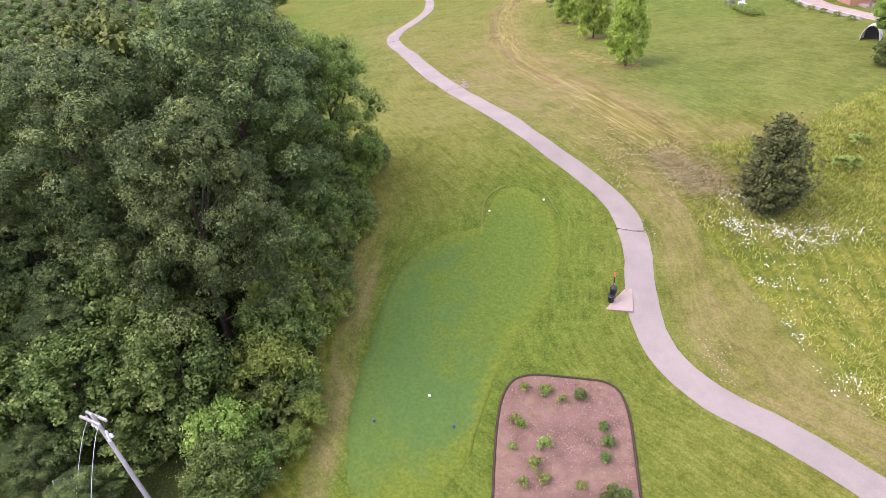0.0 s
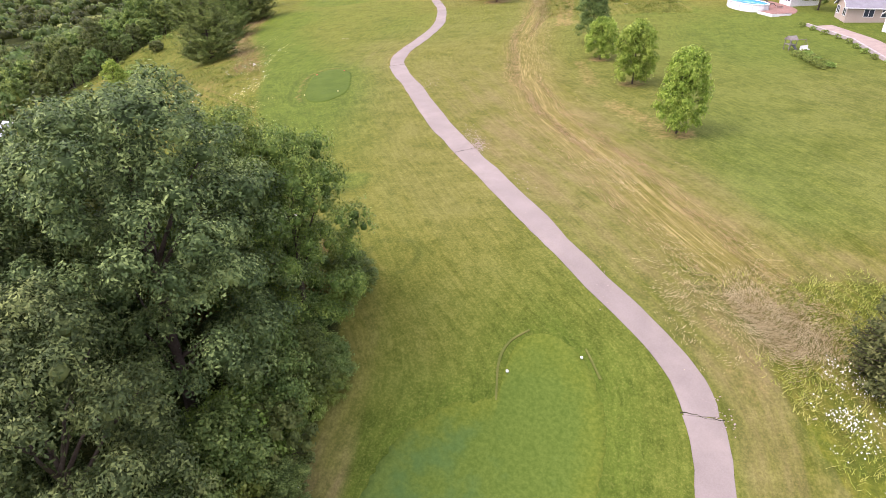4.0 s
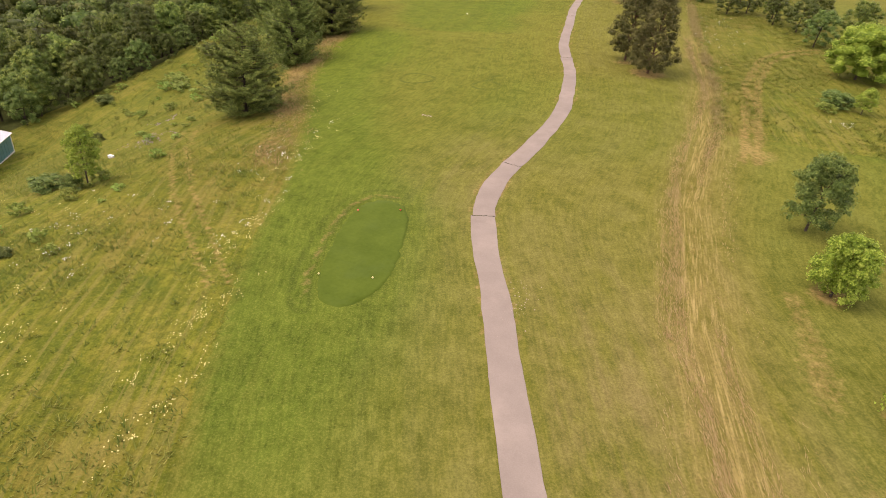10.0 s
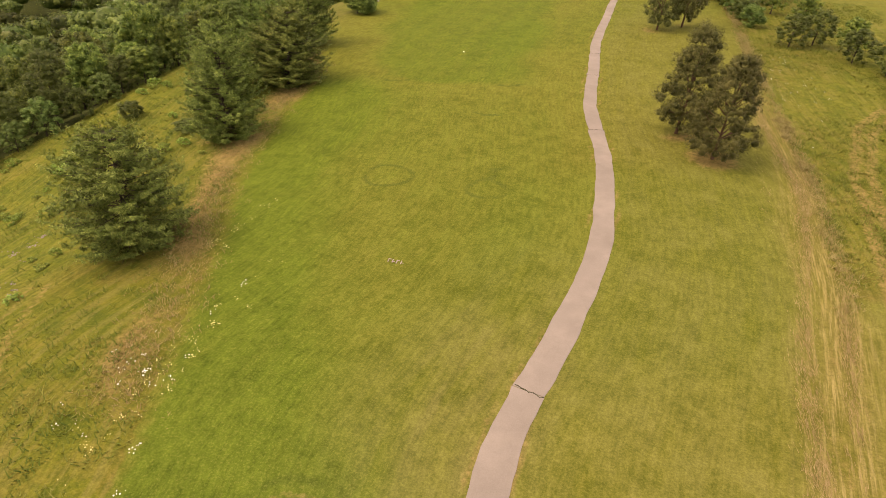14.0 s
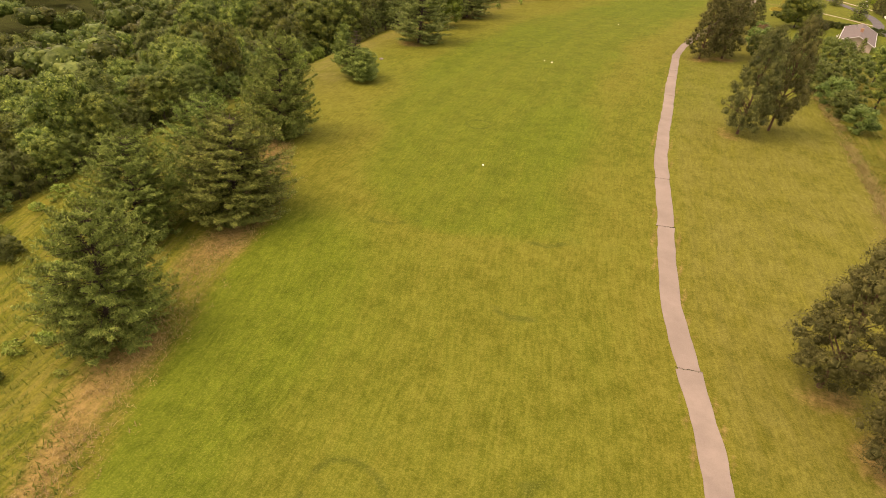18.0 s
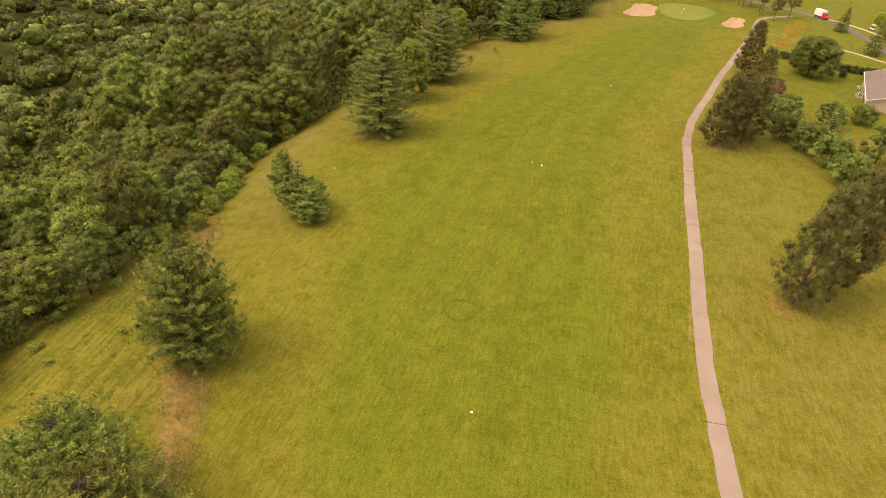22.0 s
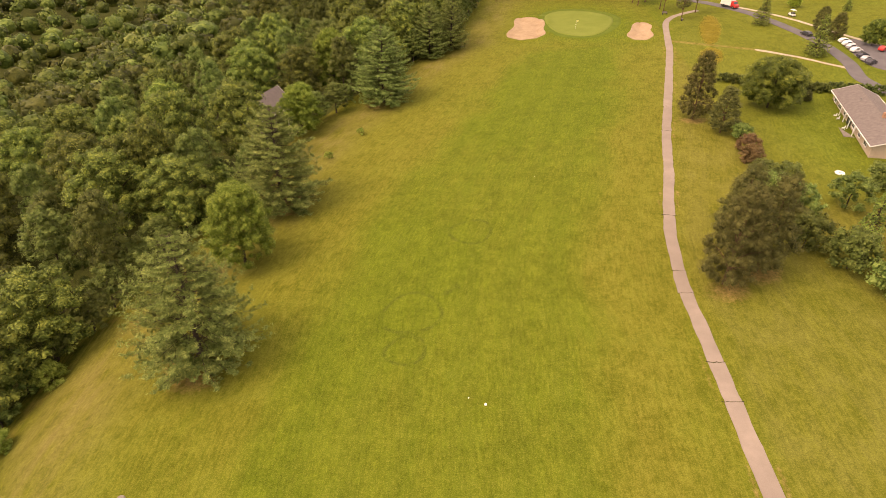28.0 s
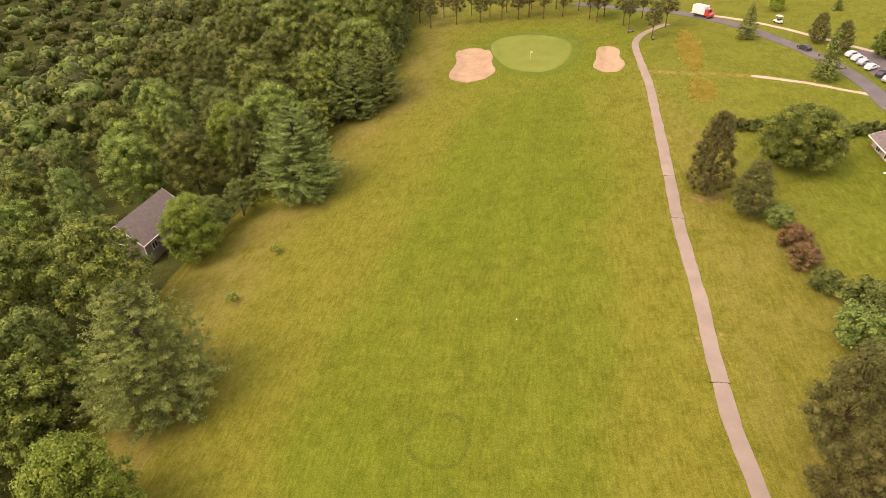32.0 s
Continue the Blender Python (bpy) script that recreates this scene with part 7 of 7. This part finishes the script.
def car(x, y, turn, paint, label, L=3.9, name="parked_car", group="parked cars"):
    e = thing(name, spot(x, y, turn, 0.08) @ Matrix.Scale(0.82, 4), label, "car", group)
    h = 0.78
    prof = [(-L / 2, 0.32), (L / 2, 0.32), (L / 2, 0.72), (L * 0.28, 0.88), (L * 0.12, 1.38), (-L * 0.28, 1.4), (-L * 0.44, 0.95), (-L / 2, 0.85)]
    n = len(prof)
    s = Solid().add([(a, -h, b) for a, b in prof] + [(a, h, b) for a, b in prof], [tuple(range(n)), tuple(range(2 * n - 1, n - 1, -1))] + [(k, n + k, n + (k + 1) % n, (k + 1) % n) for k in range(n)])
    part("body", s, paint, e)
    part("windscreen", Solid().add([(L * 0.272, -0.66, 0.92), (L * 0.272, 0.66, 0.92), (L * 0.135, 0.62, 1.35), (L * 0.135, -0.62, 1.35)], [(0, 1, 2, 3)]), GLASS, e)
    for sgn in (-1, 1):
        part("side_window", Solid().box(-L * 0.25, sgn * h - 0.012, 0.93, L * 0.1, sgn * h + 0.012, 1.28), GLASS, e)
        for a in (-L * 0.31, L * 0.31):
            w = part("wheel", Solid().tube((a, sgn * (h - 0.18), 0.31), (a, sgn * (h + 0.02), 0.31), 0.31, 0.31, 12), RUBBER, e)
            part("rim", Solid().tube((a, sgn * (h + 0.01), 0.31), (a, sgn * (h + 0.03), 0.31), 0.18, 0.18, 10), STEEL, w)
        part("headlight", Solid().box(L / 2 - 0.02, sgn * 0.55 - 0.16, 0.58, L / 2 + 0.02, sgn * 0.55 + 0.16, 0.7), PORCELAIN, e)
    return e


for k, (x, y, p, l) in enumerate([(33.9, 405.2, WHITE, "white car in the lot"), (33.7, 402.6, WHITE, "white car in the lot"), (33.5, 400.0, CAR_SILVER, "silver car in the lot"), (33.3, 397.2, WHITE, "white car in the lot"),
                                  (33.0, 393.0, CAR_BLACK, "black car in the lot"), (32.7, 390.4, CAR_SILVER, "silver car in the lot"), (32.6, 387.8, CAR_BLACK, "black car in the lot"), (40.2, 398, CAR_RED, "red car in the lot")]):
    car(x, y, 10 + 4 * k, p, l + " by the road edge")
car(26.9, 412.4, 108, CAR_BLACK, "dark saloon driving on the entrance road", 4.0, "road_car", "cars on the road")
tk = thing("box_truck", spot(15.6, 444.8, -57, 0.08), "red cab truck with white box body on the road", "truck")
part("cab", Solid().add([(1.1, -0.95, 0.5), (2.9, -0.95, 0.5), (2.9, -0.95, 1.2), (2.2, -0.95, 1.35), (1.9, -0.95, 2.2), (1.1, -0.95, 2.2), (1.1, 0.95, 0.5), (2.9, 0.95, 0.5), (2.9, 0.95, 1.2), (2.2, 0.95, 1.35), (1.9, 0.95, 2.2), (1.1, 0.95, 2.2)],
                        [(0, 1, 2, 3, 4, 5), (11, 10, 9, 8, 7, 6), (0, 6, 7, 1), (1, 7, 8, 2), (2, 8, 9, 3), (3, 9, 10, 4), (4, 10, 11, 5), (5, 11, 6, 0)]), CAR_RED, tk)
part("windscreen", Solid().add([(2.2, -0.8, 1.42), (2.2, 0.8, 1.42), (1.95, 0.8, 2.1), (1.95, -0.8, 2.1)], [(0, 1, 2, 3)]), GLASS, tk)
part("box_body", Solid().box(-2.9, -1.05, 0.75, 1.0, 1.05, 2.9), WHITE, tk)
part("chassis", Solid().box(-2.9, -0.5, 0.45, 2.6, 0.5, 0.74), DARK, tk)
for a in (-2.0, 2.1):
    for sgn in (-1, 1):
        w = part("wheel", Solid().tube((a, sgn * 0.7, 0.42), (a, sgn * 1.0, 0.42), 0.42, 0.42, 12), RUBBER, tk)
        part("rim", Solid().tube((a, sgn * 0.99, 0.42), (a, sgn * 1.01, 0.42), 0.22, 0.22, 10), STEEL, w)
gc = thing("golf_cart", spot(30.4, 432.6, 100, 0.05), "small white golf cart on the far track", "golf cart")
part("body", Solid().box(-1.1, -0.55, 0.3, 1.1, 0.55, 0.75), WHITE, gc)
part("seat", Solid().box(-0.5, -0.5, 0.75, 0.1, 0.5, 1.15), DARK, gc)
part("roof", Solid().box(-0.9, -0.6, 1.8, 0.8, 0.6, 1.86), WHITE, gc)
for a, b in ((-0.85, -0.5), (-0.85, 0.5), (0.75, -0.5), (0.75, 0.5)):
    part("pillar", Solid().tube((a, b, 0.7), (a, b, 1.8), 0.025, 0.025, 5), STEEL, gc)
    part("wheel", Solid().tube((a, b * 1.0, 0.22), (a, b * 1.2, 0.22), 0.22, 0.22, 10), RUBBER, gc)


# ---- meadow growth ----
def scatter(n, x0, x1, y0, y1, want, seed):
    """Random places where the cover is of the wanted sort."""
    r = np.random.RandomState(seed)
    x, y = r.uniform(x0, x1, n), r.uniform(y0, y1, n)
    keep = want(x, y) > r.uniform(0, 1, n)
    return x[keep], y[keep]


def tufts(name, x, y, h, mat, label, category, blades=5, seed=1, width=0.16, spread=0.35, lay=None, length=1.0):
    r = np.random.RandomState(seed)
    n = len(x)
    z = ground_z(x, y)
    base = np.repeat(np.stack([*laid(x, y), z], 1), blades, 0)
    base[:, :2] += r.normal(size=(n * blades, 2)) * spread * 0.6
    hh = np.repeat(h * r.uniform(0.5, 1.3, n), blades) * r.uniform(0.6, 1.2, n * blades)
    a = r.uniform(0, 6.28, n * blades) if lay is None else np.repeat(lay(x, y), blades) + r.normal(size=n * blades) * 0.22 + r.randint(0, 2, n * blades) * math.pi
    d = np.stack([np.cos(a), np.sin(a)], 1)
    wv = np.stack([-d[:, 1], d[:, 0], np.zeros(len(a))], 1) * width * 0.5
    tip = base.copy()
    tip[:, :2] += d * (hh * length * r.uniform(0.7, 1.6, len(hh)))[:, None]
    tip[:, 2] += hh
    V = np.stack([base - wv, base + wv, tip], 1).reshape(-1, 3)
    tagged(new(name, raw_mesh(name, V, np.arange(n * blades * 3).reshape(-1, 3), mat)), label, category, kind="stuff")


def straw_heap(x, y):
    """Where the meadow by the path has been laid flat."""
    return np.exp(-((x - 20 - (50 - y) * 0.35) / 3.6) ** 2 - ((y - 49) / 4.5) ** 2)


def wild(x, y):
    a, b, _ = cover_of(x, y)
    return a[:, 0] * (1 - b[:, 0]) * (1 - np.minimum(1, 1.3 * straw_heap(x, y))) * (0.25 + 0.75 * sstep((smooth_field(x, y, 5, 2) - 0.35) / 0.3))


def strip_heading(x, y):
    return np.arctan2(2.0, along(STRIP, y + 1) - along(STRIP, y - 1)) + 0.5 * (smooth_field(x, y, 8, 33) - 0.5)


x, y = scatter(42000, -126, -6, 46, 275, wild, 1)
tufts("meadow_growth", x, y, 0.36, WEED, "tall weeds and grasses of the unmown meadow", "meadow grass", 7, 2, 0.1, 0.6)
def red_weeds(x, y):
    rp = np.array(GRASS_ROAD[::-1])
    return sstep((np.interp(x, rp[:, 0], rp[:, 1]) - 2.8 - y) / 1.0) * sstep((along(LEFT_MOWN, y) - x) / 1.0) * (0.3 + 0.7 * sstep((smooth_field(x, y, 2.4, 73) - 0.4) / 0.25))


x, y = scatter(18000, -60, -8, 47, 72, red_weeds, 81)
tufts("red_brown_weeds", x, y, 0.36, RED_WEED, "reddish brown seeding weeds beside the grass road", "weeds", 7, 82, 0.08, 0.5)
x, y = scatter(26000, 0, 60, 10, 62, wild, 3)
tufts("meadow_growth_by_path", x, y, 0.3, PATH_WEED, "tall weeds and grasses beside the path", "meadow grass", 10, 4, 0.06, 0.5)
x, y = scatter(14000, -8, 36, 146, 306, wild, 5)
tufts("meadow_growth_by_track", x, y, 0.3, WEED, "rough weeds beside the farm track", "meadow grass", 7, 6, 0.12, 0.6)
x, y = scatter(110000, 0, 40, 44, 240, lambda a, b: np.exp(-((a - along(STRIP, b)) / 2.6) ** 2) * sstep((smooth_field((a - along(STRIP, b)) * 5, b * 0.35, 3, 9) - 0.52) / 0.15), 7)
tufts("cut_straw", x, y, 0.07, STRAW_BLADE, "cut straw lying in swathes on the rough", "straw", 6, 8, 0.035, 0.6, strip_heading, 9.0)
x, y = scatter(16000, 12, 34, 38, 60, lambda a, b: straw_heap(a, b) * (0.25 + sstep((smooth_field(a, b, 1.6, 4) - 0.4) / 0.2)), 17)
tufts("flattened_straw", x, y, 0.1, PALE_STRAW, "flattened pale straw at the meadow's edge", "straw", 13, 18, 0.03, 0.6, lambda a, b: -0.6 + 5.0 * (smooth_field(a, b, 2.2, 6) - 0.5), 3.4)
x, y = scatter(3600, 10, 34, 38, 76, lambda a, b: np.exp(-((a - along(STRIP, b)) / 2.6) ** 2) * sstep((smooth_field(a, b, 1.7, 14) - 0.5) / 0.15), 57)
tufts("pale_stalks", x, y, 0.12, PALE_STRAW, "pale tangled stalks lying in loose heaps", "straw", 8, 58, 0.022, 0.7, lambda a, b: -0.9 + 6.0 * (smooth_field(a, b, 1.2, 16) - 0.5), 5.0)
x, y = scatter(70000, -120, -30, 100, 270, lambda a, b: np.exp(-((a - along(LEFT_MOWN, b) + 3.0) / 2.4) ** 2) * sstep((b - 112) / 8), 27)
tufts("dry_verge_grass", x, y, 0.3, STRAW_BLADE, "dead orange-tan grass along the mown edge", "dry grass", 7, 28, 0.06, 0.6)


x, y = scatter(40000, -6, 20, 144, 306, lambda a, b: np.exp(-((a - along(STRIP, b) - 1.3) / 0.9) ** 2) * (0.3 + sstep((smooth_field(a, b, 4, 19) - 0.4) / 0.2)), 37)
tufts("golden_edge_grass", x, y, 0.45, STRAW_BLADE, "tall golden grass along the meadow's edge", "dry grass", 9, 38, 0.05, 0.4)


x, y = scatter(20000, -8, 12, 380, 440, lambda a, b: np.maximum.reduce([sstep((1.1 - np.hypot((a - p - 0.25 * (b - q)) / r, (b - q) / s)) / 0.2) for p, q, r, s in WEED_PATCH]), 47)
tufts("yellow_weed_patch", x, y, 0.25, YELLOW_WEED, "tall yellow weeds left unmown beside the path", "weeds", 9, 48, 0.08, 0.7)


def flowers(name, spots, mat, label, seed, size=0.2):
    r = np.random.RandomState(seed)
    P = []
    for cx, cy, sx, sy, n in spots:
        g = max(3, n // 4)
        hx, hy = cx + r.normal(size=g) * sx, cy + r.normal(size=g) * sy
        w = r.randint(0, g, n)
        x, y = hx[w] + r.normal(size=n) * 0.2, hy[w] + r.normal(size=n) * 0.2
        P.append(np.stack([*laid(x, y), ground_z(x, y) + r.uniform(0.45, 0.8, n)], 1))
    P = np.concatenate(P)
    N = np.tile([0.0, -0.3, 1], (len(P), 1)) + r.normal(size=(len(P), 3)) * 0.35
    tagged(new(name, raw_mesh(name, cards(P, N, size, 0.95, r), quads(len(P)), mat)), label, "flowers", kind="stuff")


flowers("white_wild_flowers", [(25.6, 38.6, 1.7, 1.1, 330), (21.2, 39.6, 0.8, 1.4, 150), (23.2, 43.2, 1.0, 0.9, 110), (22.6, 33.0, 1.6, 2.4, 80), (24.3, 42.2, 0.7, 0.4, 70), (20.8, 29.2, 0.3, 2.2, 60), (22.3, 24.2, 0.5, 0.9, 60), (30.5, 38.4, 1.6, 0.7, 70),
                               (-7.2, 31, 0.4, 1.6, 24), (-7.9, 20.5, 0.4, 2.0, 30), (-46, 118, 2, 5, 90), (-56, 96, 6, 5, 160), (-40, 104, 1.0, 4, 60), (-12.6, 56.6, 0.35, 0.9, 70), (-14.4, 58.9, 0.4, 0.6, 40), (8, 218, 2.5, 12, 160), (25, 160, 1.5, 1.5, 40)],
        WHITE_PETAL, "white umbel flowers standing in the meadow", 1, 0.095)
flowers("yellow_wild_flowers", [(-33.6, 88, 0.6, 4, 160), (-44, 122, 0.8, 6, 150), (-38.6, 98, 0.7, 5, 170), (-30.2, 79, 0.5, 4, 110), (27, 33, 3, 4, 90), (-62, 92, 8, 8, 160), (-50, 79.5, 4, 2.6, 240), (-52, 139, 0.7, 5, 60)], YELLOW_PETAL, "pale yellow flowers along the meadow's edge", 2, 0.1)
flowers("mauve_flowers", [(-71.5, 123.5, 1.8, 1.6, 150), (-78, 133, 1.5, 2.0, 60)], PURPLE_PETAL, "mauve flower patch in the meadow", 3, 0.16)
# low brush across the meadow
rm = np.random.RandomState(44)
count = 0
while count < 130:
    x, y = rm.uniform(-122, -45), rm.uniform(76, 240)
    if along(LEFT_MOWN, y) - (20 if y < 150 else 8) < x or x < along(WOODS, y) + 1 or (-120 < x < -94 and 105 < y < 138):
        continue
    s = rm.uniform(0.35, 0.95)
    plant("shrub_b" if rm.uniform() < 0.92 else "shrub_a", x, y, s if rm.uniform() < 0.7 else s * 0.6, rm.uniform(0, 360), s * 1.1, "low brush bush growing in the meadow", "bush", "meadow brush")
    count += 1
for k, (x, y) in enumerate([(-93, 155), (-95, 157.5), (-97, 158), (-91.6, 153.4), (-96, 154.8), (-98.6, 160)]):
    plant("shrub_b", x, y, 1.0, k * 70, 1.7, "bright green low thicket in the meadow", "bush", "meadow brush")
for k, (x, y, s) in enumerate([(32, 52, 0.9), (35, 49, 1.0), (38, 52.5, 0.9), (40, 46, 0.8), (36, 43, 0.7), (33.5, 33, 0.6), (31, 28, 0.6), (28, 24, 0.5), (30, 31, 0.5), (34, 38, 0.7)]):
    plant("shrub_b", x, y, s * 0.7, k * 70, s, "pale green meadow bush beside the path", "bush", "bushes by the path")
for k in range(26):
    f = k / 25
    x, y = -8.3 - 1.2 * math.sin(k), 14 + f * 38
    plant("thicket" if k % 3 else "lime", x, y, (0.5 + 0.3 * math.sin(k * 1.7) ** 2) if k % 3 else 0.36, k * 83, (0.55 + 0.1 * math.cos(k)) if k % 3 else 0.5, "leafy bright undergrowth shrub at the wood's edge", "shrub", "undergrowth at the wood")
tufts("bed_grass", tufts_later[0], tufts_later[1], 0.2, WEED, "dry grass tufts sprouting in the flower bed", "grass", 16, 62, 0.04, 0.22)
